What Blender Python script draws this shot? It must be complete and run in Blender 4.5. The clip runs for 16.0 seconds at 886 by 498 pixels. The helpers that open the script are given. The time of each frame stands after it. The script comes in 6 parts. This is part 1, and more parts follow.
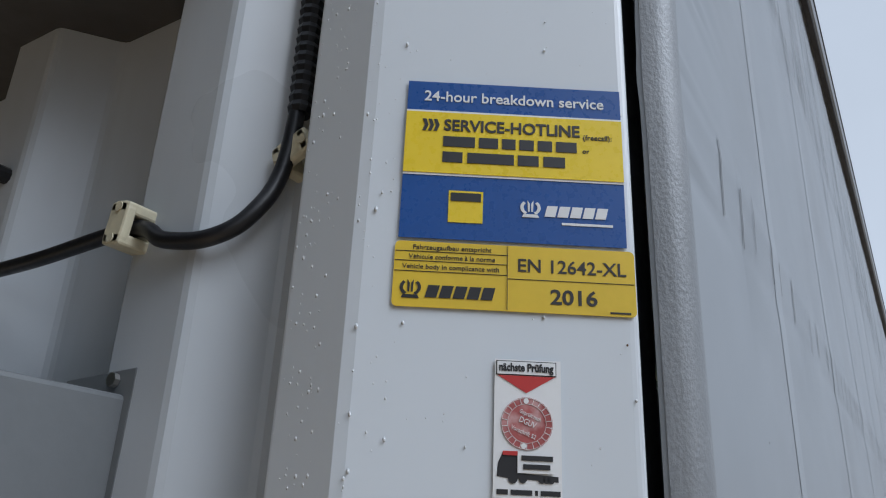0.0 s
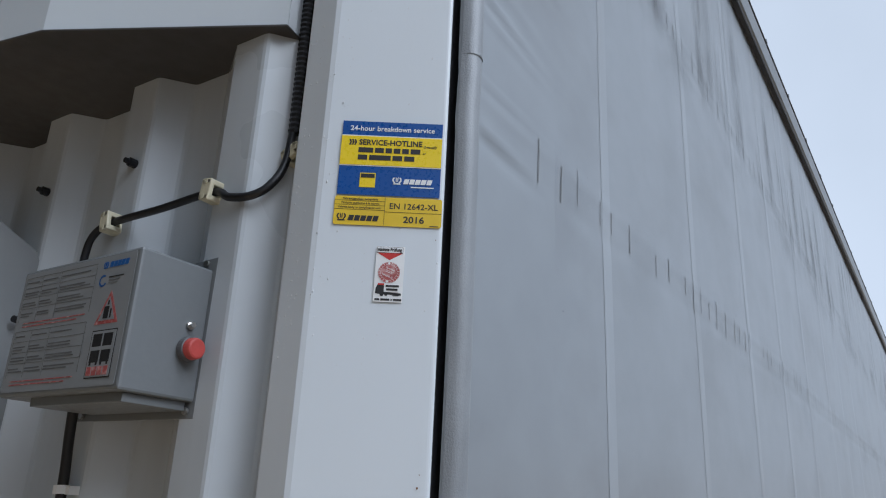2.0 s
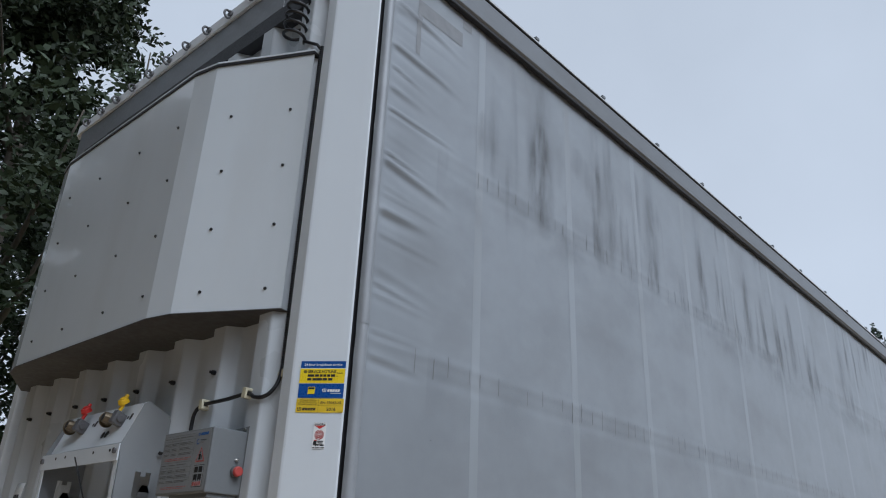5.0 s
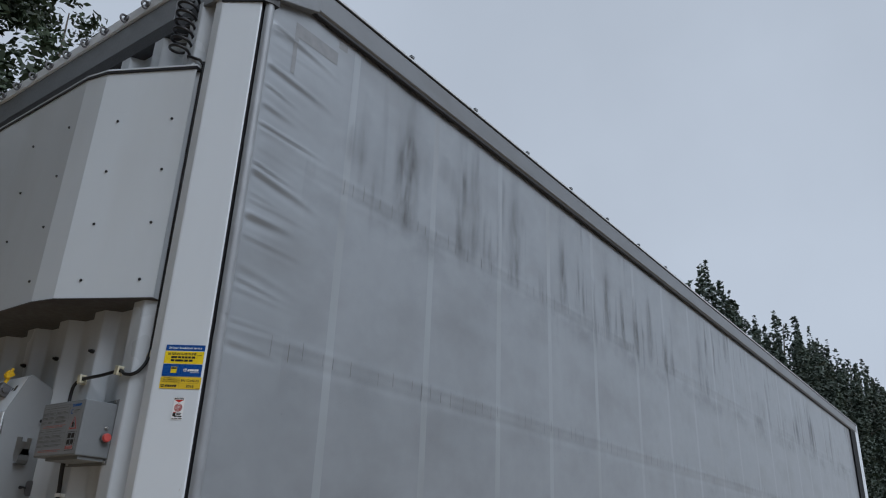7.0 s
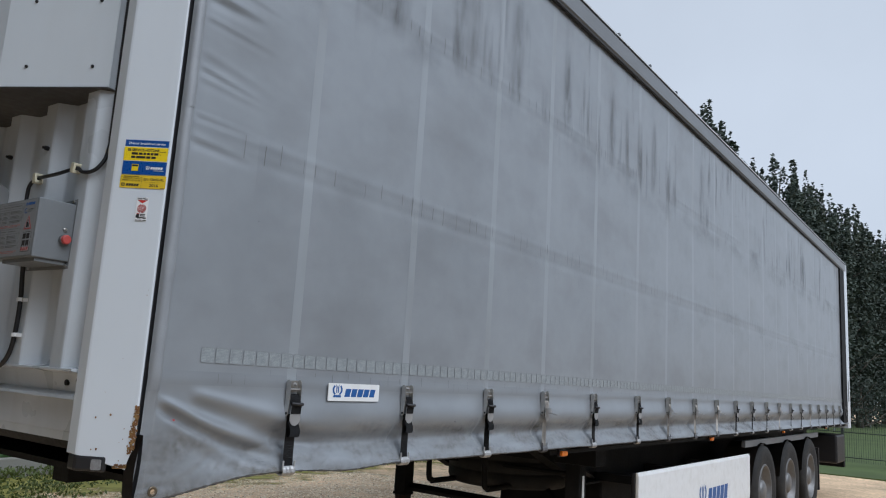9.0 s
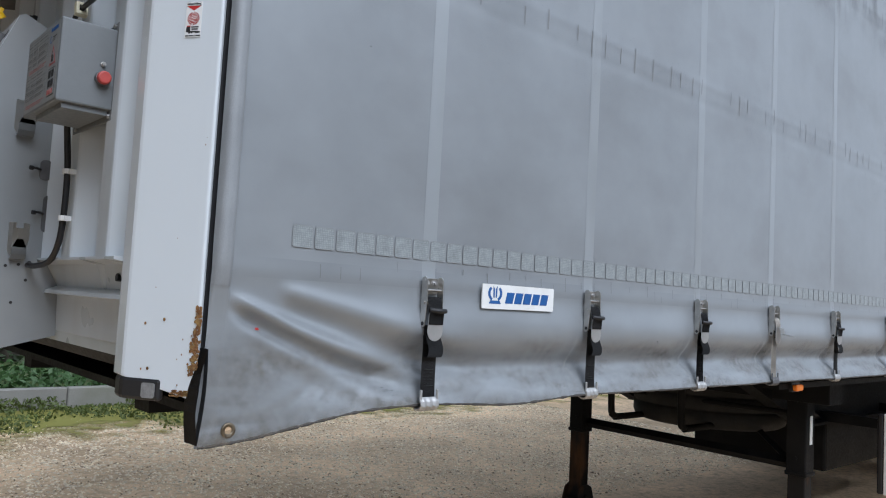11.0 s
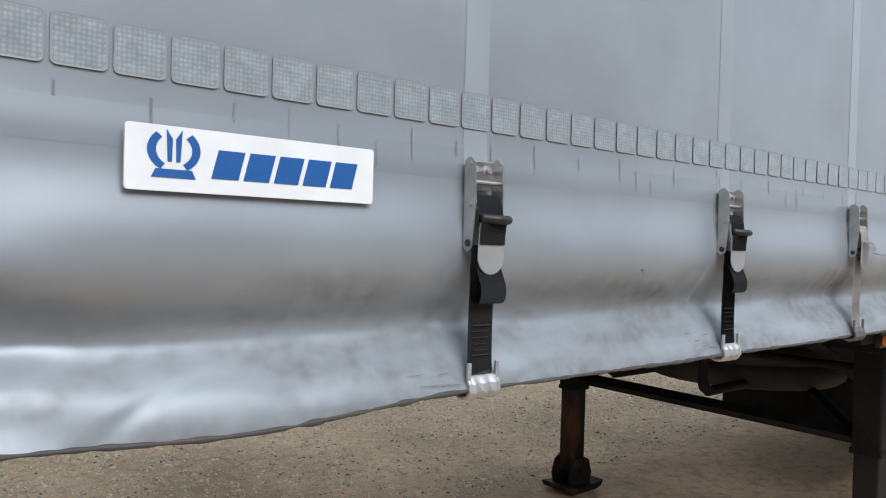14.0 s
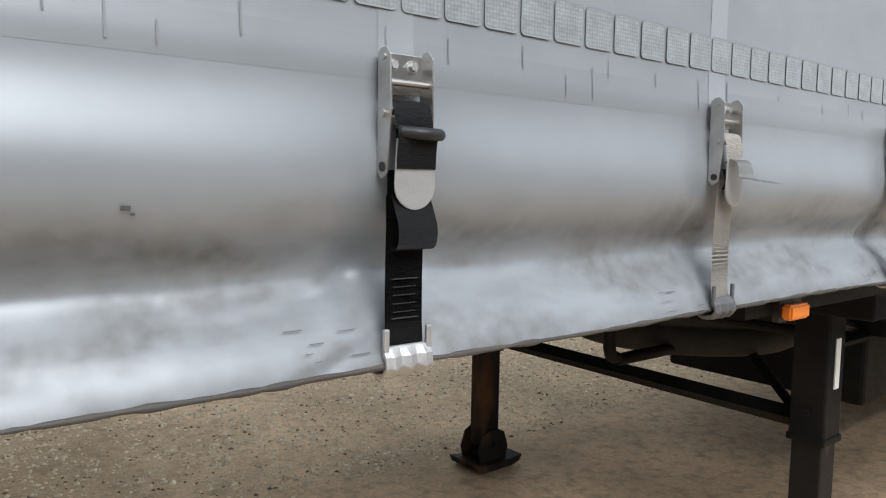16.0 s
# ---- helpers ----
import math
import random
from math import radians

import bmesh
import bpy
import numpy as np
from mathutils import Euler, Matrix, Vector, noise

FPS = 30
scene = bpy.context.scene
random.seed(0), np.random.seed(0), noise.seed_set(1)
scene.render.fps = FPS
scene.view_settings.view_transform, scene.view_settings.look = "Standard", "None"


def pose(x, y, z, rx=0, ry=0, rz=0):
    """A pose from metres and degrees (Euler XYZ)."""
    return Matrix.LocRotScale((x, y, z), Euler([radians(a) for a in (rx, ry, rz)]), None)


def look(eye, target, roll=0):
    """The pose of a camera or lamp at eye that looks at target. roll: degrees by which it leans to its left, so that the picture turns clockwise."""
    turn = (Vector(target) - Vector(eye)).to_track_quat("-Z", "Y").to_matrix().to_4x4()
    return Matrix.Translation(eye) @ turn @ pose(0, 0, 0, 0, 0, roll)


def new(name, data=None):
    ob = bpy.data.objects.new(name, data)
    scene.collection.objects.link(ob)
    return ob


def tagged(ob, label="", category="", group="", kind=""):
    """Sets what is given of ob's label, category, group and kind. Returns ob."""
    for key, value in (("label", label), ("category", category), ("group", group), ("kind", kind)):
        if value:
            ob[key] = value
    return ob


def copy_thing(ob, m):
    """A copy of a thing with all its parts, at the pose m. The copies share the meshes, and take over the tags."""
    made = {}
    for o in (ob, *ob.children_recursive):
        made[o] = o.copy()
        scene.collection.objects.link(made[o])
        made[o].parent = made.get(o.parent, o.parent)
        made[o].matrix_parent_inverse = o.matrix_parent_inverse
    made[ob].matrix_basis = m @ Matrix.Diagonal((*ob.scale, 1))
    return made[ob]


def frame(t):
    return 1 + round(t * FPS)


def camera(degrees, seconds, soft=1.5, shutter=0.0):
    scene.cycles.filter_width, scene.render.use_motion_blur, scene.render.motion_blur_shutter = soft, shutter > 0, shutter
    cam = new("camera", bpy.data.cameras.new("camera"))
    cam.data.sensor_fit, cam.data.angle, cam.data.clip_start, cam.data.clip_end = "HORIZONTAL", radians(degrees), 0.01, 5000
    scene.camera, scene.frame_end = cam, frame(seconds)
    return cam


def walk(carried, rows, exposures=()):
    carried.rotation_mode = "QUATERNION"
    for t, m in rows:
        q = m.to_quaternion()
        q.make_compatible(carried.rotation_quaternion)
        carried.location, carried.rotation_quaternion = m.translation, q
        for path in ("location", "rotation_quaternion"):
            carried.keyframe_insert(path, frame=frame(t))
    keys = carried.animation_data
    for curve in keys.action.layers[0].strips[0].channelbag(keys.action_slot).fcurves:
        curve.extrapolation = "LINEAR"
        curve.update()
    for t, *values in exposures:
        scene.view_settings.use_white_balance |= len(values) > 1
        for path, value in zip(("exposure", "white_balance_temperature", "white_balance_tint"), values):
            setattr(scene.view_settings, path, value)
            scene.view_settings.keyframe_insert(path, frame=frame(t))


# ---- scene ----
cam = camera(60.9, 16.0, soft=1.1)
PATH = [
    (0, (-0.451, -0.125, 1.919), (1.12, 0.876, 2.648), 2.6),
    (0.5, (-0.524, -0.173, 1.894), (1.039, 0.83, 2.636), 2.6),
    (1, (-0.612, -0.21, 1.853), (0.965, 0.789, 2.572), 2.6),
    (1.5, (-0.703, -0.313, 1.788), (0.886, 0.695, 2.466), 2.6),
    (2, (-0.803, -0.515, 1.699), (0.768, 0.539, 2.35), 2.7),
    (2.5, (-0.92, -0.704, 1.673), (0.481, 0.592, 2.272), 3.6),
    (3, (-1.076, -0.874, 1.632), (0.291, 0.455, 2.238), 3.0),
    (3.5, (-1.214, -1.057, 1.612), (0.136, 0.28, 2.236), 2.6),
    (4, (-1.295, -1.268, 1.619), (0.013, 0.052, 2.358), 2.4),
    (6.5, (-1.604, -2.107, 1.592), (-0.155, -0.979, 2.384), 2.4),
    (7, (-1.594, -2.176, 1.563), (-0.113, -1.059, 2.312), 2.4),
    (7.5, (-1.578, -2.189, 1.545), (-0.073, -1.075, 2.248), 2.6),
    (8, (-1.551, -2.178, 1.537), (0.008, -1.042, 2.066), 2.6),
    (10.5, (-0.842, -1.582, 1.484), (0.708, -0.33, 1.656), 2.9),
    (11, (-0.677, -1.424, 1.43), (0.652, 0.064, 1.572), 3.1),
    (11.5, (-0.514, -1.21, 1.435), (0.795, 0.295, 1.576), 2.7),
    (12, (-0.368, -1.106, 1.41), (0.94, 0.406, 1.471), 2.1),
    (12.5, (-0.124, -1.037, 1.397), (1.183, 0.477, 1.441), 1.5),
    (13, (0.071, -1.004, 1.387), (1.365, 0.522, 1.397), 1.8),
    (13.5, (0.321, -0.863, 1.372), (1.608, 0.668, 1.381), 1.7),
    (14, (0.499, -0.772, 1.38), (1.782, 0.762, 1.356), 1.6),
    (14.5, (0.709, -0.755, 1.376), (1.985, 0.785, 1.32), 1.5),
    (15, (0.95, -0.77, 1.383), (2.219, 0.771, 1.262), 1.2),
    (15.5, (1.137, -0.743, 1.367), (2.396, 0.804, 1.216), 1.1),
    (16, (1.391, -0.634, 1.363), (2.647, 0.912, 1.186), 1.0),
]
EXPOSURES = [(0, 0.03, 5650, 10), (2, 0.17, 5550, 10), (4, 0.16, 5600, 10), (6.5, -0.22, 5700, 10), (8, -0.14, 5750, 10), (10.5, 0.36, 5650, 10), (12.5, 0.50, 5700, 10), (14.5, 0.66, 6000, 10), (16, 0.75, 6200, 10)]
walk(cam, [(t, look(eye, target, roll)) for t, eye, target, roll in PATH], EXPOSURES)

# ---- world and light: overcast daylight, brightest over the open yard ----
world = bpy.data.worlds.new("overcast")
scene.world = world
world.use_nodes = True
wn, wl = world.node_tree.nodes, world.node_tree.links
sky = wn.new("ShaderNodeTexSky")
sky.sky_type, sky.sun_disc = "NISHITA", False
sky.sun_elevation, sky.sun_rotation = radians(48), radians(195)
sky.dust_density, sky.air_density, sky.ozone_density = 4.0, 1.0, 1.0
grey = wn.new("ShaderNodeHueSaturation")
grey.inputs["Saturation"].default_value = 0.25
veil = wn.new("ShaderNodeMix")
veil.data_type = "RGBA"
veil.inputs[0].default_value = 0.82
veil.inputs[7].default_value = (5.05, 5.28, 5.47, 1)
wl.new(sky.outputs[0], grey.inputs["Color"])
wl.new(grey.outputs[0], veil.inputs[6])
# soft uneven cloud sheet
cloud_co, cloud = wn.new("ShaderNodeTexCoord"), wn.new("ShaderNodeTexNoise")
cloud.inputs["Scale"].default_value, cloud.inputs["Detail"].default_value = 2.2, 5.0
cloud_span, cloudy = wn.new("ShaderNodeMapRange"), wn.new("ShaderNodeVectorMath")
for slot, val in enumerate((0.3, 0.7, 0.93, 1.07)):
    cloud_span.inputs[1 + slot].default_value = val
cloudy.operation = "SCALE"
wl.new(cloud_co.outputs["Generated"], cloud.inputs["Vector"])
wl.new(cloud.outputs["Fac"], cloud_span.inputs[0])
wl.new(veil.outputs[2], cloudy.inputs[0])
wl.new(cloud_span.outputs[0], cloudy.inputs["Scale"])
wl.new(cloudy.outputs[0], wn["Background"].inputs["Color"])
wn["Background"].inputs["Strength"].default_value = 0.126
sun = new("sun", bpy.data.lights.new("sun", "SUN"))
sun.data.energy, sun.data.angle, sun.data.color = 1.85, radians(42), (1.0, 0.985, 0.96)
sun.matrix_world = look((-0.35, -3.6, 3.3), (0, 0, 0))


# ---- materials ----
def material(name, base, rough=0.5, metal=0.0, vary=0.12, scale=6.0, fine=60.0, bump=0.05, stretch=(1, 1, 1), spec=0.5,
             dirt=None, dirt_amount=0.0, dirt_scale=3.0, dirt_stretch=(1, 1, 1), dirt_rough=None, coat=0.0, per_object=0.0, satin=False):
    """A surface with colour variation at two scales, fine relief and stains of a second colour."""
    m = bpy.data.materials.new(name)
    m.use_nodes = True
    n, l = m.node_tree.nodes, m.node_tree.links
    b = n["Principled BSDF"]
    b.inputs["Metallic"].default_value = metal
    b.inputs["Specular IOR Level"].default_value = spec
    b.inputs["Coat Weight"].default_value = coat
    co = n.new("ShaderNodeTexCoord")

    def noise_of(sc, st, detail=4.0):
        mp = n.new("ShaderNodeMapping")
        mp.inputs["Scale"].default_value = st
        l.new(co.outputs["Object"], mp.inputs["Vector"])
        t = n.new("ShaderNodeTexNoise")
        t.inputs["Scale"].default_value, t.inputs["Detail"].default_value = sc, detail
        l.new(mp.outputs[0], t.inputs["Vector"])
        return t.outputs["Fac"]

    def span(src, a0, a1, b0, b1):
        r = n.new("ShaderNodeMapRange")
        for i, v in enumerate((a0, a1, b0, b1)):
            r.inputs[1 + i].default_value = v
        l.new(src, r.inputs[0])
        return r.outputs[0]

    big, small = noise_of(scale, stretch), noise_of(fine, stretch, 6.0)
    k = n.new("ShaderNodeMath")
    k.operation = "MULTIPLY"
    l.new(span(big, 0.25, 0.75, 1 - vary, 1 + vary), k.inputs[0])
    l.new(span(small, 0.25, 0.75, 1 - vary * 0.5, 1 + vary * 0.5), k.inputs[1])
    fac = k.outputs[0]
    if per_object:
        info = n.new("ShaderNodeObjectInfo")
        k2 = n.new("ShaderNodeMath")
        k2.operation = "MULTIPLY"
        l.new(fac, k2.inputs[0])
        l.new(span(info.outputs["Random"], 0, 1, 1 - per_object, 1 + per_object), k2.inputs[1])
        fac = k2.outputs[0]
    mix = n.new("ShaderNodeVectorMath")
    mix.operation = "SCALE"
    mix.inputs[0].default_value = base
    l.new(fac, mix.inputs["Scale"])
    colour = mix.outputs[0]
    rough_src = span(big, 0.3, 0.7, rough - 0.03, rough + 0.03) if satin else span(small, 0.3, 0.7, max(rough - 0.07, 0.02), min(rough + 0.07, 1))
    if dirt:
        d = span(noise_of(dirt_scale, dirt_stretch, 8.0), 0.5 - 0.02 * 1, 0.72, 0.0, dirt_amount)
        dm = n.new("ShaderNodeMix")
        dm.data_type = "RGBA"
        dm.inputs[7].default_value = (*dirt, 1)
        l.new(d, dm.inputs[0])
        l.new(colour, dm.inputs[6])
        colour = dm.outputs[2]
    l.new(colour, b.inputs["Base Color"])
    l.new(rough_src, b.inputs["Roughness"])
    if bump:
        bp = n.new("ShaderNodeBump")
        bp.inputs["Strength"].default_value, bp.inputs["Distance"].default_value = bump, 0.01
        l.new(small, bp.inputs["Height"])
        l.new(bp.outputs[0], b.inputs["Normal"])
    return m


M_PAINT = material("white_paint", (0.67, 0.715, 0.755), 0.24, vary=0.015, scale=1.2, fine=6, bump=0.0, satin=True,
                   dirt=(0.55, 0.55, 0.54), dirt_amount=0.035, dirt_scale=5, dirt_stretch=(1.5, 1.5, 0.5))
# darker white paint with stains: the front wall's shade is in its colour
M_WALL = material("shade_toned_white_paint", (0.50, 0.535, 0.565), 0.28, vary=0.04, scale=2.0, fine=8, bump=0.0, satin=True,
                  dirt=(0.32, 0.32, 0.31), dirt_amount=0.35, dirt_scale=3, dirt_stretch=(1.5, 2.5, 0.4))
M_HOOD = material("hood_paint", (0.61, 0.655, 0.69), 0.16, vary=0.02, scale=1.5, fine=8, bump=0.0, satin=True, coat=0.35,
                  dirt=(0.45, 0.44, 0.42), dirt_amount=0.2, dirt_scale=1.6, dirt_stretch=(2, 2, 0.4))
M_CURTAIN = material("silver_tarpaulin", (0.300, 0.322, 0.345), 0.37, metal=0.27, vary=0.08, scale=2.2, fine=12, bump=0.0, satin=True,
                     dirt=(0.19, 0.195, 0.2), dirt_amount=0.42, dirt_scale=2.2, dirt_stretch=(0.8, 1, 1.5), spec=0.5)
M_BAND = material("webbing_band_tarpaulin", (0.346, 0.371, 0.396), 0.37, metal=0.27, vary=0.05, scale=2.5, fine=9, bump=0.0, satin=True,
                  dirt=(0.22, 0.22, 0.216), dirt_amount=0.4, dirt_scale=2.4, dirt_stretch=(2, 1, 0.4))
M_SEAM = material("seam_tarpaulin", (0.282, 0.302, 0.322), 0.38, metal=0.27, vary=0.05, scale=3, fine=9, bump=0.0, satin=True)
M_SLEEVE = material("woven_sleeve", (0.275, 0.292, 0.31), 0.5, metal=0.15, vary=0.12, scale=14, fine=420, bump=0.12, stretch=(1, 1, 0.7))
M_STREAK = material("soot_streak", (0.175, 0.18, 0.185), 0.7, vary=0.2, scale=9, fine=80, bump=0)
M_RAIL = material("weathered_aluminium", (0.205, 0.216, 0.228), 0.42, metal=0.3, vary=0.08, scale=2, fine=60, bump=0.03,
                  dirt=(0.15, 0.15, 0.148), dirt_amount=0.5, dirt_scale=3, dirt_stretch=(0.6, 1, 2))
M_ROOF = material("roof_tarpaulin", (0.66, 0.68, 0.69), 0.45, vary=0.06, scale=2, fine=60, dirt=(0.3, 0.3, 0.28), dirt_amount=0.5)
M_STEEL = material("stainless_steel", (0.55, 0.54, 0.52), 0.30, metal=0.95, vary=0.06, scale=20, fine=80, bump=0.0, satin=True,
                   dirt=(0.20, 0.18, 0.15), dirt_amount=0.35, dirt_scale=25)
M_ALU = material("cast_aluminium", (0.46, 0.46, 0.46), 0.5, metal=0.7, vary=0.1, scale=30, fine=300, bump=0.08)
M_WEB = material("black_webbing", (0.012, 0.012, 0.0135), 0.75, vary=0.25, scale=40, fine=500, bump=0.25, stretch=(0.2, 1, 1))
M_WEBGREY = material("grey_webbing", (0.56, 0.53, 0.49), 0.75, vary=0.12, scale=40, fine=500, bump=0.25, stretch=(0.2, 1, 1))
M_BLACK = material("black_rubber", (0.016, 0.016, 0.018), 0.5, vary=0.2, scale=12, fine=150, bump=0.05)
M_PLASTIC = material("black_plastic", (0.010, 0.010, 0.012), 0.42, vary=0.15, scale=12, fine=150, bump=0.03)
M_CHASSIS = material("black_chassis_paint", (0.008, 0.0083, 0.009), 0.62, spec=0.15, vary=0.25, scale=5, fine=70, bump=0.06,
                     dirt=(0.04, 0.035, 0.03), dirt_amount=0.2, dirt_scale=5)
M_RUST = material("rust", (0.20, 0.095, 0.035), 0.85, vary=0.4, scale=60, fine=300, bump=0.5, dirt=(0.42, 0.30, 0.10), dirt_amount=0.7, dirt_scale=90)
M_RUSTLEG = material("rusty_leg", (0.016, 0.0145, 0.014), 0.7, spec=0.2, vary=0.3, scale=6, fine=80, bump=0.1,
                     dirt=(0.16, 0.075, 0.03), dirt_amount=0.8, dirt_scale=7, dirt_stretch=(1, 1, 0.4))
M_GREYBOX = material("grey_enamel", (0.16, 0.172, 0.18), 0.42, vary=0.05, scale=5, fine=120, bump=0.02, dirt=(0.16, 0.165, 0.165), dirt_amount=0.3, dirt_scale=6)
M_CREAM = material("cream_plastic", (0.62, 0.58, 0.42), 0.45, vary=0.08, scale=40, fine=200, bump=0.03, dirt=(0.3, 0.27, 0.2), dirt_amount=0.4, dirt_scale=60)
M_WHITE = material("white_film", (0.80, 0.81, 0.81), 0.35, vary=0.03, scale=20, fine=200, bump=0, dirt=(0.55, 0.54, 0.5), dirt_amount=0.25, dirt_scale=14)
M_BLUE = material("blue_film", (0.012, 0.075, 0.30), 0.30, vary=0.05, scale=20, fine=200, bump=0)
M_LOGO = material("blue_print", (0.02, 0.10, 0.32), 0.4, vary=0.05, scale=20, fine=200, bump=0)
M_YELLOW = material("yellow_film", (0.83, 0.62, 0.012), 0.30, vary=0.04, scale=20, fine=200, bump=0)
M_YELLOW2 = material("dull_yellow_film", (0.74, 0.52, 0.025), 0.38, vary=0.05, scale=20, fine=200, bump=0)
M_FADED = material("faded_print", (0.13, 0.135, 0.14), 0.5, vary=0.2, scale=60, fine=300, bump=0)
M_INK = material("black_print", (0.02, 0.02, 0.022), 0.5, vary=0.1, scale=30, fine=200, bump=0)
M_RED = material("red_print", (0.50, 0.035, 0.03), 0.45, vary=0.08, scale=30, fine=200, bump=0)
M_REDWORN = material("worn_red_print", (0.38, 0.09, 0.085), 0.5, vary=0.15, scale=90, fine=400, bump=0, dirt=(0.75, 0.6, 0.58), dirt_amount=0.5, dirt_scale=120)
M_REDCAP = material("red_plastic", (0.55, 0.03, 0.025), 0.4, vary=0.08, scale=20, fine=200, bump=0.02)
M_BUTTON = material("faded_red_rubber", (0.46, 0.065, 0.055), 0.5, vary=0.1, scale=60, fine=300, bump=0.03)
M_YELCAP = material("yellow_plastic", (0.80, 0.50, 0.01), 0.4, vary=0.08, scale=20, fine=200, bump=0.02)
M_BLUECAP = material("blue_plastic", (0.03, 0.12, 0.45), 0.4, vary=0.08, scale=20, fine=200, bump=0.02)
M_AMBER = material("amber_lens", (0.75, 0.20, 0.02), 0.2, vary=0.08, scale=40, fine=200, bump=0.05)
M_LENS = material("clear_lens", (0.22, 0.22, 0.22), 0.12, vary=0.2, scale=60, fine=200, bump=0.1)
M_PATCH = material("reflective_patch", (0.40, 0.41, 0.42), 0.35, vary=0.08, scale=30, fine=260, bump=0.05, per_object=0.07)
M_PATCHEDGE = material("patch_edge", (0.26, 0.275, 0.285), 0.4, vary=0.08, scale=30, fine=260, bump=0.05)
M_BRASS = material("brass_coupling", (0.16, 0.13, 0.09), 0.4, metal=0.7, vary=0.25, scale=40, fine=200, bump=0.08)
M_GLOVE = material("dark_grey_casting", (0.10, 0.10, 0.105), 0.55, vary=0.2, scale=30, fine=150, bump=0.1)
M_TYRE = material("tyre_rubber", (0.013, 0.0125, 0.012), 0.8, vary=0.25, scale=10, fine=120, bump=0.2, dirt=(0.05, 0.045, 0.037), dirt_amount=0.4, dirt_scale=5)
M_RIM = material("wheel_rim", (0.20, 0.20, 0.20), 0.5, metal=0.5, vary=0.15, scale=10, fine=100, bump=0.1, dirt=(0.1, 0.08, 0.06), dirt_amount=0.5, dirt_scale=8)
M_CONC = material("concrete", (0.30, 0.29, 0.27), 0.85, vary=0.15, scale=2, fine=60, bump=0.2, dirt=(0.12, 0.13, 0.08), dirt_amount=0.5, dirt_scale=2, per_object=0.06)
M_GROUND = material("packed_gravel", (0.70, 0.515, 0.33), 0.85, vary=0.36, scale=1.1, fine=48, bump=0.9, spec=0.3,
                    dirt=(0.26, 0.185, 0.12), dirt_amount=0.55, dirt_scale=14)
M_STONE = material("gravel_stone", (0.88, 0.76, 0.58), 0.85, vary=0.35, scale=25, fine=120, bump=0.2)
M_DARKSTONE = material("dark_clod", (0.22, 0.155, 0.10), 0.9, vary=0.3, scale=25, fine=120, bump=0.3)
M_GRASS = material("grass_blades", (0.10, 0.13, 0.035), 0.7, vary=0.35, scale=1.2, fine=20, bump=0)
M_HEDGE = material("ivy_leaves", (0.055, 0.115, 0.035), 0.55, vary=0.35, scale=2, fine=25, bump=0)
M_LEAF = material("tree_leaves", (0.030, 0.046, 0.020), 0.6, vary=0.4, scale=0.7, fine=8, bump=0)
M_LEAFFAR = material("far_tree_leaves", (0.042, 0.060, 0.044), 0.7, vary=0.4, scale=0.4, fine=4, bump=0)
M_PLATE = material("grey_white_paint", (0.235, 0.25, 0.262), 0.35, vary=0.03, scale=3, fine=9, bump=0.0, satin=True, dirt=(0.36, 0.36, 0.35), dirt_amount=0.25, dirt_scale=4)
# dark brown for the hood underside's painted shade and the hem cord's grime
M_UNDER = material("grime_and_shade_brown", (0.05, 0.047, 0.045), 0.6, vary=0.12, scale=4, fine=40, bump=0.05, dirt=(0.08, 0.075, 0.07), dirt_amount=0.6, dirt_scale=3)
M_BARK = material("bark", (0.12, 0.105, 0.085), 0.9, vary=0.3, scale=4, fine=30, bump=0.4)
M_LAWN = material("lawn", (0.075, 0.11, 0.03), 0.9, vary=0.3, scale=0.6, fine=20, bump=0.3)


# ---- mesh helpers ----
def part(name, bm, mat, parent=None, label="", smooth=False, bevel=0.0, outward=None):
    """Links a bmesh (or a mesh) as one object, under a thing or a part."""
    if isinstance(bm, bpy.types.Mesh):
        me = bm
    else:
        bmesh.ops.recalc_face_normals(bm, faces=bm.faces)
        if outward and sum(f.normal.dot(Vector(outward)) for f in bm.faces) < 0:
            bmesh.ops.reverse_faces(bm, faces=bm.faces)
        me = bpy.data.meshes.new(name)
        bm.to_mesh(me)
        bm.free()
    if mat and not me.materials:
        for mm in (mat if isinstance(mat, (list, tuple)) else [mat]):
            me.materials.append(mm)
    if smooth:
        me.shade_smooth()
    ob = new(name, me)
    if bevel:
        bv = ob.modifiers.new("bevel", "BEVEL")
        bv.width, bv.segments, bv.limit_method, bv.angle_limit = bevel, 2, "ANGLE", radians(35)
        bv.harden_normals = False
    if parent:
        ob.parent = parent
    if label:
        tagged(ob, label)
    return ob


def box(bm, x0, x1, y0, y1, z0, z1, m=None):
    vs = [bm.verts.new((x, y, z)) for x in (x0, x1) for y in (y0, y1) for z in (z0, z1)]
    for a, b, c, d in ((0, 1, 3, 2), (4, 6, 7, 5), (0, 4, 5, 1), (2, 3, 7, 6), (0, 2, 6, 4), (1, 5, 7, 3)):
        bm.faces.new((vs[a], vs[b], vs[c], vs[d]))
    if m is not None:
        bmesh.ops.transform(bm, matrix=m, verts=vs)
    return vs


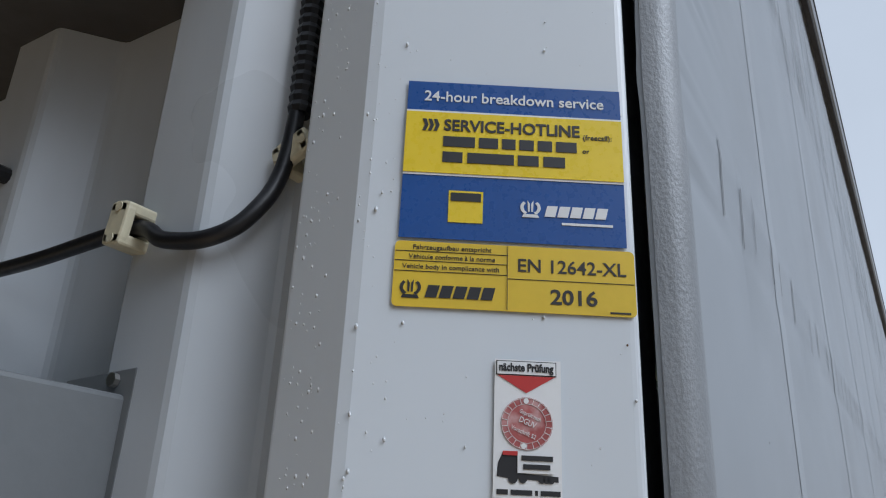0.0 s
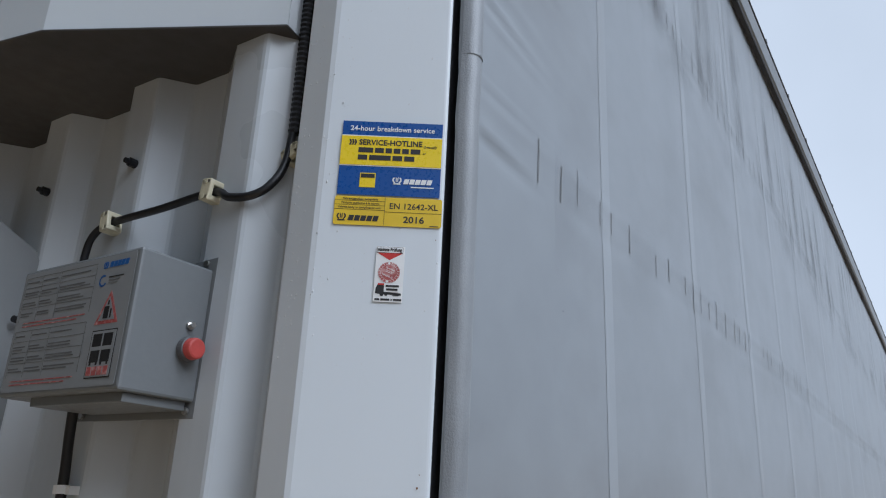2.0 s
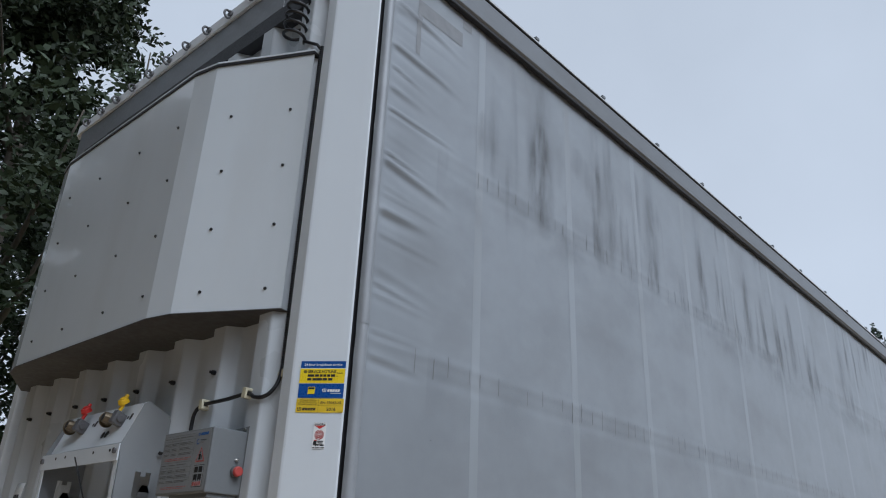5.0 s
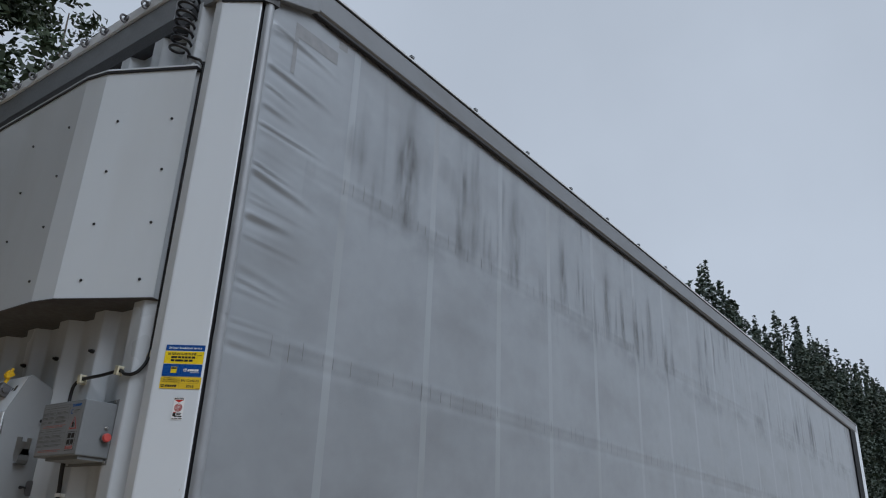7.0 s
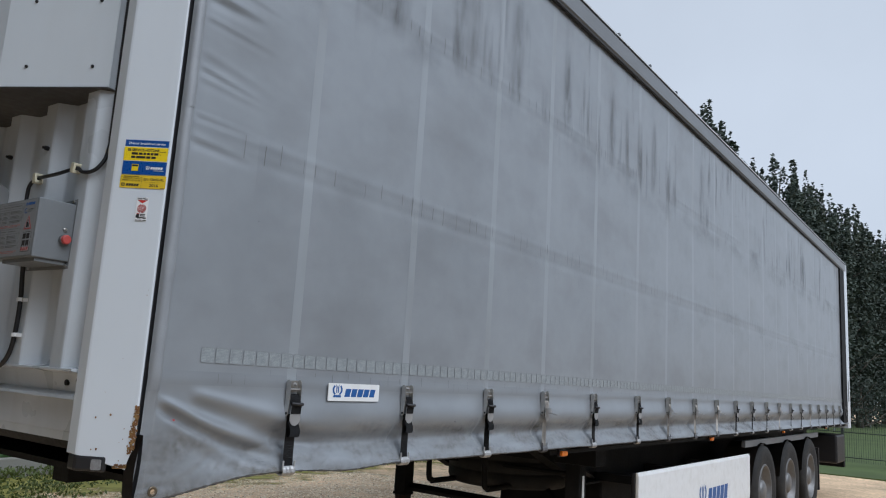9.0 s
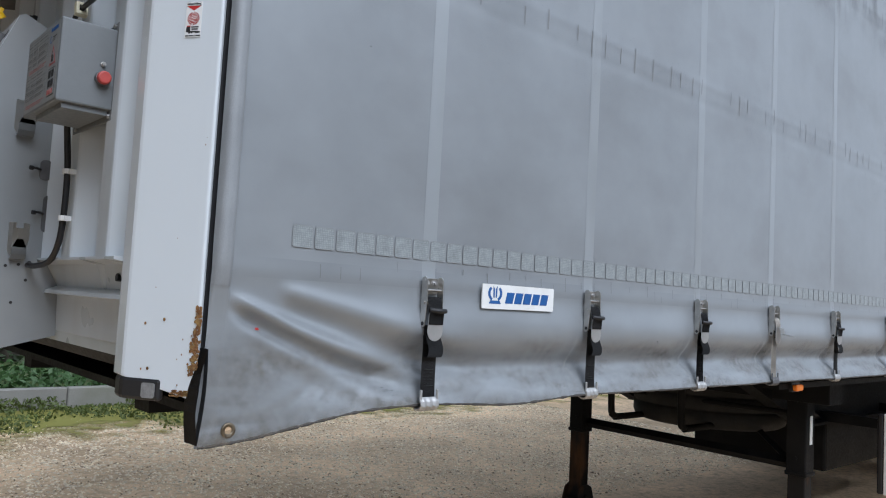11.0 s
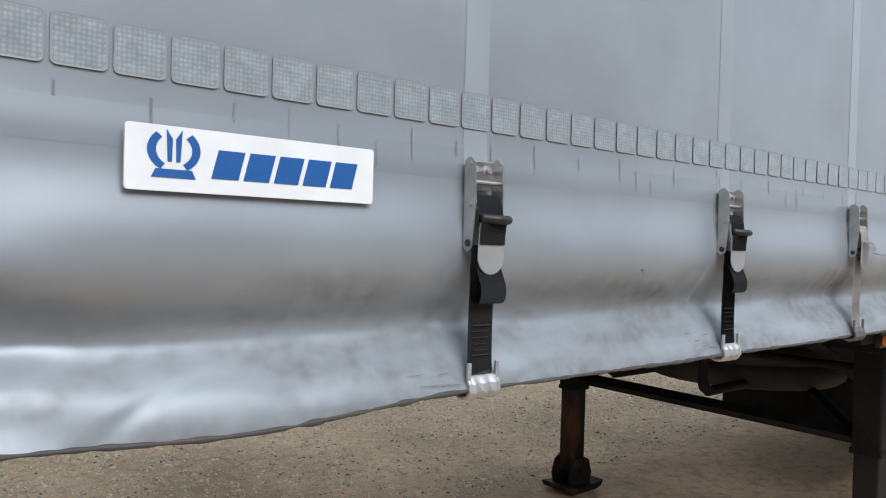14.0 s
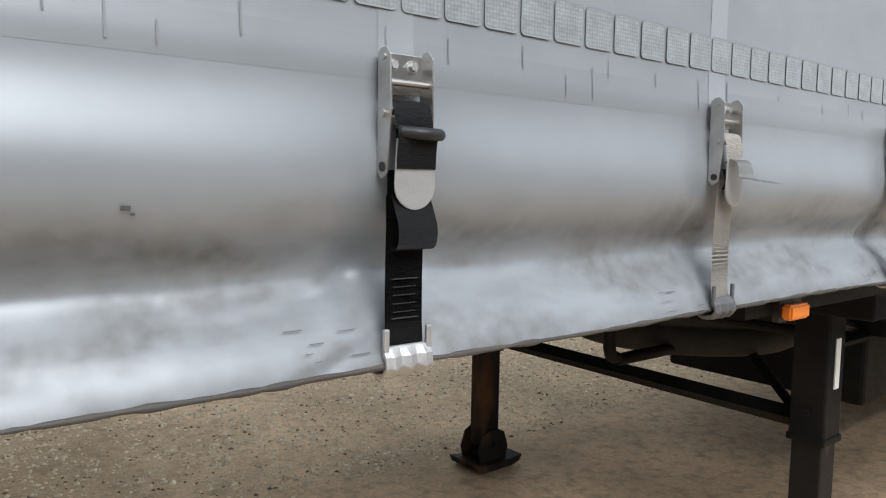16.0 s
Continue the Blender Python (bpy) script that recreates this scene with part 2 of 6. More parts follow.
def prism(bm, poly, lo, hi, axis="z", m=None):
    """A polygon drawn through a thickness, along z (poly in x, y), y (x, z) or x (y, z)."""
    def at(p, h):
        return {"z": (p[0], p[1], h), "y": (p[0], h, p[1]), "x": (h, p[0], p[1])}[axis]
    a = [bm.verts.new(at(p, lo)) for p in poly]
    b = [bm.verts.new(at(p, hi)) for p in poly]
    bm.faces.new(a)
    bm.faces.new(b)
    for i in range(len(poly)):
        j = (i + 1) % len(poly)
        bm.faces.new((a[i], a[j], b[j], b[i]))
    if m is not None:
        bmesh.ops.transform(bm, matrix=m, verts=a + b)
    return a + b


def cyl(bm, p0, p1, r0, r1=None, n=16, caps=True):
    """A round bar from p0 to p1."""
    p0, p1, r1 = Vector(p0), Vector(p1), r0 if r1 is None else r1
    q = (p1 - p0).to_track_quat("Z", "Y")
    rings = []
    for p, r in ((p0, r0), (p1, r1)):
        rings.append([bm.verts.new(p + q @ Vector((r * math.cos(2 * math.pi * i / n), r * math.sin(2 * math.pi * i / n), 0))) for i in range(n)])
    for i in range(n):
        j = (i + 1) % n
        bm.faces.new((rings[0][i], rings[0][j], rings[1][j], rings[1][i]))
    if caps:
        bm.faces.new(rings[0])
        bm.faces.new(rings[1])


def smooth_path(points, steps=8):
    """Points along a Catmull-Rom curve."""
    p = [Vector(a) for a in points]
    p = [2 * p[0] - p[1]] + p + [2 * p[-1] - p[-2]]
    out = []
    for i in range(1, len(p) - 2):
        for s in range(steps):
            t = s / steps
            out.append(0.5 * (2 * p[i] + (p[i + 1] - p[i - 1]) * t + (2 * p[i - 1] - 5 * p[i] + 4 * p[i + 1] - p[i + 2]) * t * t
                              + (3 * p[i] - p[i - 1] - 3 * p[i + 1] + p[i + 2]) * t ** 3))
    return out + [p[-2]]


def tube(bm, path, r, n=10, radii=None):
    """A hose along a path."""
    path = [Vector(a) for a in path]
    rings, up = [], Vector((0.13, 0.21, 1)).normalized()
    for i, p in enumerate(path):
        d = (path[min(i + 1, len(path) - 1)] - path[max(i - 1, 0)]).normalized()
        side = d.cross(up)
        if side.length < 0.05:
            side = d.cross(Vector((1, 0, 0)))
        side.normalize()
        up2 = side.cross(d)
        rr = radii[i] if radii else r
        rings.append([bm.verts.new(p + rr * (math.cos(2 * math.pi * k / n) * side + math.sin(2 * math.pi * k / n) * up2)) for k in range(n)])
    for a, b in zip(rings, rings[1:]):
        for k in range(n):
            j = (k + 1) % n
            bm.faces.new((a[k], a[j], b[j], b[k]))
    bm.faces.new(rings[0])
    bm.faces.new(rings[-1])


def round_rect(w, h, r, n=4):
    """Outline of a rounded rectangle, its corner at (0, 0)."""
    out = []
    for cx, cy, a in ((w - r, r, -90), (w - r, h - r, 0), (r, h - r, 90), (r, r, 180)):
        for i in range(n + 1):
            t = radians(a + 90 * i / n)
            out.append((cx + r * math.cos(t), cy + r * math.sin(t)))
    return out


def lettering(name, words, size, m, mat, parent, depth=0.0003, align="LEFT", width=None, bold=0.0, shear=0.0, label=""):
    """Words in the built-in font, lying in the x-y plane of the pose m, as a mesh. width: squeezed or drawn to this width."""
    cu = bpy.data.curves.new(name, "FONT")
    cu.body, cu.size, cu.align_x, cu.extrude, cu.offset, cu.shear, cu.resolution_u = words, size, align, depth, bold, shear, 3
    tmp = new(name, cu)
    dg = bpy.context.evaluated_depsgraph_get()
    me = bpy.data.meshes.new_from_object(tmp.evaluated_get(dg))
    bpy.data.objects.remove(tmp)
    me.materials.clear()
    if width:
        xs = [v.co.x for v in me.vertices]
        k = width / (max(xs) - min(xs))
        me.transform(Matrix.Diagonal((k, 1, 1, 1)))
    me.transform(m)
    return part(name, me, mat, parent, label)


def scatter_mesh(name, verts, faces, mat, parent=None):
    me = bpy.data.meshes.new(name)
    me.from_pydata(verts, [], faces)
    me.materials.append(mat)
    ob = new(name, me)
    if parent:
        ob.parent = parent
    return ob


# ---- ground ----
bm = bmesh.new()
xs = [-600, -60, -20] + [-8 + 0.25 * i for i in range(113)] + [40, 90, 600]
ys = [-600, -60, -20] + [-6 + 0.25 * i for i in range(57)] + [16, 40, 90, 600]
grid = []
for x in xs:
    row = []
    for y in ys:
        near = -7.9 < x < 19.9 and -5.9 < y < 7.6
        z = 0.018 * noise.noise((x * 0.7, y * 0.7, 3.1)) + 0.008 * noise.noise((x * 2.3, y * 2.3, 7.7)) - 0.008 if near else -0.008
        row.append(bm.verts.new((x, y, z)))
    grid.append(row)
for i in range(len(xs) - 1):
    for j in range(len(ys) - 1):
        bm.faces.new((grid[i][j], grid[i + 1][j], grid[i + 1][j + 1], grid[i][j + 1]))
ground = tagged(part("ground", bm, M_GROUND, smooth=True), "packed brown gravel and dirt yard, damp", "ground", kind="structure")

rng = random.Random(4)


def pebbles(name, count, mat, lo, hi, area, label):
    verts, faces = [], []
    for _ in range(count):
        x, y, r = rng.uniform(area[0], area[1]), rng.uniform(area[2], area[3]), lo + (hi - lo) * rng.random() ** 2.4
        a, o = rng.uniform(0, 6.28), len(verts)
        sx, sy, sz = r * rng.uniform(0.8, 1.6), r * rng.uniform(0.6, 1.0), r * rng.uniform(0.35, 0.7)
        z = 0.018 * noise.noise((x * 0.7, y * 0.7, 3.1)) + 0.008 * noise.noise((x * 2.3, y * 2.3, 7.7)) - 0.008 if (-7.9 < x < 19.9 and -5.9 < y < 7.6) else 0
        for k in range(5):
            t = a + 6.28 * k / 5
            u, v = sx * math.cos(t) * rng.uniform(0.8, 1.1), sy * math.sin(t) * rng.uniform(0.8, 1.1)
            verts.append((x + u * math.cos(a) - v * math.sin(a), y + u * math.sin(a) + v * math.cos(a), z - 0.002))
        verts.append((x + rng.uniform(-0.3, 0.3) * r, y + rng.uniform(-0.3, 0.3) * r, z + sz))
        faces += [(o + k, o + (k + 1) % 5, o + 5) for k in range(5)]
    return tagged(scatter_mesh(name, verts, faces, mat), label, "gravel", kind="stuff")


pebbles("gravel", 74000, M_STONE, 0.004, 0.022, (-2.5, 8.0, 2.2, 7.4), "pale small stones scattered over the yard")
pebbles("dirt_clods", 11000, M_DARKSTONE, 0.004, 0.016, (-2.5, 8.0, 2.2, 7.4), "dark clods of earth on the gravel")


# unseen dark ground sheet beside the trailer, added to cut bounce light
M_DIMGROUND = material("bounce_cutting_ground", (0.30, 0.225, 0.15), 0.8, vary=0.25, scale=0.7, fine=50, bump=0.5,
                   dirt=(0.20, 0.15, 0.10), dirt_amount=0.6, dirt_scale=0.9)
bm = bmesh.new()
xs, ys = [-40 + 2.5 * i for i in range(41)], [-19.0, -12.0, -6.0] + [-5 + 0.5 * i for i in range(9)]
dim_rows = [[bm.verts.new((x, y, 0.024 + 0.003 * noise.noise((x * 0.5, y * 0.5, 1.1)))) for y in ys] for x in xs]
for a, b in zip(dim_rows, dim_rows[1:]):
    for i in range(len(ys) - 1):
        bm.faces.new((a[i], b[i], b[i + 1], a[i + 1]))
tagged(part("road", bm, M_DIMGROUND, smooth=True, outward=(0, 0, 1)), "unseen dark ground sheet added beside the parked trailer to cut bounce light", "road", kind="structure")


# ---- the semi-trailer: origin at the seam between corner post and curtain, x to the rear, y to the far side ----
LENGTH, WIDTH, FLOOR, TOP = 13.55, 2.55, 1.18, 3.80
STRAPS = [0.55, 1.197, 1.838, 2.424, 3.07, 3.80, 4.42, 5.06] + [5.69 + 0.625 * i for i in range(13)]
trailer = tagged(new("semi_trailer"), "white and grey curtain-side semi-trailer parked on its landing legs", "semi-trailer")


def ease(a, b, x):
    t = min(max((x - a) / (b - a), 0.0), 1.0)
    return t * t * (3 - 2 * t)


def hump(x, c, w):
    return math.exp(-((x - c) / w) ** 2)


def curtain_low(x):
    """Height of the curtain's lower edge."""
    return 1.178 - 0.058 * (1 - ease(-0.05, 0.55, x)) ** 1.3 - 0.010 * math.sin(math.pi * ease(0.55, 1.17, x)) + 0.003 * noise.noise((x * 3, 0, 1.7))


def curtain_y(x, z):
    """How far the curtain's cloth stands from the plane of the side, outwards below zero."""
    y = 0.004 * noise.noise((x * 0.9, 2.2, z * 0.7)) + 0.0015 * noise.noise((x * 4, 5.2, z * 2))
    y += 0.0025 * noise.noise((x * 7.0, 1.2, z * 0.5)) * ease(2.0, 3.2, z)
    # rolled tensioning pole at the front edge, which ends above the hem
    if x < 0.0225:
        y -= (0.003 + 0.019 * ease(1.36, 1.52, z)) * math.sqrt(max(0.0, 1 - ((x - 0.002) / 0.0208) ** 2))
    # the tucked hem over the strap hooks: belly, hollow and flared edge
    low = 1.50 - z
    if low > 0:
        side, strap = min(((abs(x - s), x - s) for s in STRAPS), key=lambda q: q[0])
        pull = math.exp(-(side / 0.09) ** 2)
        wave = 0.5 + 0.5 * noise.noise((x * 1.3, 9.1, 0.4))
        front = ease(0.16, 0.66, x)
        hollow = 1.272 + 0.012 * noise.noise((x * 1.7, 3.3, 0))
        y += front * (-0.016 * hump(z, 1.368, 0.060) * (1 - 0.35 * pull) + (0.027 + 0.009 * wave) * hump(z, hollow - 0.004, 0.043)
                      - 0.034 * (1 - ease(1.150, 1.280, z)) + 0.007 * pull * hump(z, 1.30, 0.07))
        # pinched cloth beside each strap, and crumples in the flared edge
        y += front * (0.0055 * hump(strap, -0.038, 0.014) - 0.004 * hump(strap, -0.064, 0.018) + 0.003 * hump(strap, 0.039, 0.014)) * hump(z, 1.275, 0.055)
        lower = 1 - ease(1.235, 1.315, z)
        fold = noise.noise((x * 2.6 + z * 3.0, z * 7.0, 2.0))
        crease = abs(noise.noise((x * 5.5 - z * 7.0, z * 11.0, 6.3)))
        y += front * lower * (0.008 * fold + 0.006 * (0.22 - min(crease, 0.22)) / 0.22 * (0.35 + 0.65 * pull))
        # slack folds that fan out from the corner post towards the first strap
        back = 1 - ease(0.52, 0.86, x)
        for z0, slope, curve, depth, width, begin in ((1.470, -0.235, 0.03, 0.0115, 0.026, 0.13), (1.432, -0.47, 0.26, 0.0155, 0.022, 0.02), (1.385, -0.50, 0.26, 0.005, 0.026, 0.06)):
            ridge = z0 + slope * x + curve * x * x
            wide = width * (0.55 + 1.3 * x)
            grow = ease(begin - 0.01, begin + 0.06, x) * back
            y += grow * depth * (-hump(z, ridge, wide) + 1.15 * hump(z, ridge - 1.75 * wide, wide * 1.3))
        y += (1 - front) * (0.010 * hump(z, 1.18 + 0.20 * x, 0.045) * ease(0.10, 0.30, x) - 0.008 * (1 - ease(1.12, 1.24, z)))
        y += 0.007 * (1 - front) * noise.noise((x * 5 + z * 4, z * 7, 4.4)) * ease(0.02, 0.10, x) * ease(0.02, 0.14, low)
        y += 0.004 * (1 - front) * lower * (0.22 - min(crease, 0.22)) / 0.22
    # slack wrinkles running back from the front edge
    if x < 0.62 and z > 2.15:
        for i in range(24):
            zc = 2.24 + 0.061 * i + 0.022 * math.sin(i * 2.4)
            if abs(z - zc) > 0.28:
                continue
            d = (0.0060 if i > 7 else 0.0022) * (0.62 + 0.5 * math.sin(i * 1.7 + 1))
            reach = 0.38 + 0.16 * math.sin(i * 3.1)
            line = zc - (0.06 + 0.07 * math.sin(i * 5.3)) * x - 0.07 * x * x
            wide = 0.010 + 0.004 * math.sin(i * 4.1)
            y -= d * ease(0.024, 0.06, x) * (1 - ease(reach * 0.2, reach, x)) * (hump(z, line, wide) - 0.8 * hump(z, line - 2 * wide, wide * 1.5))
    # the weld seams that run the length of the curtain pucker slightly
    for zs in (2.255, 3.055):
        pucker = 0.5 + 0.5 * noise.noise((x * 2.1, zs, 3.3))
        y -= 0.0022 * pucker * (hump(z, zs + 0.035, 0.016) - hump(z, zs - 0.035, 0.018))
    y -= 0.0022 * hump(z, 1.478, 0.022)
    return y


cx = [-0.0188] + [-0.0165 + 0.003 * i for i in range(13)] + [0.0225, 0.028, 0.038] + [0.050 + 0.0085 * i for i in range(330)] + [2.86 + 0.02 * i for i in range(140)] + [5.67 + 0.08 * i for i in range(97)] + [13.46]
cz = [i / 60 for i in range(61)]
bm = bmesh.new()
cols = []
for x in cx:
    lo = curtain_low(x)
    col = []
    for f in cz:
        z = lo + (1.50 - lo) * f
        col.append(bm.verts.new((x - 0.012 * (1 - ease(1.12, 1.36, z)) * (1 - ease(0, 0.25, x)), curtain_y(x, z), z)))
    zz = 1.5
    while zz < TOP - 0.006:
        zz = min(zz + (0.02 if zz < 2.1 else 0.009), TOP)
        top = min(zz, TOP - 0.06 * (1 - ease(0.0, 0.22, x)))
        col.append(bm.verts.new((x, curtain_y(x, top), top + (zz - TOP) * 1e-4)))
    cols.append(col)
for a, b in zip(cols, cols[1:]):
    for i in range(len(a) - 1):
        bm.faces.new((a[i], b[i], b[i + 1], a[i + 1]))
curtain = part("curtain", bm, M_CURTAIN, trailer, "silver-grey tarpaulin side curtain with creases, grime and a slack lower hem", smooth=True, outward=(0, -1, 0))


def on_cloth(bm, x0, x1, z0, z1, proud=0.0015, nx=4, dz=0.03):
    """A strip of cloth lying on the curtain."""
    nz = max(1, int((z1 - z0) / dz))
    rows = [[bm.verts.new((x0 + (x1 - x0) * i / nx, curtain_y(x0 + (x1 - x0) * i / nx, z0 + (z1 - z0) * k / nz) - proud, z0 + (z1 - z0) * k / nz)) for i in range(nx + 1)] for k in range(nz + 1)]
    for a, b in zip(rows, rows[1:]):
        for i in range(nx):
            bm.faces.new((a[i], a[i + 1], b[i + 1], b[i]))


for s in STRAPS:
    bm = bmesh.new()
    on_cloth(bm, s - 0.022, s + 0.022, 1.46, 3.785, 0.0005, 6, 0.009)
    part("webbing_band", bm, M_BAND, curtain, smooth=True, outward=(0, -1, 0))
# woven sleeve over the tensioning pole, in two lengths
for z0, z1, out in ((1.44, 2.33, 0.0012), (2.32, 2.42, 0.0030), (2.41, 3.74, 0.0008)):
    bm = bmesh.new()
    on_cloth(bm, -0.0187, 0.0215, z0, z1, out, 14)
    part("pole_sleeve", bm, M_SLEEVE, curtain, "grey woven sleeve round the tensioning pole", smooth=True, outward=(0, -1, 0))
# weld seam above the hem
bm = bmesh.new()
on_cloth(bm, 0.045, 9.0, 1.462, 1.505, 0.0002, nx=1050, dz=0.0054)
part("hem_seam", bm, M_SEAM, curtain, smooth=True, outward=(0, -1, 0))
M_MEND = material("mended_tarpaulin", (0.215, 0.224, 0.234), 0.45, vary=0.12, scale=20, fine=60, bump=0)
# repair patch and buckle patch near the top front corner
for x0, x1, z0, z1 in ((0.155, 0.178, 3.44, 3.70), (0.178, 0.42, 3.63, 3.70), (0.42, 0.475, 3.73, 3.775)):
    bm = bmesh.new()
    on_cloth(bm, x0, x1, z0, z1, 0.0012, 8, 0.015)
    part("repair_patch", bm, M_MEND, curtain, smooth=True, outward=(0, -1, 0))
# short slits where the load bars have rubbed through along the two weld seams
r2 = random.Random(11)
slits = {"rubbed_slit": bmesh.new(), "faint_slit": bmesh.new()}
for zs, first in ((2.262, 0.24), (3.062, 0.54)):
    x = first
    while x < 9.5:
        strong = r2.random() < (0.20 if zs < 2.5 else 0.40)
        if r2.random() < 0.86:
            h, w = r2.uniform(0.045, 0.085), r2.uniform(0.0022, 0.0042) if strong else r2.uniform(0.003, 0.006)
            z = zs + 0.004 * x + r2.uniform(-0.012, 0.012)
            on_cloth(slits["rubbed_slit" if strong else "faint_slit"], x, x + w, z - h / 2, z + h / 2, 0.0010, 1, 0.01)
        x += r2.uniform(0.055, 0.115)
for x, h in ((0.232, 0.03), (0.286, 0.028), (0.34, 0.03), (1.03, 0.03), (1.56, 0.035), (1.60, 0.02), (2.09, 0.025), (2.14, 0.04)):
    on_cloth(slits["faint_slit"], x, x + 0.002, 1.470, 1.470 + h, 0.0014, 1, 0.01)
x = 0.45
while x < 7:
    h = r2.uniform(0.012, 0.045)
    on_cloth(slits["rubbed_slit" if r2.random() < 0.35 else "faint_slit"], x, x + r2.uniform(0.0012, 0.0028), 1.518 - h, 1.518 + r2.uniform(-0.006, 0.006), 0.0014, 1, 0.01)
    x += r2.uniform(0.06, 0.17)
M_SCUFF = material("scuffed_tarpaulin", (0.22, 0.23, 0.24), 0.6, vary=0.2, scale=9, fine=80, bump=0)
for slit_name, slit_bm in slits.items():
    tagged(part(slit_name, slit_bm, M_STREAK if slit_name == "rubbed_slit" else M_SCUFF, curtain, outward=(0, -1, 0)), kind="stuff")
# soot streaks that ran down from the roof rail
def streak_material():
    """Soot streaks from the rail, and smudges with painted shadow along both weld seams."""
    m = bpy.data.materials.new("soot_and_seam_shade")
    m.use_nodes = True
    n, l = m.node_tree.nodes, m.node_tree.links
    b = n["Principled BSDF"]
    b.inputs["Base Color"].default_value = (0.125, 0.13, 0.135, 1)
    b.inputs["Roughness"].default_value = 0.6
    co = n.new("ShaderNodeTexCoord")
    sep = n.new("ShaderNodeSeparateXYZ")
    l.new(co.outputs["Object"], sep.inputs[0])

    def clouds(stretch, scale, detail, *span):
        mp, t, r = n.new("ShaderNodeMapping"), n.new("ShaderNodeTexNoise"), n.new("ShaderNodeMapRange")
        mp.inputs["Scale"].default_value = stretch
        t.inputs["Scale"].default_value, t.inputs["Detail"].default_value = scale, detail
        l.new(co.outputs["Object"], mp.inputs["Vector"])
        l.new(mp.outputs[0], t.inputs["Vector"])
        for q, v in enumerate(span):
            r.inputs[1 + q].default_value = v
        l.new(t.outputs["Fac"], r.inputs[0])
        return r.outputs[0]

    def height(a, c, e, f, axis="Z"):
        r = n.new("ShaderNodeMapRange")
        r.interpolation_type = "SMOOTHSTEP"
        for q, v in enumerate((a, c, e, f)):
            r.inputs[1 + q].default_value = v
        l.new(sep.outputs[axis], r.inputs[0])
        return r.outputs[0]

    def calc(op, a, c):
        k = n.new("ShaderNodeMath")
        k.operation = op
        for q, v in enumerate((a, c)):
            if isinstance(v, float):
                k.inputs[q].default_value = v
            else:
                l.new(v, k.inputs[q])
        return k.outputs[0]

    streaks = calc("MULTIPLY", clouds((7.0, 1, 0.7), 1.5, 6, 0.50, 0.74, 0.0, 0.9), clouds((1, 1, 0.8), 1.5, 3, 0.46, 0.62, 0.0, 1.0))
    streaks = calc("MULTIPLY", streaks, height(2.75, 3.25, 0.0, 1.0))
    # heavier runs under the worn clips of the rail
    for centre, half, amount in ((0.97, 0.13, 0.8), (1.45, 0.08, 0.6), (2.0, 0.09, 0.55), (2.62, 0.08, 0.5), (3.3, 0.09, 0.5), (4.1, 0.09, 0.45), (5.3, 0.1, 0.45)):
        run = calc("MULTIPLY", height(centre - half, centre, 0.0, 1.0, "X"), height(centre, centre + half, 1.0, 0.0, "X"))
        run = calc("MULTIPLY", run, calc("MULTIPLY", height(2.92, 3.16, 0.0, 1.0), height(3.42, 3.66, 1.0, 0.25)))
        run = calc("MULTIPLY", calc("MULTIPLY", run, amount), clouds((9.0, 1, 2.0), 1.6, 6, 0.36, 0.62, 0.1, 1.0))
        streaks = calc("MAXIMUM", streaks, run)
    grain = clouds((1, 1, 0.5), 17, 5, 0.35, 0.65, 0.55, 1.0)
    # bands at the weld seams: smudges and seam shadow put into the alpha
    seam_smudge_shade = None
    for zs, amount in ((2.22, 0.15), (3.0, 0.34)):
        band = calc("MULTIPLY", height(zs - 0.20, zs, 0.0, 1.0), height(zs + 0.02, zs + 0.13, 1.0, 0.0))
        band = calc("MULTIPLY", calc("MULTIPLY", band, clouds((1, 1, 1.6), 2.3, 6, 0.47, 0.72, 0.0, 1.0)), amount)
        seam_smudge_shade = band if seam_smudge_shade is None else calc("MAXIMUM", seam_smudge_shade, band)
    l.new(calc("MULTIPLY", calc("MAXIMUM", streaks, seam_smudge_shade), grain), b.inputs["Alpha"])
    return m


bm = bmesh.new()
on_cloth(bm, 0.30, 13.3, 1.98, 3.79, 0.0030, nx=420, dz=0.02)
part("soot_shade_film", bm, streak_material(), curtain, "grey soot streaks washed down from the roof rail, with painted shadow along the seams", smooth=True, outward=(0, -1, 0))
# corded lower edge of the hem
bm = bmesh.new()
edge = []
for i in range(900):
    x = -0.012 + 13.45 * (i / 899) ** 1.6
    z = curtain_low(x)
    edge.append((x - 0.012 * (1 - ease(0, 0.25, x)), curtain_y(x, z) + 0.001, z + 0.0008))
tube(bm, edge, 0.0030, 6, [0.0032 + 0.0022 * noise.noise((i * 0.37, 0, 3.3)) + 0.0012 * noise.noise((i * 1.3, 4, 3.3)) for i in range(900)])
part("hem_cord", bm, M_UNDER, curtain, smooth=True)
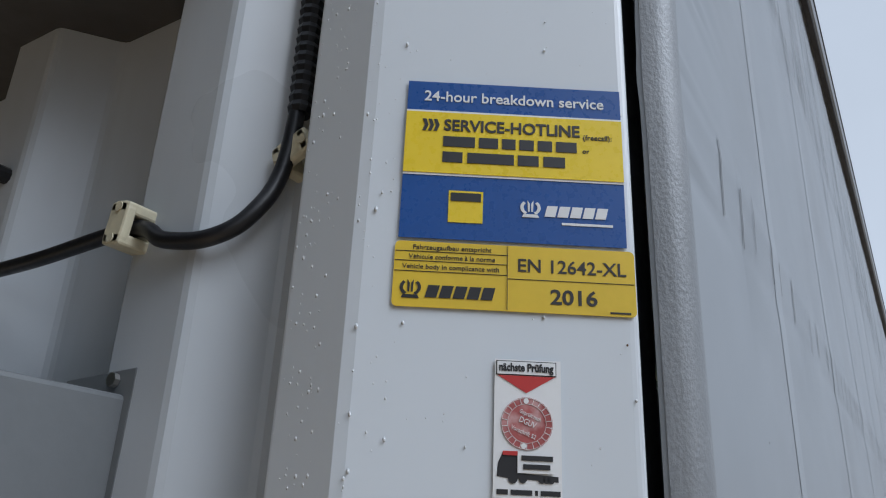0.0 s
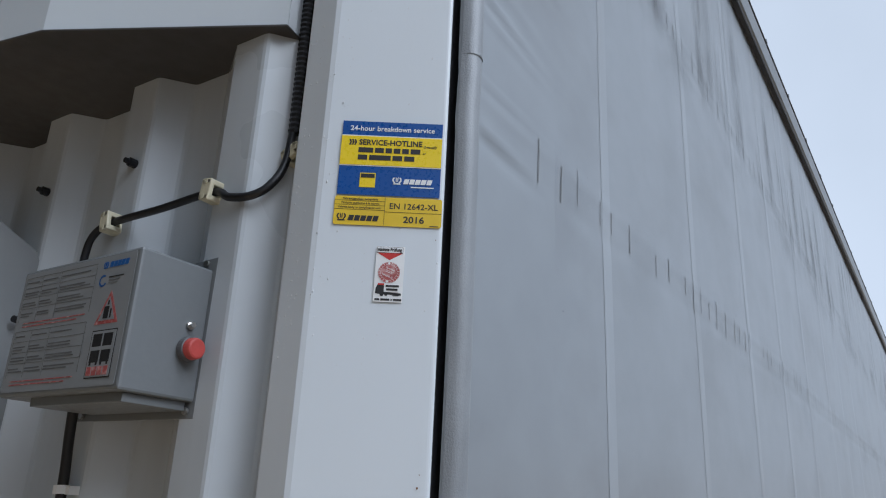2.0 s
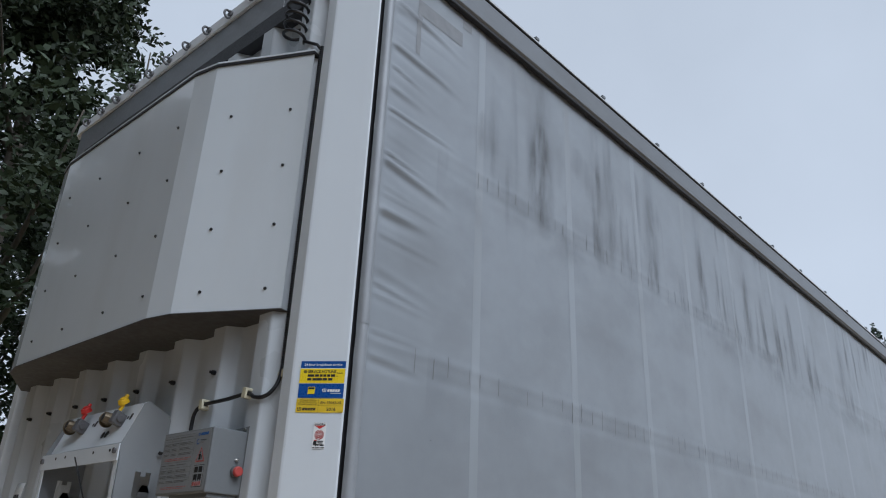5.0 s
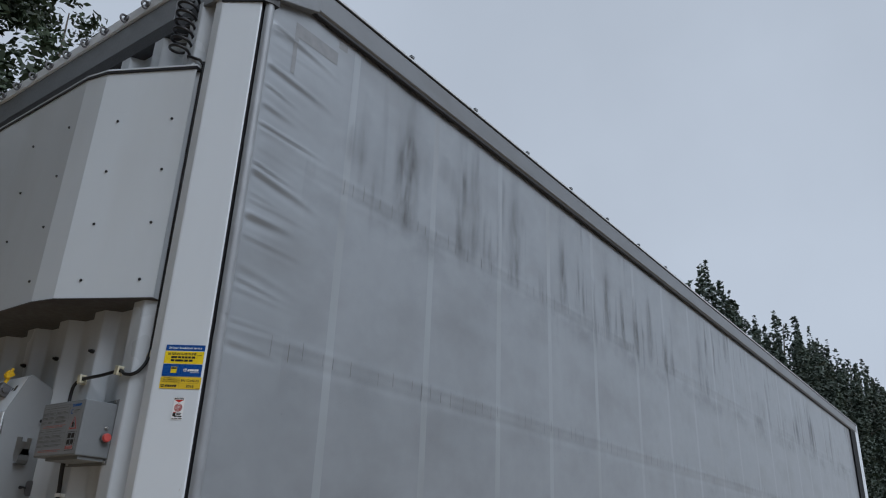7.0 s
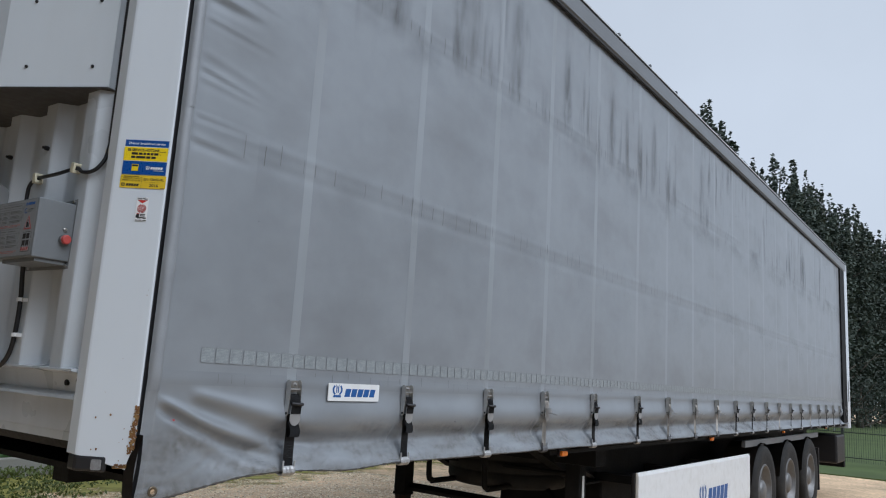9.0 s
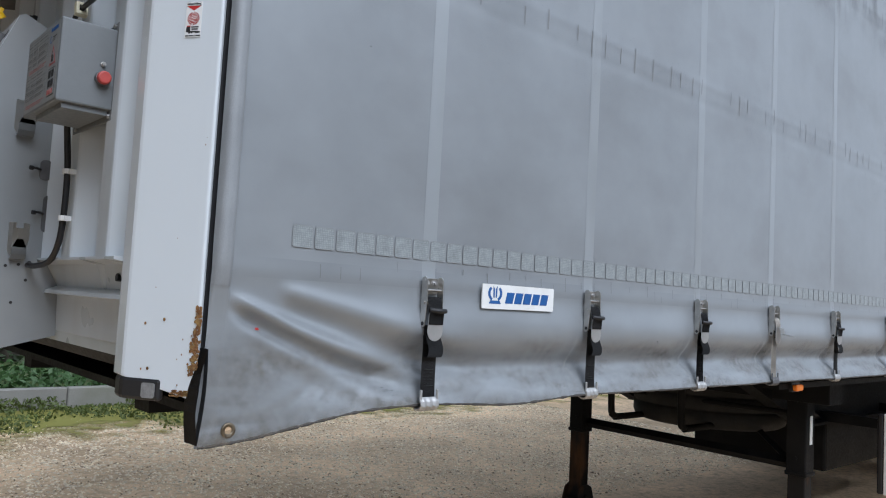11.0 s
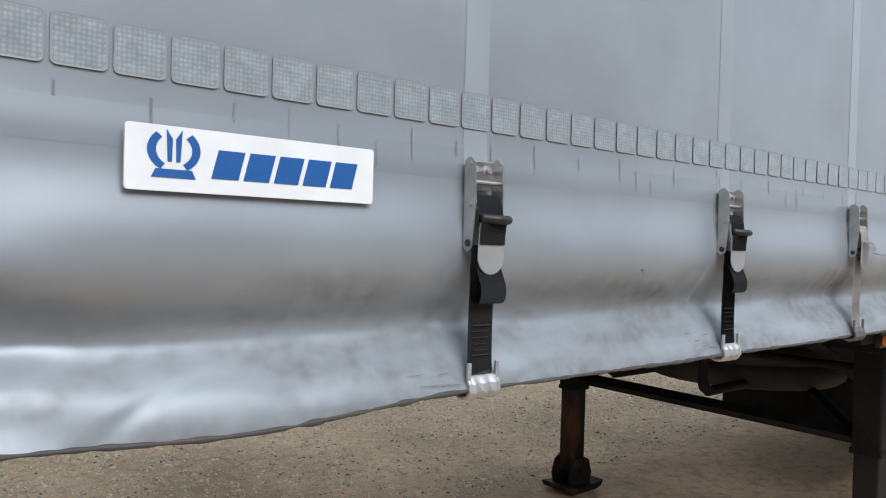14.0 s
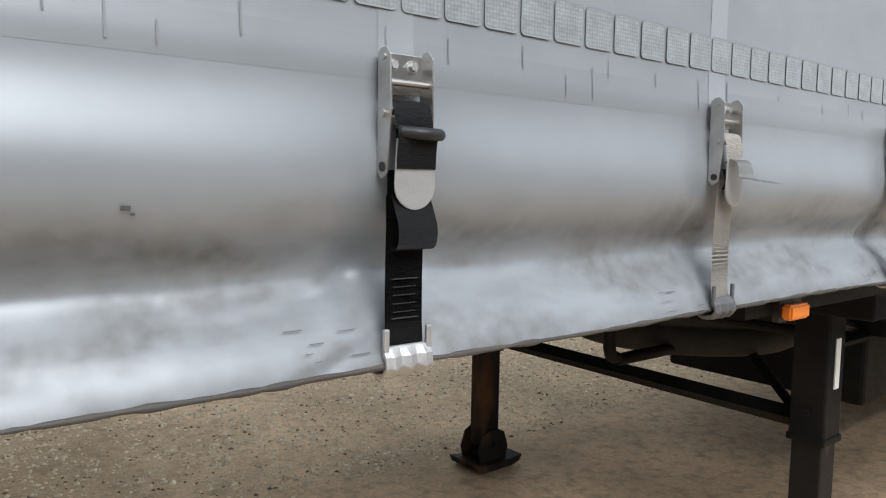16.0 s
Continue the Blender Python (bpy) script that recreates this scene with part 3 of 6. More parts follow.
# brown road grime on the hem
def grime_material():
    m = bpy.data.materials.new("road_grime")
    m.use_nodes = True
    n, l = m.node_tree.nodes, m.node_tree.links
    b = n["Principled BSDF"]
    b.inputs["Base Color"].default_value, b.inputs["Roughness"].default_value = (0.17, 0.145, 0.11, 1), 0.8
    co, t, t2, mp = n.new("ShaderNodeTexCoord"), n.new("ShaderNodeTexNoise"), n.new("ShaderNodeTexNoise"), n.new("ShaderNodeMapping")
    mp.inputs["Scale"].default_value = (1.0, 1.0, 3.5)
    t.inputs["Scale"].default_value, t.inputs["Detail"].default_value = 4.5, 9
    t2.inputs["Scale"].default_value, t2.inputs["Detail"].default_value = 42, 6
    l.new(co.outputs["Object"], mp.inputs["Vector"])
    l.new(mp.outputs[0], t.inputs["Vector"])
    l.new(co.outputs["Object"], t2.inputs["Vector"])
    r, r2_ = n.new("ShaderNodeMapRange"), n.new("ShaderNodeMapRange")
    for node, vals in ((r, (0.40, 0.72, 0.0, 0.6)), (r2_, (0.3, 0.7, 0.2, 1.0))):
        for i, v in enumerate(vals):
            node.inputs[1 + i].default_value = v
    l.new(t.outputs["Fac"], r.inputs[0])
    l.new(t2.outputs["Fac"], r2_.inputs[0])
    k = n.new("ShaderNodeMath")
    k.operation = "MULTIPLY"
    l.new(r.outputs[0], k.inputs[0])
    l.new(r2_.outputs[0], k.inputs[1])
    sep, rz, k3 = n.new("ShaderNodeSeparateXYZ"), n.new("ShaderNodeMapRange"), n.new("ShaderNodeMath")
    l.new(co.outputs["Object"], sep.inputs[0])
    rz.inputs[1].default_value, rz.inputs[2].default_value, rz.inputs[3].default_value, rz.inputs[4].default_value = 1.30, 1.36, 1.0, 0.0
    l.new(sep.outputs["Z"], rz.inputs[0])
    k3.operation = "MULTIPLY"
    l.new(k.outputs[0], k3.inputs[0])
    l.new(rz.outputs[0], k3.inputs[1])
    low, k4, k5 = n.new("ShaderNodeMapRange"), n.new("ShaderNodeMath"), n.new("ShaderNodeMath")
    for i, v in enumerate((1.115, 1.215, 0.75, 0.0)):
        low.inputs[1 + i].default_value = v
    l.new(sep.outputs["Z"], low.inputs[0])
    k4.operation, k5.operation = "MULTIPLY", "MAXIMUM"
    l.new(low.outputs[0], k4.inputs[0])
    l.new(r2_.outputs[0], k4.inputs[1])
    l.new(k3.outputs[0], k5.inputs[0])
    l.new(k4.outputs[0], k5.inputs[1])
    l.new(k5.outputs[0], b.inputs["Alpha"])
    return m


bm = bmesh.new()
rows2 = []
for i in range(701):
    x = -0.0185 + 8.06 * (i / 700) ** 1.4
    lo = curtain_low(x) + 0.001
    rows2.append([bm.verts.new((x - 0.012 * (1 - ease(1.12, 1.36, z)) * (1 - ease(0, 0.25, x)), curtain_y(x, z) - 0.0030, z)) for z in [lo + (1.36 - lo) * k2 / 16 for k2 in range(17)]])
for p, q in zip(rows2, rows2[1:]):
    for k2 in range(16):
        bm.faces.new((p[k2], q[k2], q[k2 + 1], p[k2 + 1]))
part("road_grime", bm, grime_material(), curtain, "brown road grime along the hem", smooth=True, outward=(0, -1, 0))
# red paint nick and small dark nicks
bm = bmesh.new()
on_cloth(bm, 0.092, 0.101, 1.352, 1.357, 0.002, 1, 0.01)
part("paint_nick", bm, M_RED, curtain, outward=(0, -1, 0))
bm = bmesh.new()
for x, z, w in ((1.567, 1.336, 0.008), (1.575, 1.332, 0.004), (0.33, 2.02, 0.004), (0.80, 2.1, 0.003)):
    on_cloth(bm, x, x + w, z, z + w * 0.5, 0.002, 1, 0.01)
for s in STRAPS[:6]:
    for _ in range(6):
        x, z, w = s - r2.uniform(0.035, 0.12), r2.uniform(1.188, 1.222), r2.uniform(0.008, 0.035)
        on_cloth(bm, x - w, x, z, z + r2.uniform(0.0004, 0.0009), 0.0040, 3, 0.01)
tagged(part("dark_nick", bm, M_GLOVE, curtain, outward=(0, -1, 0)), kind="stuff")
# eyelet in the hanging corner
bm = bmesh.new()
for r_in, r_out, d in ((0.008, 0.0155, 0.003),):
    rings = []
    for rr, off in ((r_in, 0.0), (r_in, d), (r_out, d), (r_out, 0.0)):
        rings.append([bm.verts.new((0.038 + rr * math.cos(k * math.pi / 10), curtain_y(0.05, 1.152) - 0.0015 - off, 1.152 + rr * math.sin(k * math.pi / 10))) for k in range(20)])
    for a, b in zip(rings, rings[1:] + rings[:1]):
        for k in range(20):
            bm.faces.new((a[k], a[(k + 1) % 20], b[(k + 1) % 20], b[k]))
eyelet = part("eyelet", bm, M_BRASS, curtain, "dull brass eyelet in the curtain corner", smooth=True)
bm = bmesh.new()
cyl(bm, (0.038, curtain_y(0.05, 1.152) - 0.001, 1.152), (0.038, curtain_y(0.05, 1.152) - 0.0025, 1.152), 0.008, n=20)
part("eyelet_hole", bm, M_GROUND, curtain)
# reflective squares along the side, one object each on one mesh
bm = bmesh.new()
w, h = 0.0512, 0.0495
outer, inner = round_rect(w, h, 0.006, 3), [(0.0018 + p[0] * (w - 0.0036) / w, 0.0018 + p[1] * (h - 0.0036) / h) for p in round_rect(w, h, 0.006, 3)]
va = [bm.verts.new((p[0], 0, p[1])) for p in outer]
vb = [bm.verts.new((p[0], -0.0006, p[1])) for p in outer]
vc = [bm.verts.new((p[0], -0.0004, p[1])) for p in inner]
for i in range(len(outer)):
    j = (i + 1) % len(outer)
    for q in ((va[i], va[j], vb[j], vb[i]), (vb[i], vb[j], vc[j], vc[i])):
        bm.faces.new(q).material_index = 1
bm.faces.new(vc)
bmesh.ops.recalc_face_normals(bm, faces=bm.faces)
patch_mesh = bpy.data.meshes.new("reflective_patch")
bm.to_mesh(patch_mesh)
bm.free()


def patch_material():
    m = bpy.data.materials.new("honeycomb_reflector")
    m.use_nodes = True
    n, l = m.node_tree.nodes, m.node_tree.links
    b = n["Principled BSDF"]
    b.inputs["Roughness"].default_value = 0.3
    co, v, info = n.new("ShaderNodeTexCoord"), n.new("ShaderNodeTexVoronoi"), n.new("ShaderNodeObjectInfo")
    v.inputs["Scale"].default_value, v.inputs["Randomness"].default_value = 210, 0.25
    l.new(co.outputs["Object"], v.inputs["Vector"])
    r = n.new("ShaderNodeMapRange")
    r.inputs[1].default_value, r.inputs[2].default_value, r.inputs[3].default_value, r.inputs[4].default_value = 0.1, 0.6, 0.37, 0.25
    l.new(v.outputs["Distance"], r.inputs[0])
    q = n.new("ShaderNodeTexNoise")
    q.inputs["Scale"].default_value = 45
    mp = n.new("ShaderNodeVectorMath")
    l.new(co.outputs["Object"], mp.inputs[0])
    l.new(info.outputs["Location"], mp.inputs[1])
    l.new(mp.outputs[0], q.inputs["Vector"])
    r3 = n.new("ShaderNodeMapRange")
    r3.inputs[1].default_value, r3.inputs[2].default_value, r3.inputs[3].default_value, r3.inputs[4].default_value = 0.3, 0.7, 0.85, 1.12
    l.new(q.outputs["Fac"], r3.inputs[0])
    k = n.new("ShaderNodeMath")
    k.operation = "MULTIPLY"
    l.new(r.outputs[0], k.inputs[0])
    l.new(r3.outputs[0], k.inputs[1])
    c = n.new("ShaderNodeVectorMath")
    c.operation = "SCALE"
    c.inputs[0].default_value = (0.93, 1.02, 1.06)
    l.new(k.outputs[0], c.inputs["Scale"])
    l.new(c.outputs[0], b.inputs["Base Color"])
    return m


patch_mesh.materials.append(patch_material())
patch_mesh.materials.append(M_PATCHEDGE)
for i in range(235):
    x = 0.158 + 0.0562 * i
    ob = new("reflective_patch", patch_mesh)
    ob.parent = curtain
    ob.location = (x, curtain_y(x + 0.025, 1.555) - 0.0016, 1.533 - 0.0001 * i * 0.1)
# fixed maker's plate on the curtain, with the emblem and the name as plain slanted shapes
bm = bmesh.new()
prism(bm, [(0.728 + p[0], 1.421 + p[1]) for p in round_rect(0.29, 0.0655, 0.004)], -0.016, -0.0125, "y")
plate = part("sign_plate", bm, M_WHITE, trailer, "white rectangular maker's plate with blue emblem on the curtain")


def emblem(name, m, s, mat, parent):
    """A round emblem of two curved horns, three points and a foot bar, about s wide, in the x-y plane of the pose m."""
    b2 = bmesh.new()
    for sgn in (-1, 1):
        pts_o = [(sgn * s * 0.5 * math.sin(radians(a)), s * 0.42 - s * 0.42 * math.cos(radians(a))) for a in range(30, 146, 12)]
        pts_i = [(sgn * s * 0.34 * math.sin(radians(a)), s * 0.42 - s * 0.30 * math.cos(radians(a))) for a in range(30, 146, 12)]
        prism(b2, pts_o + pts_i[::-1], 0, 0.0004)
        prism(b2, [(sgn * s * 0.04, s * 0.2), (sgn * s * 0.12, s * 0.2), (sgn * s * 0.15, s * 0.8), (sgn * s * 0.03, s * 0.62)], 0, 0.0004)
    prism(b2, [(-s * 0.42, -s * 0.10), (s * 0.42, -s * 0.10), (s * 0.34, s * 0.06), (-s * 0.34, s * 0.06)], 0, 0.0004)
    bmesh.ops.transform(b2, matrix=m, verts=b2.verts)
    return part(name, b2, mat, parent)


def name_bars(name, m, w, h, count, mat, parent, slant=0.25, fill=0.84):
    """A word shown as plain slanted blocks."""
    step = w / count
    for i in range(count):
        x = i * step
        b2 = bmesh.new()
        prism(b2, [(x, 0), (x + step * fill, 0), (x + step * fill + slant * h, h), (x + slant * h, h)], 0, 0.0004)
        bmesh.ops.transform(b2, matrix=m, verts=b2.verts)
        part(name, b2, mat, parent)


SIDE = pose(0, -0.0163, 0, 90, 0, 0)
emblem("emblem", pose(0.776, -0.0163, 1.440, 90), 0.054, M_LOGO, plate)
name_bars("name_block", pose(0.815, -0.0163, 1.437, 90), 0.178, 0.030, 5, M_LOGO, plate)


# ---- corner post ----
POST = [(-0.060, 0.200), (-0.118, 0.200), (-0.125, 0.195), (-0.127, 0.146), (-0.124, 0.139), (-0.038, 0.008), (-0.035, 0.0045), (-0.031, 0.0045), (-0.0225, 0.014),
        (-0.0225, 0.050), (-0.060, 0.080)]
bm = bmesh.new()
lowz = [1.252, 1.252, 1.25, 1.249, 1.248, 1.212, 1.212, 1.215, 1.22, 1.23, 1.25]
a = [bm.verts.new((p[0], p[1], z)) for p, z in zip(POST, lowz)]
b = [bm.verts.new((p[0], p[1], 3.72)) for p in POST]
bm.faces.new(a)
bm.faces.new(b)
for i in range(len(POST)):
    j = (i + 1) % len(POST)
    bm.faces.new((a[i], a[j], b[j], b[i]))
post = part("corner_post", bm, M_PAINT, trailer, "white painted steel corner post with a bevelled face, dewy and rust-nicked", bevel=0.004)
bm = bmesh.new()
for p in POST:
    bm.verts.new((p[0], WIDTH - p[1], 1.23)), bm.verts.new((p[0], WIDTH - p[1], 3.72))
vs = bm.verts[:]
for i in range(len(POST)):
    j = (i + 1) % len(POST)
    bm.faces.new((vs[2 * i], vs[2 * j], vs[2 * j + 1], vs[2 * i + 1]))
bm.faces.new(vs[0::2])
bm.faces.new(vs[1::2])
part("corner_post", bm, M_PAINT, trailer, "white corner post on the far side", bevel=0.004)
# black gap seal between post and curtain
bm = bmesh.new()
box(bm, -0.0222, 0.022, 0.012, 0.05, 1.23, 3.74)
part("gap_seal", bm, M_BLACK, trailer)

FACE = Matrix(((0.55, 0.0, -0.835, -0.125), (-0.835, 0.0, -0.55, 0.139), (0.0, 1.0, 0.0, 0.0), (0, 0, 0, 1)))


def on_face(u, z, lift=0.0012):
    """A pose on the bevelled face: x along it towards the curtain, y up, z outwards."""
    return FACE @ Matrix.Translation((u, z, lift))


def film(name, u0, u1, z0, z1, mat, parent, lift, radius=0.0, thick=0.0004, label="", base=None):
    b2 = bmesh.new()
    base = base or FACE
    poly = round_rect(u1 - u0, z1 - z0, radius) if radius else [(0, 0), (u1 - u0, 0), (u1 - u0, z1 - z0), (0, z1 - z0)]
    prism(b2, poly, 0, thick, m=base @ Matrix.Translation((u0, z0, lift)))
    return part(name, b2, mat, parent, label)


# service sticker
s1 = film("service_sticker", 0.0205, 0.1575, 2.0885, 2.198, M_BLUE, trailer, 0.0006, label="blue and yellow breakdown service sticker on the corner post")
film("white_line", 0.0205, 0.1575, 2.1305, 2.1765, M_WHITE, s1, 0.0011)
film("yellow_panel", 0.0205, 0.1575, 2.1320, 2.1750, M_YELLOW, s1, 0.0016)
lettering("lettering", "24-hour breakdown service", 0.0105, on_face(0.031, 2.1838, 0.0012), M_WHITE, s1, width=0.1155, bold=0.00012)
lettering("lettering", "SERVICE-HOTLINE", 0.0112, on_face(0.0445, 2.1620, 0.0022), M_INK, s1, width=0.086, bold=0.00025)
lettering("lettering", "(freecall):", 0.0052, on_face(0.1325, 2.1602, 0.0022), M_INK, s1, width=0.018)
lettering("lettering", "or", 0.0046, on_face(0.1320, 2.1505, 0.0022), M_INK, s1)
for i, u in enumerate((0.031, 0.0345, 0.038)):
    bm = bmesh.new()
    prism(bm, [(0, 0), (0.0022, 0), (0.0038, 0.0042), (0.0022, 0.0084), (0, 0.0084), (0.0016, 0.0042)], 0, 0.0004, m=on_face(u, 2.1612, 0.0021))
    part("arrow", bm, M_INK, s1)
for v, spans in ((2.1505, ((0, 0.020), (0.0225, 0.0345), (0.037, 0.0455), (0.048, 0.057), (0.0595, 0.0685), (0.071, 0.084))),
                 (2.1395, ((0, 0.0125), (0.0155, 0.0445), (0.047, 0.060), (0.063, 0.0765)))):
    for q0, q1 in spans:
        film("number_bar", 0.0445 + q0, 0.0445 + q1, v, v + 0.0072, M_INK, s1, 0.0021)
film("square_emblem", 0.0495, 0.0705, 2.0995, 2.1205, M_YELLOW, s1, 0.0011)
film("emblem_bar", 0.0508, 0.0692, 2.1135, 2.1190, M_INK, s1, 0.0016)
emblem("emblem", on_face(0.0995, 2.1065, 0.0012), 0.0125, M_WHITE, s1)
name_bars("name_block", on_face(0.108, 2.1062, 0.0012), 0.0385, 0.0072, 5, M_WHITE, s1)
film("slogan_bar", 0.1185, 0.1495, 2.1012, 2.1027, M_WHITE, s1, 0.0011)
# conformity sticker
s2 = film("norm_sticker", 0.0190, 0.1615, 2.0455, 2.0862, M_YELLOW2, trailer, 0.0006, 0.003, label="yellow load-securing conformity sticker with black print on the corner post")
for z in (2.0797, 2.0737, 2.0672):
    film("rule", 0.0195, 0.086, z, z + 0.0003, M_INK, s2, 0.0010)
film("rule", 0.086, 0.161, 2.0652, 2.0655, M_INK, s2, 0.0010)
film("rule", 0.0858, 0.0861, 2.046, 2.0858, M_INK, s2, 0.0014)
for z, words, u, wd in ((2.0812, "Fahrzeugaufbau entspricht", 0.0295, 0.0465), (2.0752, "Véhicule conforme à la norme", 0.0275, 0.051), (2.0690, "Vehicle body in complicance with", 0.024, 0.057)):
    lettering("lettering", words, 0.0042, on_face(u, z, 0.0011), M_INK, s2, width=wd)
lettering("lettering", "EN 12642-XL", 0.0115, on_face(0.0915, 2.0702, 0.0011), M_INK, s2, width=0.064, bold=0.0001)
lettering("lettering", "2016", 0.0125, on_face(0.111, 2.0512, 0.0011), M_INK, s2, width=0.0275, bold=0.00025)
emblem("emblem", on_face(0.0295, 2.0520, 0.0011), 0.0125, M_INK, s2)
name_bars("name_block", on_face(0.038, 2.0515, 0.0011), 0.0405, 0.0075, 5, M_INK, s2)
film("code_bar", 0.146, 0.158, 2.0470, 2.0480, M_INK, s2, 0.0010)
# inspection sticker
s3 = film("inspection_sticker", 0.0795, 0.1165, 1.943, 2.0175, M_WHITE, trailer, 0.0006, label="white and red vehicle inspection sticker on the corner post")
film("frame_box", 0.0803, 0.1140, 2.0085, 2.0166, M_INK, s3, 0.0010)
film("frame_fill", 0.0808, 0.1135, 2.0090, 2.0161, M_WHITE, s3, 0.0014)
lettering("lettering", "nächste Prüfung", 0.0062, on_face(0.0817, 2.0108, 0.0019), M_INK, s3, width=0.0305, bold=0.0002)
bm = bmesh.new()
prism(bm, [(0, 0.0), (0.032, 0.0), (0.016, -0.0095)], 0, 0.0004, m=on_face(0.0812, 2.0083, 0.0010))
part("triangle", bm, M_RED, s3)
bm = bmesh.new()
prism(bm, [(0.0142 * math.cos(k * math.pi / 18), 0.0142 * math.sin(k * math.pi / 18)) for k in range(36)], 0, 0.0004, m=on_face(0.0975, 1.9822, 0.0010))
disc = part("inspection_disc", bm, M_REDWORN, s3, "worn red inspection disc")
bm = bmesh.new()
for k in range(22):
    prism(bm, [(0.0108, -0.00015), (0.0138, -0.00015), (0.0138, 0.00015), (0.0108, 0.00015)], 0, 0.0003, m=on_face(0.0975, 1.9822, 0.0014) @ pose(0, 0, 0, 0, 0, 360 * k / 22 + 8))
for rr in (0.0105, 0.0138):
    for k in range(24):
        a0, a1 = 2 * math.pi * k / 24, 2 * math.pi * (k + 1) / 24
        prism(bm, [(rr * math.cos(a0), rr * math.sin(a0)), (rr * math.cos(a1), rr * math.sin(a1)), ((rr + 0.0002) * math.cos(a1), (rr + 0.0002) * math.sin(a1)), ((rr + 0.0002) * math.cos(a0), (rr + 0.0002) * math.sin(a0))], 0, 0.0003, m=on_face(0.0975, 1.9822, 0.0014))
part("dial_marks", bm, M_WHITE, s3)
bm = bmesh.new()
for ang in (92, 262):
    cyl(bm, on_face(0.0975, 1.9822, 0.001) @ Vector((0.0122 * math.cos(radians(ang)), 0.0122 * math.sin(radians(ang)), 0)), on_face(0.0975, 1.9822, 0.0018) @ Vector((0.0122 * math.cos(radians(ang)), 0.0122 * math.sin(radians(ang)), 0)), 0.0015, n=12)
part("punch_hole", bm, M_WHITE, s3)
for words, dy, wd, sz in (("Geprüft nach", 0.0048, 0.0125, 0.0032), ("DGUV", 0.0002, 0.0095, 0.0045), ("Vorschrift 52", -0.0052, 0.0145, 0.0034)):
    lettering("lettering", words, sz, on_face(0.0975, 1.9822, 0.0016) @ pose(0, 0, 0, 0, 0, -22) @ pose(-wd / 2, dy - 0.001, 0), M_WHITE, s3, width=wd)
# small lorry drawing and firm lines
bm = bmesh.new()
for poly in ([(0.0, 0.004), (0.011, 0.0025), (0.011, 0.0165), (0.003, 0.0165), (0.0005, 0.011)], [(0.011, 0.003), (0.033, 0.002), (0.033, 0.0048), (0.011, 0.0060)]):
    prism(bm, poly, 0, 0.0003, m=on_face(0.0815, 1.9500, 0.0010))
for k, r in ((0.0085, 0.0026), (0.014, 0.0022), (0.024, 0.002), (0.0265, 0.002), (0.029, 0.002)):
    prism(bm, [(k + r * math.cos(t * math.pi / 6), 0.003 + r * math.sin(t * math.pi / 6)) for t in range(12)], 0.0003, 0.0005, m=on_face(0.0815, 1.9500, 0.0010))
part("lorry_drawing", bm, M_INK, s3)
film("cab_roof", 0.0845, 0.0925, 1.9650, 1.9672, M_RED, s3, 0.0015)
film("trailer_drawing", 0.0925, 0.1120, 1.9560, 1.9665, M_WHITE, s3, 0.0016)
for q0, q1, z in ((0.0945, 0.1115, 1.9625), (0.0955, 0.110, 1.9580)):
    film("firm_bar", q0, q1, z, z + 0.0026, M_INK, s3, 0.0021)
for q0, q1 in ((0.0815, 0.0875), (0.089, 0.1005), (0.1020, 0.1035), (0.105, 0.1155)):
    film("number_bar", q0, q1, 1.9448, 1.9474, M_INK, s3, 0.0010)


# dew drops on the post
bm = bmesh.new()
dr = random.Random(21)
for _ in range(520):
    on_strip = dr.random() < 0.62
    r = 0.00035 + 0.0009 * dr.random() ** 3
    z = dr.uniform(1.85, 2.45)
    if on_strip:
        c, nrm = Vector((-0.1262, dr.uniform(0.143, 0.193), z)), Vector((-1, 0, 0))
    else:
        u = dr.random() ** 2.5 * 0.16
        c, nrm = on_face(u, z, 0.0003).translation, Vector((-0.835, -0.55, 0))
    q = nrm.to_track_quat("Z", "Y").to_matrix().to_4x4()
    m4 = Matrix.Translation(c) @ q @ Matrix.Diagonal((r, r * dr.uniform(1.0, 1.9), r * 0.32, 1))
    bmesh.ops.create_icosphere(bm, subdivisions=1, radius=1, matrix=m4)
M_DEW = material("dew", (0.66, 0.68, 0.70), 0.04, vary=0.02, bump=0, spec=0.8)
tagged(part("dew_drop", bm, M_DEW, trailer, smooth=True), kind="stuff")
# rust along the post's lower edge and paint nicks
bm = bmesh.new()
for _ in range(230):
    t = dr.random()
    u, z = 0.158 + dr.gauss(0, 0.004) - 0.010 * (1 - t) * dr.random(), 1.262 + 0.135 * t
    r = dr.uniform(0.0012, 0.0045)
    u = min(u + 0.004, 0.1675)
    poly = [(r * dr.uniform(0.5, 1.1) * math.cos(k), r * dr.uniform(0.6, 1.4) * math.sin(k)) for k in (0, 0.9, 1.8, 2.7, 3.6, 4.5, 5.4)]
    prism(bm, poly, 0, 0.0006 + 0.0004 * dr.random(), m=on_face(u, z, 0.0003))
for _ in range(60):
    u, z = 0.11 + 0.05 * dr.random(), 1.218 + 0.012 * dr.random()
    r = dr.uniform(0.001, 0.004)
    prism(bm, [(1.6 * r * math.cos(k), 0.6 * r * math.sin(k)) for k in (0, 1.2, 2.4, 3.6, 4.8)], 0, 0.0006, m=on_face(u, z, 0.0003))
tagged(part("rust_patch", bm, M_RUST, trailer, "flaking orange rust on the post's lower edge"), kind="stuff")
bm = bmesh.new()
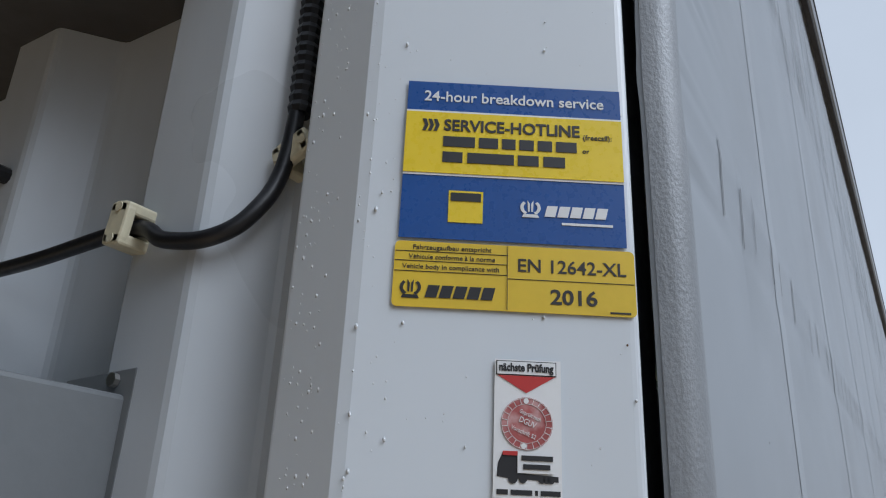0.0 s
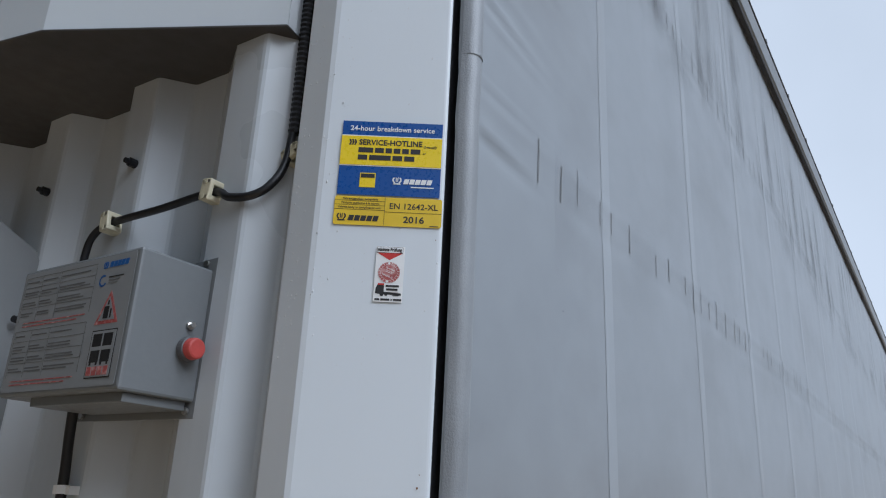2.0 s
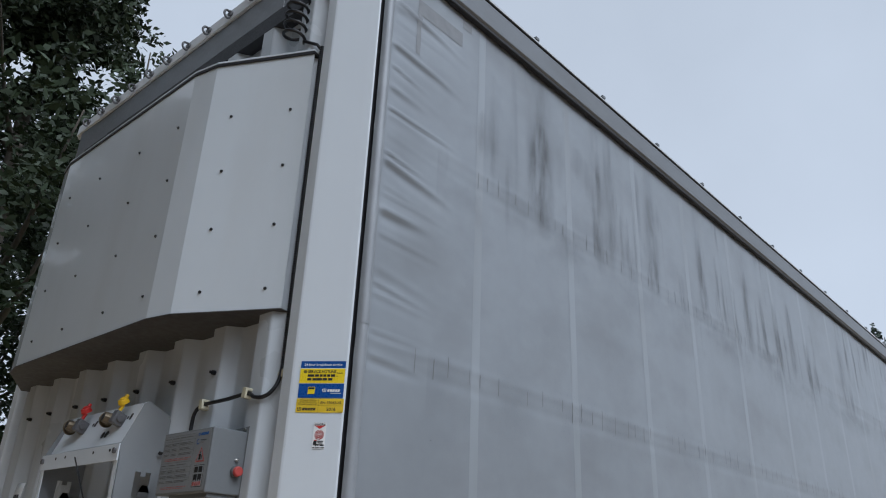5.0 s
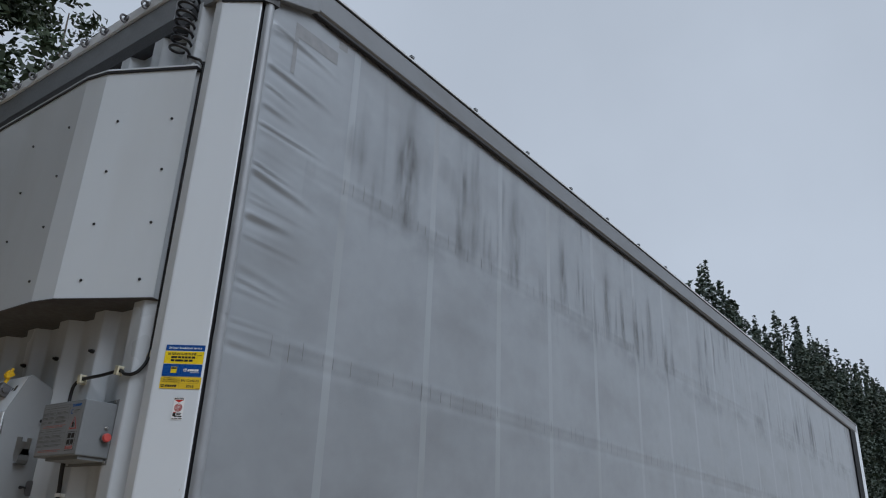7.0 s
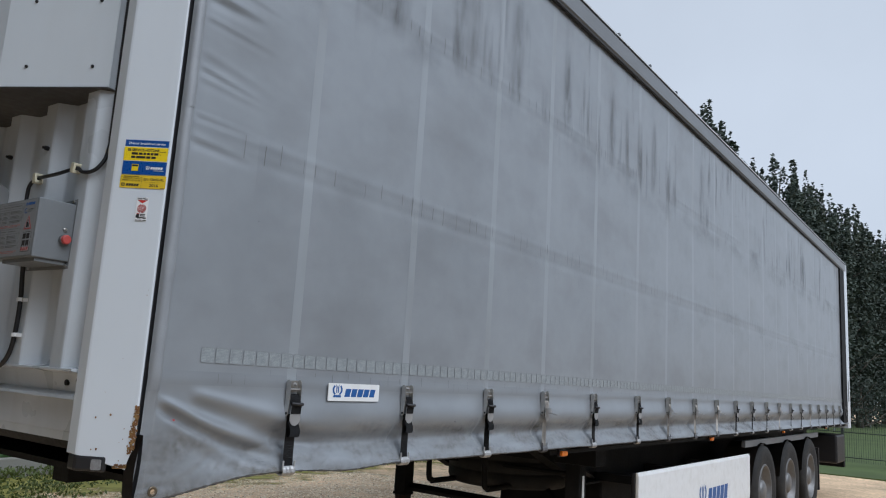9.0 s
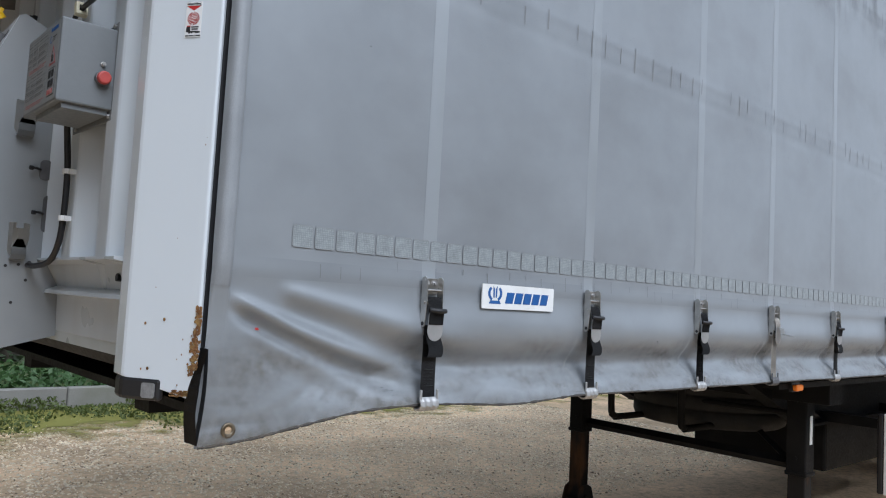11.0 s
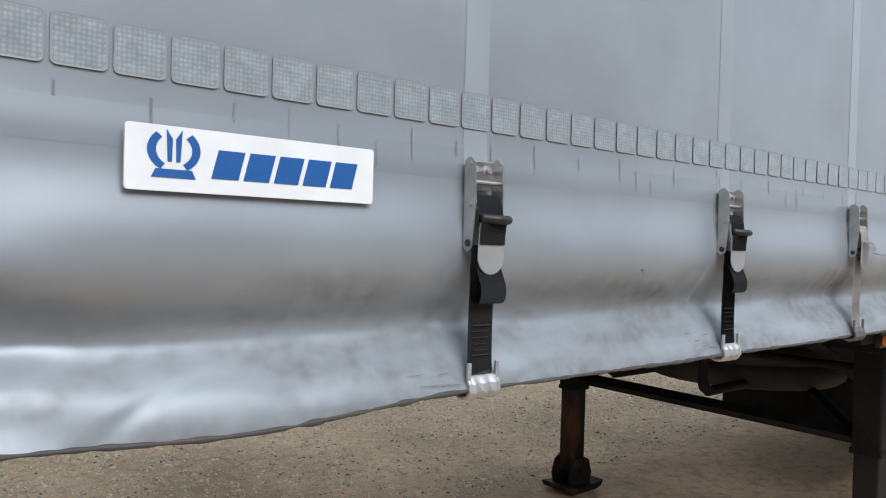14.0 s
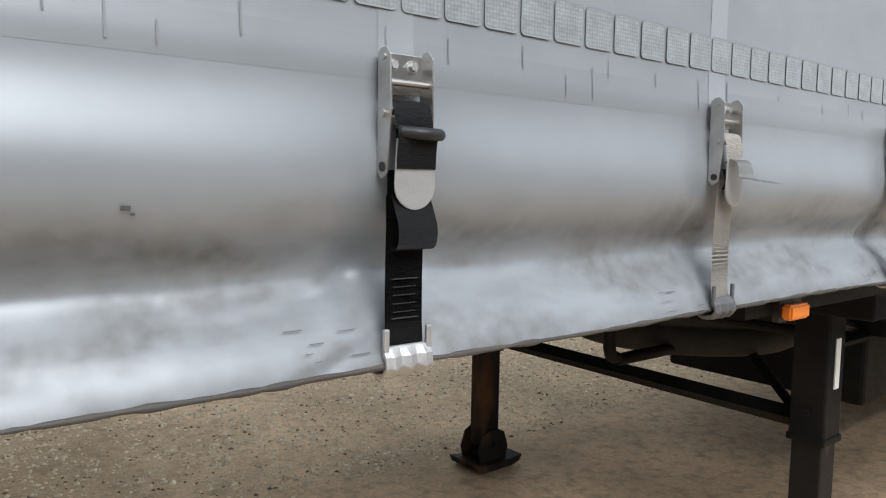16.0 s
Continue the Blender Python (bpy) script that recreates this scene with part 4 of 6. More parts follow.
for u, z, r in ((0.1551, 2.029, 0.0006), (0.148, 1.72, 0.0012), (0.150, 1.735, 0.0006), (0.085, 1.367, 0.003), (0.042, 1.357, 0.0025), (0.055, 1.268, 0.003), (0.040, 1.266, 0.002), (0.13, 1.33, 0.0015),
                (0.06, 1.43, 0.001), (0.13, 1.30, 0.0015), (0.1, 1.53, 0.0008), (0.12, 1.29, 0.001), (0.125, 1.24, 0.0015)):
    prism(bm, [(r * math.cos(k), 1.3 * r * math.sin(k)) for k in (0, 1.0, 2.1, 3.1, 4.2, 5.3)], 0, 0.0004, m=on_face(u, z, 0.0003))
tagged(part("paint_chip", bm, M_RUST, trailer), kind="stuff")


# ---- corrugated front wall ----
PERIOD, RIDGE_R = 0.262, 0.277
RX, VX = -0.135, -0.085
pts = [(VX, 0.19)]
k = 0
while RIDGE_R + PERIOD * k < 2.30:
    r = RIDGE_R + PERIOD * k
    pts += [(VX, r - 0.037), (RX, r), (RX, r + 0.068), (VX, r + 0.068 + 0.075)]
    k += 1
pts = [p for p in pts if p[1] < 2.34] + [(VX, 2.36)]
bm = bmesh.new()
rows = [[bm.verts.new((p[0], p[1], z)) for p in pts] for z in (1.485, 3.74)]
for i in range(len(pts) - 1):
    bm.faces.new((rows[0][i], rows[0][i + 1], rows[1][i + 1], rows[1][i]))
back = [[bm.verts.new((-0.05, y, z)) for y in (pts[0][1], pts[-1][1])] for z in (1.485, 3.74)]
bm.faces.new((back[0][0], back[0][1], back[1][1], back[1][0]))
bm.faces.new(rows[1] + [back[1][1], back[1][0]])
bm.faces.new(rows[0] + [back[0][1], back[0][0]])
bm.faces.new((rows[0][0], back[0][0], back[1][0], rows[1][0]))
bm.faces.new((rows[0][-1], back[0][1], back[1][1], rows[1][-1]))
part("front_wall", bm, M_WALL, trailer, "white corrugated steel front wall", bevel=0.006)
# sill under the corrugation, its lip and the lower plate
bm = bmesh.new()
prism(bm, [(-0.06, 1.50), (-0.142, 1.490), (-0.142, 1.484), (-0.10, 1.476), (-0.085, 1.42), (-0.115, 1.408), (-0.118, 1.400), (-0.085, 1.396), (-0.080, 1.30), (-0.06, 1.29)], 0.201, 2.35, "y")
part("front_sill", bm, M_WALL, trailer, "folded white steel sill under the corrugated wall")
bm = bmesh.new()
prism(bm, [(-0.085, 1.395), (-0.060, 1.395), (-0.060, 1.272), (-0.075, 1.272)], 0.12, 2.43, "y")
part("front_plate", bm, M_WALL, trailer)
bm = bmesh.new()
prism(bm, [(-0.060, 1.33), (0.3, 1.33), (0.3, 1.17), (-0.055, 1.245), (-0.075, 1.272)], 0.10, 2.45, "y")
part("front_crossmember", bm, M_CHASSIS, trailer)
for y, z in ((0.235, 1.455), (0.30, 1.447)):
    bm = bmesh.new()
    cyl(bm, (-0.085, y, z), (-0.10, y, z), 0.009, n=8)
    part("plug", bm, M_PLASTIC, trailer)
# rivnuts on the corrugated wall
rivet = bmesh.new()
cyl(rivet, (0, 0, 0), (-0.012, 0, 0), 0.008, n=10)
cyl(rivet, (-0.012, 0, 0), (-0.020, 0, 0), 0.005, n=8)
rivet_mesh = bpy.data.meshes.new("bolt")
rivet.to_mesh(rivet_mesh)
rivet.free()
rivet_mesh.materials.append(M_PLASTIC)
for y in (0.56, 0.82, 1.08, 1.34, 1.60, 1.86, 2.1):
    for z in (2.22,):
        ob = new("bolt", rivet_mesh)
        ob.parent, ob.location = trailer, (RX if abs((y - RIDGE_R) % PERIOD - 0.034) < 0.03 else RX + 0.01, y, z)
# tall closing walls, roof and floor of the load space
bm = bmesh.new()
box(bm, 0.02, LENGTH, 0.06, 2.5, 1.165, 1.185)
floor_part = part("load_floor", bm, M_CHASSIS, trailer, "dark underside of the load floor")
bm = bmesh.new()
box(bm, 0.02, LENGTH, WIDTH - 0.01, WIDTH, 1.18, TOP)
part("curtain", bm, M_CURTAIN, trailer, "grey tarpaulin curtain on the far side")
bm = bmesh.new()
prism(bm, [(-0.02, 3.96), (0.10, 3.992), (1.27, 4.0), (2.45, 3.992), (WIDTH + 0.02, 3.96), (WIDTH + 0.02, 3.93), (-0.02, 3.93)], -0.10, LENGTH, "x")
part("roof", bm, M_ROOF, trailer, "pale roof tarpaulin stretched over the trailer")
# side rail of the roof, with a groove and a white cap strip
bm = bmesh.new()
prism(bm, [(-0.022, 3.805), (-0.034, 3.815), (-0.036, 3.925), (-0.028, 3.937), (0.02, 3.937), (0.02, 3.80), (-0.012, 3.80)], 0.20, LENGTH, "x")
part("roof_rail", bm, M_RAIL, trailer, "weathered grey aluminium roof rail", bevel=0.003)
bm = bmesh.new()
prism(bm, [(-0.024, 3.789), (-0.027, 3.793), (-0.027, 3.8035), (-0.012, 3.8035), (-0.004, 3.789)], 0.10, LENGTH, "x")
part("rail_seal", bm, M_BLACK, trailer)
bm = bmesh.new()
prism(bm, [(-0.031, 3.9375), (-0.033, 3.958), (-0.012, 3.972), (0.02, 3.972), (0.02, 3.9375)], 0.22, LENGTH, "x")
part("roof_edge", bm, M_ROOF, trailer, "white edge strip of the roof tarpaulin")
# thin black tube just below the white roof edge
bm = bmesh.new()
tube(bm, [(0.22, -0.0345, 3.938), (LENGTH, -0.0345, 3.938)], 0.006, 8)
part("roof_cord", bm, M_BLACK, trailer, "thin black line under the roof edge")
bm = bmesh.new()
for i in range(22):
    x = 0.9 + 0.6 * i
    box(bm, x, x + 0.025, -0.037, -0.02, 3.962, 3.976)
tagged(part("roof_clip", bm, M_RAIL, trailer), kind="stuff")
# corner cap
CAP = [(-0.128, 0.50), (-0.136, 0.155), (-0.134, 0.13), (-0.034, -0.026), (-0.01, -0.040), (0.03, -0.040), (0.245, -0.040), (0.245, 0.02), (0.0, 0.05), (-0.08, 0.16), (-0.08, 0.50)]
bm = bmesh.new()
lows = [3.735, 3.70, 3.70, 3.70, 3.70, 3.715, 3.795, 3.795, 3.72, 3.72, 3.735]
a = [bm.verts.new((p[0], p[1], z)) for p, z in zip(CAP, lows)]
b = [bm.verts.new((p[0], p[1], 3.94)) for p in CAP]
bm.faces.new(a)
bm.faces.new(b)
for i in range(len(CAP)):
    j = (i + 1) % len(CAP)
    bm.faces.new((a[i], a[j], b[j], b[i]))
part("corner_cap", bm, M_RAIL, trailer, "grey roof corner cap above the post", bevel=0.004)
emblem("emblem", FACE @ Matrix.Translation((0.092, 3.795, 0.0168)), 0.085, M_LOGO, trailer)
# black strip under the corner cap
bm = bmesh.new()
prism(bm, [(-0.131, 0.145), (-0.035, -0.015), (0.0, -0.030), (0.03, -0.032), (0.03, 0.03), (-0.08, 0.15)], 3.678, 3.716)
part("cap_seal", bm, M_BLACK, trailer)
# front roof rail and the tarpaulin's row of clips
bm = bmesh.new()
prism(bm, [(-0.125, 3.735), (-0.132, 3.745), (-0.132, 3.885), (-0.05, 3.90), (-0.05, 3.73)], 0.50, 2.05, "y")
part("front_rail", bm, M_RAIL, trailer, "grey front roof rail", bevel=0.003)
# black band put in for the shade below the front rail
bm = bmesh.new()
prism(bm, [(-0.10, 3.655), (-0.136, 3.660), (-0.136, 3.7345), (-0.05, 3.7345), (-0.05, 3.655)], 0.3, 2.3, "y")
part("front_seal", bm, M_BLACK, trailer)
bm = bmesh.new()
prism(bm, [(-0.136, 3.887), (-0.142, 3.893), (-0.138, 3.955), (-0.10, 3.975), (-0.05, 3.975), (-0.05, 3.90)], 0.08, 2.47, "y")
part("front_tarpaulin_edge", bm, M_ROOF, trailer, "white roof tarpaulin edge folded over the front rail")
clip = bmesh.new()
cyl(clip, (0, 0, 0), (-0.012, 0, 0), 0.015, n=12)
tube(clip, smooth_path([(-0.010, 0, 0.010), (-0.030, 0, 0.006), (-0.036, 0, -0.014), (-0.022, 0, -0.030), (-0.008, 0, -0.022)], 4), 0.0055, 6)
clip_mesh = bpy.data.meshes.new("turn_clip")
clip.to_mesh(clip_mesh)
clip.free()
clip_mesh.materials.append(M_GLOVE)
for i in range(13):
    ob = new("turn_clip", clip_mesh)
    ob.parent, ob.location = trailer, (-0.139, 0.20 + 0.177 * i, 3.925)
# other corner's cap
bm = bmesh.new()
prism(bm, [(p[0], WIDTH - p[1]) for p in CAP], 3.72, 3.94)
part("corner_cap", bm, M_RAIL, trailer, bevel=0.004)
# rear portal
bm = bmesh.new()
box(bm, 13.38, LENGTH + 0.12, -0.03, 0.10, 1.10, 3.96)
part("rear_post", bm, M_PAINT, trailer, "white steel rear corner post", bevel=0.006)
bm = bmesh.new()
box(bm, 12.95, 13.38, -0.026, 0.02, 1.20, 3.79)
part("rear_post_seal", bm, M_CHASSIS, trailer, "black curtain end strip beside the rear post")
bm = bmesh.new()
box(bm, 13.45, LENGTH, 0.10, 2.5, 1.1, 3.95)
part("rear_door", bm, M_PAINT, trailer)
bm = bmesh.new()
box(bm, 13.46, 13.53, -0.035, -0.01, 1.55, 1.9)
part("door_hinge", bm, M_RAIL, trailer, bevel=0.004)
# side raves along the floor edge
bm = bmesh.new()
prism(bm, [(0.030, 1.135), (0.030, 1.160), (0.04, 1.163), (0.10, 1.142), (0.10, 1.135)], 2.6, LENGTH, "x")
part("floor_edge", bm, M_CHASSIS, trailer, "black steel floor edge under the curtain")


# ---- air hood on the front wall ----
HOOD = [(-0.128, 0.243), (-0.312, 0.598), (-0.335, 0.715), (-0.335, 1.835), (-0.312, 1.952), (-0.128, 2.307)]
bm = bmesh.new()
a = [bm.verts.new((p[0], p[1], 2.385)) for p in HOOD]
b = [bm.verts.new((p[0], p[1], 3.40)) for p in HOOD]
for i in range(len(HOOD) - 1):
    bm.faces.new((a[i], a[i + 1], b[i + 1], b[i]))
# folded rims at top and bottom
def rim(z0, z1):
    pts2 = [(p[0] - 0.004, p[1] - (0.004 if i < 2 else (-0.004 if i > 3 else 0))) for i, p in enumerate(HOOD)]
    q = bmesh.new()
    prism(q, pts2 + [(-0.080, 2.30), (-0.080, 0.25)], z0, z1)
    return q
hood = part("air_hood", bm, M_HOOD, trailer, "white sheet-metal hood bolted to the front wall")
sol = hood.modifiers.new("thickness", "SOLIDIFY")
sol.thickness = 0.003
sol.offset = -1
# the shade under the hood is put into this sheet's dark colour
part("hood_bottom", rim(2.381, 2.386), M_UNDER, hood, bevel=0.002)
part("hood_top", rim(3.392, 3.401), M_HOOD, hood, bevel=0.002)
# black strip below the white top rim
part("hood_seal", rim(3.380, 3.3915), M_BLACK, hood, "black strip under the hood's top rim")
bolt = bmesh.new()
cyl(bolt, (0, 0, 0), (0, 0, 0.003), 0.0056, n=10)
cyl(bolt, (0, 0, 0.003), (0, 0, 0.006), 0.0036, n=6)
bolt_mesh = bpy.data.meshes.new("bolt")
bolt.to_mesh(bolt_mesh)
bolt.free()
bolt_mesh.materials.append(M_INK)


def hood_bolt(x, y, z, nx, ny):
    ob = new("bolt", bolt_mesh)
    ob.parent = hood
    ob.matrix_basis = Matrix.Translation((x, y, z)) @ Vector((nx, ny, 0)).to_track_quat("Z", "Y").to_matrix().to_4x4()


slope = Vector((HOOD[1][0] - HOOD[0][0], HOOD[1][1] - HOOD[0][1]))
for z in (2.457, 2.687, 2.915, 3.145):
    for f in (0.165, 0.757):
        p = Vector(HOOD[0]) + slope * f
        hood_bolt(p.x, p.y, z, -0.851, -0.525)
        hood_bolt(p.x, WIDTH - p.y, z, -0.851, 0.525)
    for y in (0.77, 1.07, 1.42, 1.72):
        hood_bolt(-0.335, y, z + 0.02, -1, 0)


# ---- coupling bracket between the sockets ----
BR_Y0, BR_Y1 = 0.80, 1.40
SIDE_POLY = [(-0.10, 2.02), (-0.14, 2.10), (-0.222, 2.137), (-0.236, 2.128), (-0.292, 1.985), (-0.292, 1.955), (-0.278, 1.30), (-0.27, 1.235), (-0.08, 1.285), (-0.075, 1.40), (-0.13, 1.50)]
HOOKS = ((-0.225, -0.170, 1.815, 1.905), (-0.215, -0.165, 1.49, 1.58))
for y in (BR_Y0, BR_Y1):
    # a plate with two notched openings through it
    bm = bmesh.new()
    loops = [SIDE_POLY]
    for x0, x1, z0, z1 in HOOKS:
        xm = (x0 + x1) / 2
        loops.append([(x0, z0 + 0.012), (x0 + 0.008, z0), (x1 - 0.016, z0), (x1 - 0.006, z0 + 0.02), (x1, z0 + 0.05), (x1, z1), (xm + 0.010, z1), (xm + 0.010, z1 - 0.014), (xm - 0.008, z1 - 0.014), (xm - 0.008, z1), (x0, z1)])
    edges = []
    for lp in loops:
        vs = [bm.verts.new((p[0], y, p[1])) for p in lp]
        edges += [bm.edges.new((vs[i], vs[(i + 1) % len(vs)])) for i in range(len(vs))]
    bmesh.ops.triangle_fill(bm, use_beauty=True, edges=edges)
    ext = bmesh.ops.extrude_face_region(bm, geom=bm.faces[:])
    bmesh.ops.translate(bm, vec=(0, 0.005, 0), verts=[v for v in ext["geom"] if isinstance(v, bmesh.types.BMVert)])
    side = part("bracket_side", bm, M_PLATE, trailer, "white steel side plate of the coupling bracket with hook openings")
    bm = bmesh.new()
    prism(bm, [(-0.293, 1.955), (-0.279, 1.30), (-0.279 + 0.004, 1.30), (-0.289, 1.955)], y - 0.02 if y > 1 else y, y if y > 1 else y + 0.024, "y")
    part("flange", bm, M_PAINT, side)
    # the tongue bent out of each opening: curls outwards and up again
    for x0, x1, z0, z1 in HOOKS:
        bm = bmesh.new()
        prof = [(0.0, -0.004), (-0.012, -0.009), (-0.024, -0.006), (-0.031, 0.006), (-0.034, 0.024), (-0.034, 0.046)]
        rows = []
        for i, (dy, dz) in enumerate(prof):
            cut = 0.010 if i == len(prof) - 1 else 0.0
            rows.append([bm.verts.new((x0 + 0.004 + cut, y + dy, z0 + dz)), bm.verts.new((x1 - 0.012 - cut, y + dy, z0 + dz))])
        for r0, r1 in zip(rows, rows[1:]):
            bm.faces.new((r0[0], r0[1], r1[1], r1[0]))
        bmesh.ops.solidify(bm, geom=bm.faces[:], thickness=0.004)
        part("hook_tab", bm, M_PLATE, side, "bent hook tongue of the coupling bracket")
for x, z, hh in ((-0.155, 1.70, 0.055), (-0.14, 1.56, 0.10), (-0.135, 1.92, 0.10)):
    bm = bmesh.new()
    prism(bm, [(x + p[0], z + p[1]) for p in round_rect(0.03, hh, 0.012)], BR_Y0 - 0.0026, BR_Y0 - 0.0004, "y")
    part("slot", bm, M_GLOVE, trailer)
    bm = bmesh.new()
    tube(bm, smooth_path([(x + 0.002, BR_Y0 - 0.002, z + hh * 0.5), (x - 0.012, BR_Y0 - 0.012, z + hh * 0.52), (x - 0.022, BR_Y0 - 0.016, z + hh * 0.5)], 4), 0.0035, 6)
    cyl(bm, (x - 0.020, BR_Y0 - 0.016, z + hh * 0.5), (x - 0.028, BR_Y0 - 0.018, z + hh * 0.5), 0.006, n=8)
    part("cable_tie", bm, M_PLASTIC, trailer)
bm = bmesh.new()
for x, z, r in ((-0.16, 1.475, 0.006), (-0.185, 1.47, 0.004), (-0.215, 1.465, 0.004), (-0.165, 1.43, 0.004), (-0.195, 1.37, 0.004), (-0.235, 1.335, 0.010)):
    cyl(bm, (x, BR_Y0 - 0.002, z), (x, BR_Y0 - 0.0005, z), r, n=12)
tagged(part("drilled_hole", bm, M_INK, trailer), kind="stuff")
# tilted top plate with slots
T = Vector((-0.236, 0, 2.128)), Vector((-0.292, 0, 1.985))
bm = bmesh.new()
prism(bm, [(-0.222, 2.137), (-0.236, 2.130), (-0.290, 1.990), (-0.286, 1.988), (-0.233, 2.124), (-0.219, 2.131)], BR_Y0 + 0.006, BR_Y1 - 0.05, "y")
tilt = part("coupling_plate", bm, M_PAINT, trailer, "tilted white plate that carries the air couplings")
TILT = Matrix.Translation((-0.236, 0, 2.128)) @ Matrix(((0, -0.365, -0.931, 0), (-1, 0, 0, 0), (0, -0.931, 0.365, 0), (0, 0, 0, 1)))


def on_tilt(y, down, lift=0.001):
    return TILT @ Matrix.Translation((-y, down, lift))


bm = bmesh.new()
for y, d, w2, h2 in ((0.845, 0.048, 0.014, 0.024), (0.866, 0.050, 0.010, 0.012), (1.105, 0.048, 0.014, 0.024), (1.126, 0.050, 0.010, 0.012), (1.03, 0.03, 0.009, 0.009)):
    prism(bm, [(p[0] - w2 / 2, p[1] - h2 / 2) for p in round_rect(w2, h2, 0.0025)], 0, 0.001, m=on_tilt(y, d))
for y, d in ((0.985, 0.105), (0.958, 0.105)):
    prism(bm, [(0.011 * math.cos(k * 0.5236), 0.013 * math.sin(k * 0.5236)) for k in range(12)], 0, 0.001, m=on_tilt(y, d))
tagged(part("plate_slot", bm, M_INK, tilt), kind="stuff")


def coupling(y, cap_mat, name):
    """An air coupling: grey block on the plate, brass throat to the side, dust cap standing above."""
    b2 = bmesh.new()
    prism(b2, [(-0.014, -0.022), (0.016, -0.020), (0.020, 0.004), (0.016, 0.026), (-0.012, 0.024), (-0.018, 0.002)], 0.0, 0.040)
    cyl(b2, (0.014, 0.004, 0.020), (0.026, 0.004, 0.020), 0.013, n=12)
    thing = part("air_coupling", b2, M_GLOVE, trailer, name, bevel=0.003)
    thing.matrix_basis = on_tilt(y, 0.060, 0.0)
    b2 = bmesh.new()
    cyl(b2, (-0.012, 0.004, 0.030), (-0.052, 0.010, 0.034), 0.017, 0.020, n=20)
    cyl(b2, (-0.048, 0.010, 0.0335), (-0.056, 0.011, 0.0345), 0.027, 0.025, n=20)
    cyl(b2, (-0.026, 0.007, 0.034), (-0.030, 0.012, 0.056), 0.019, 0.018, n=20)
    throat = part("brass_throat", b2, M_BRASS, thing, "tarnished brass coupling throat", bevel=0.0015)
    b2 = bmesh.new()
    cyl(b2, (-0.030, 0.012, 0.0555), (-0.0302, 0.0122, 0.0572), 0.0135, n=18)
    part("rubber_seal", b2, M_INK, throat)
    b2 = bmesh.new()
    cyl(b2, (0.006, -0.050, 0.030), (0.008, -0.060, 0.044), 0.020, 0.017, n=18)
    cyl(b2, (0.008, -0.058, 0.040), (0.0085, -0.062, 0.050), 0.009, n=12)
    prism(b2, [(-0.004, -0.045), (0.014, -0.045), (0.010, -0.012), (0.0, -0.012)], 0.026, 0.036)
    prism(b2, [(0.002, -0.084), (0.014, -0.082), (0.014, -0.062), (0.000, -0.062)], 0.032, 0.042)
    part("dust_cap", b2, cap_mat, thing, bevel=0.002)
    return thing


coupling(0.895, M_YELCAP, "yellow-capped brass air coupling")
coupling(1.180, M_REDCAP, "red-capped brass air coupling")
# cross bars
for z0, z1, x0 in ((1.925, 1.985, -0.297), (1.70, 1.755, -0.300)):
    bm = bmesh.new()
    prism(bm, [(x0, z0 + 0.006), (x0, z1), (x0 + 0.05, z1 + 0.012), (x0 + 0.05, z1 + 0.008), (x0 + 0.004, z1 - 0.004), (x0 + 0.004, z0 + 0.006)], BR_Y0 + 0.0006, BR_Y1 + 0.004, "y")
    bar = part("cross_bar", bm, M_PAINT, trailer, "white folded cross bar of the coupling bracket")
    for y in (BR_Y0 + 0.022, BR_Y1 - 0.012):
        bm = bmesh.new()
        cyl(bm, (x0, y, (z0 + z1) / 2 + 0.008), (x0 - 0.007, y, (z0 + z1) / 2 + 0.008), 0.010, n=6)
        part("bolt", bm, M_GLOVE, bar)
    for y in (0.86, 0.98, 1.2, 1.28):
        bm = bmesh.new()
        cyl(bm, (x0, y, (z0 + z1) / 2 + 0.012), (x0 - 0.0008, y, (z0 + z1) / 2 + 0.012), 0.0055, n=8)
        part("drilled_hole", bm, M_INK, bar)
# socket plate with electrical sockets
bm = bmesh.new()
prism(bm, [(-0.297, 1.70), (-0.283, 1.52), (-0.279, 1.52), (-0.293, 1.70)], BR_Y0 + 0.03, BR_Y1 - 0.03, "y")
sock_plate = part("socket_plate", bm, M_PAINT, trailer, "white plate with electrical sockets")
bm = bmesh.new()
for i in range(5):
    box(bm, -0.2952, -0.2935, 1.235 - 0.0, 1.30 - 0.01 * (i % 2), 1.665 - 0.012 * i, 1.668 - 0.012 * i)
part("print_bar", bm, M_INK, sock_plate)


def socket(y, z, mat, r, label):
    b2 = bmesh.new()
    cyl(b2, (-0.288, y, z), (-0.335, y, z - 0.02), r, n=18)
    cyl(b2, (-0.325, y, z - 0.016), (-0.345, y, z - 0.025), r * 1.12, n=18)
    th = part("electric_socket", b2, mat, trailer, label, bevel=0.003)
    b2 = bmesh.new()
    box(b2, -0.36, -0.34, y - r * 0.7, y + r * 0.7, z - 0.055, z + 0.012)
    part("socket_lid", b2, mat, th, bevel=0.004)
    b2 = bmesh.new()
    cyl(b2, (-0.345, y - r, z + r * 0.9), (-0.345, y + r, z + r * 0.9), 0.006, n=8)
    part("hinge", b2, M_PLASTIC, th)


socket(1.125, 1.615, M_PLASTIC, 0.026, "black electric socket with a closed lid")
socket(1.055, 1.62, M_PLASTIC, 0.027, "black electric socket beside the blue one")
socket(0.995, 1.615, M_BLUECAP, 0.024, "blue electric socket with a closed lid")
socket(0.925, 1.645, M_PLASTIC, 0.028, "large black electric socket")
socket(0.865, 1.60, M_PLASTIC, 0.020, "small black electric socket")
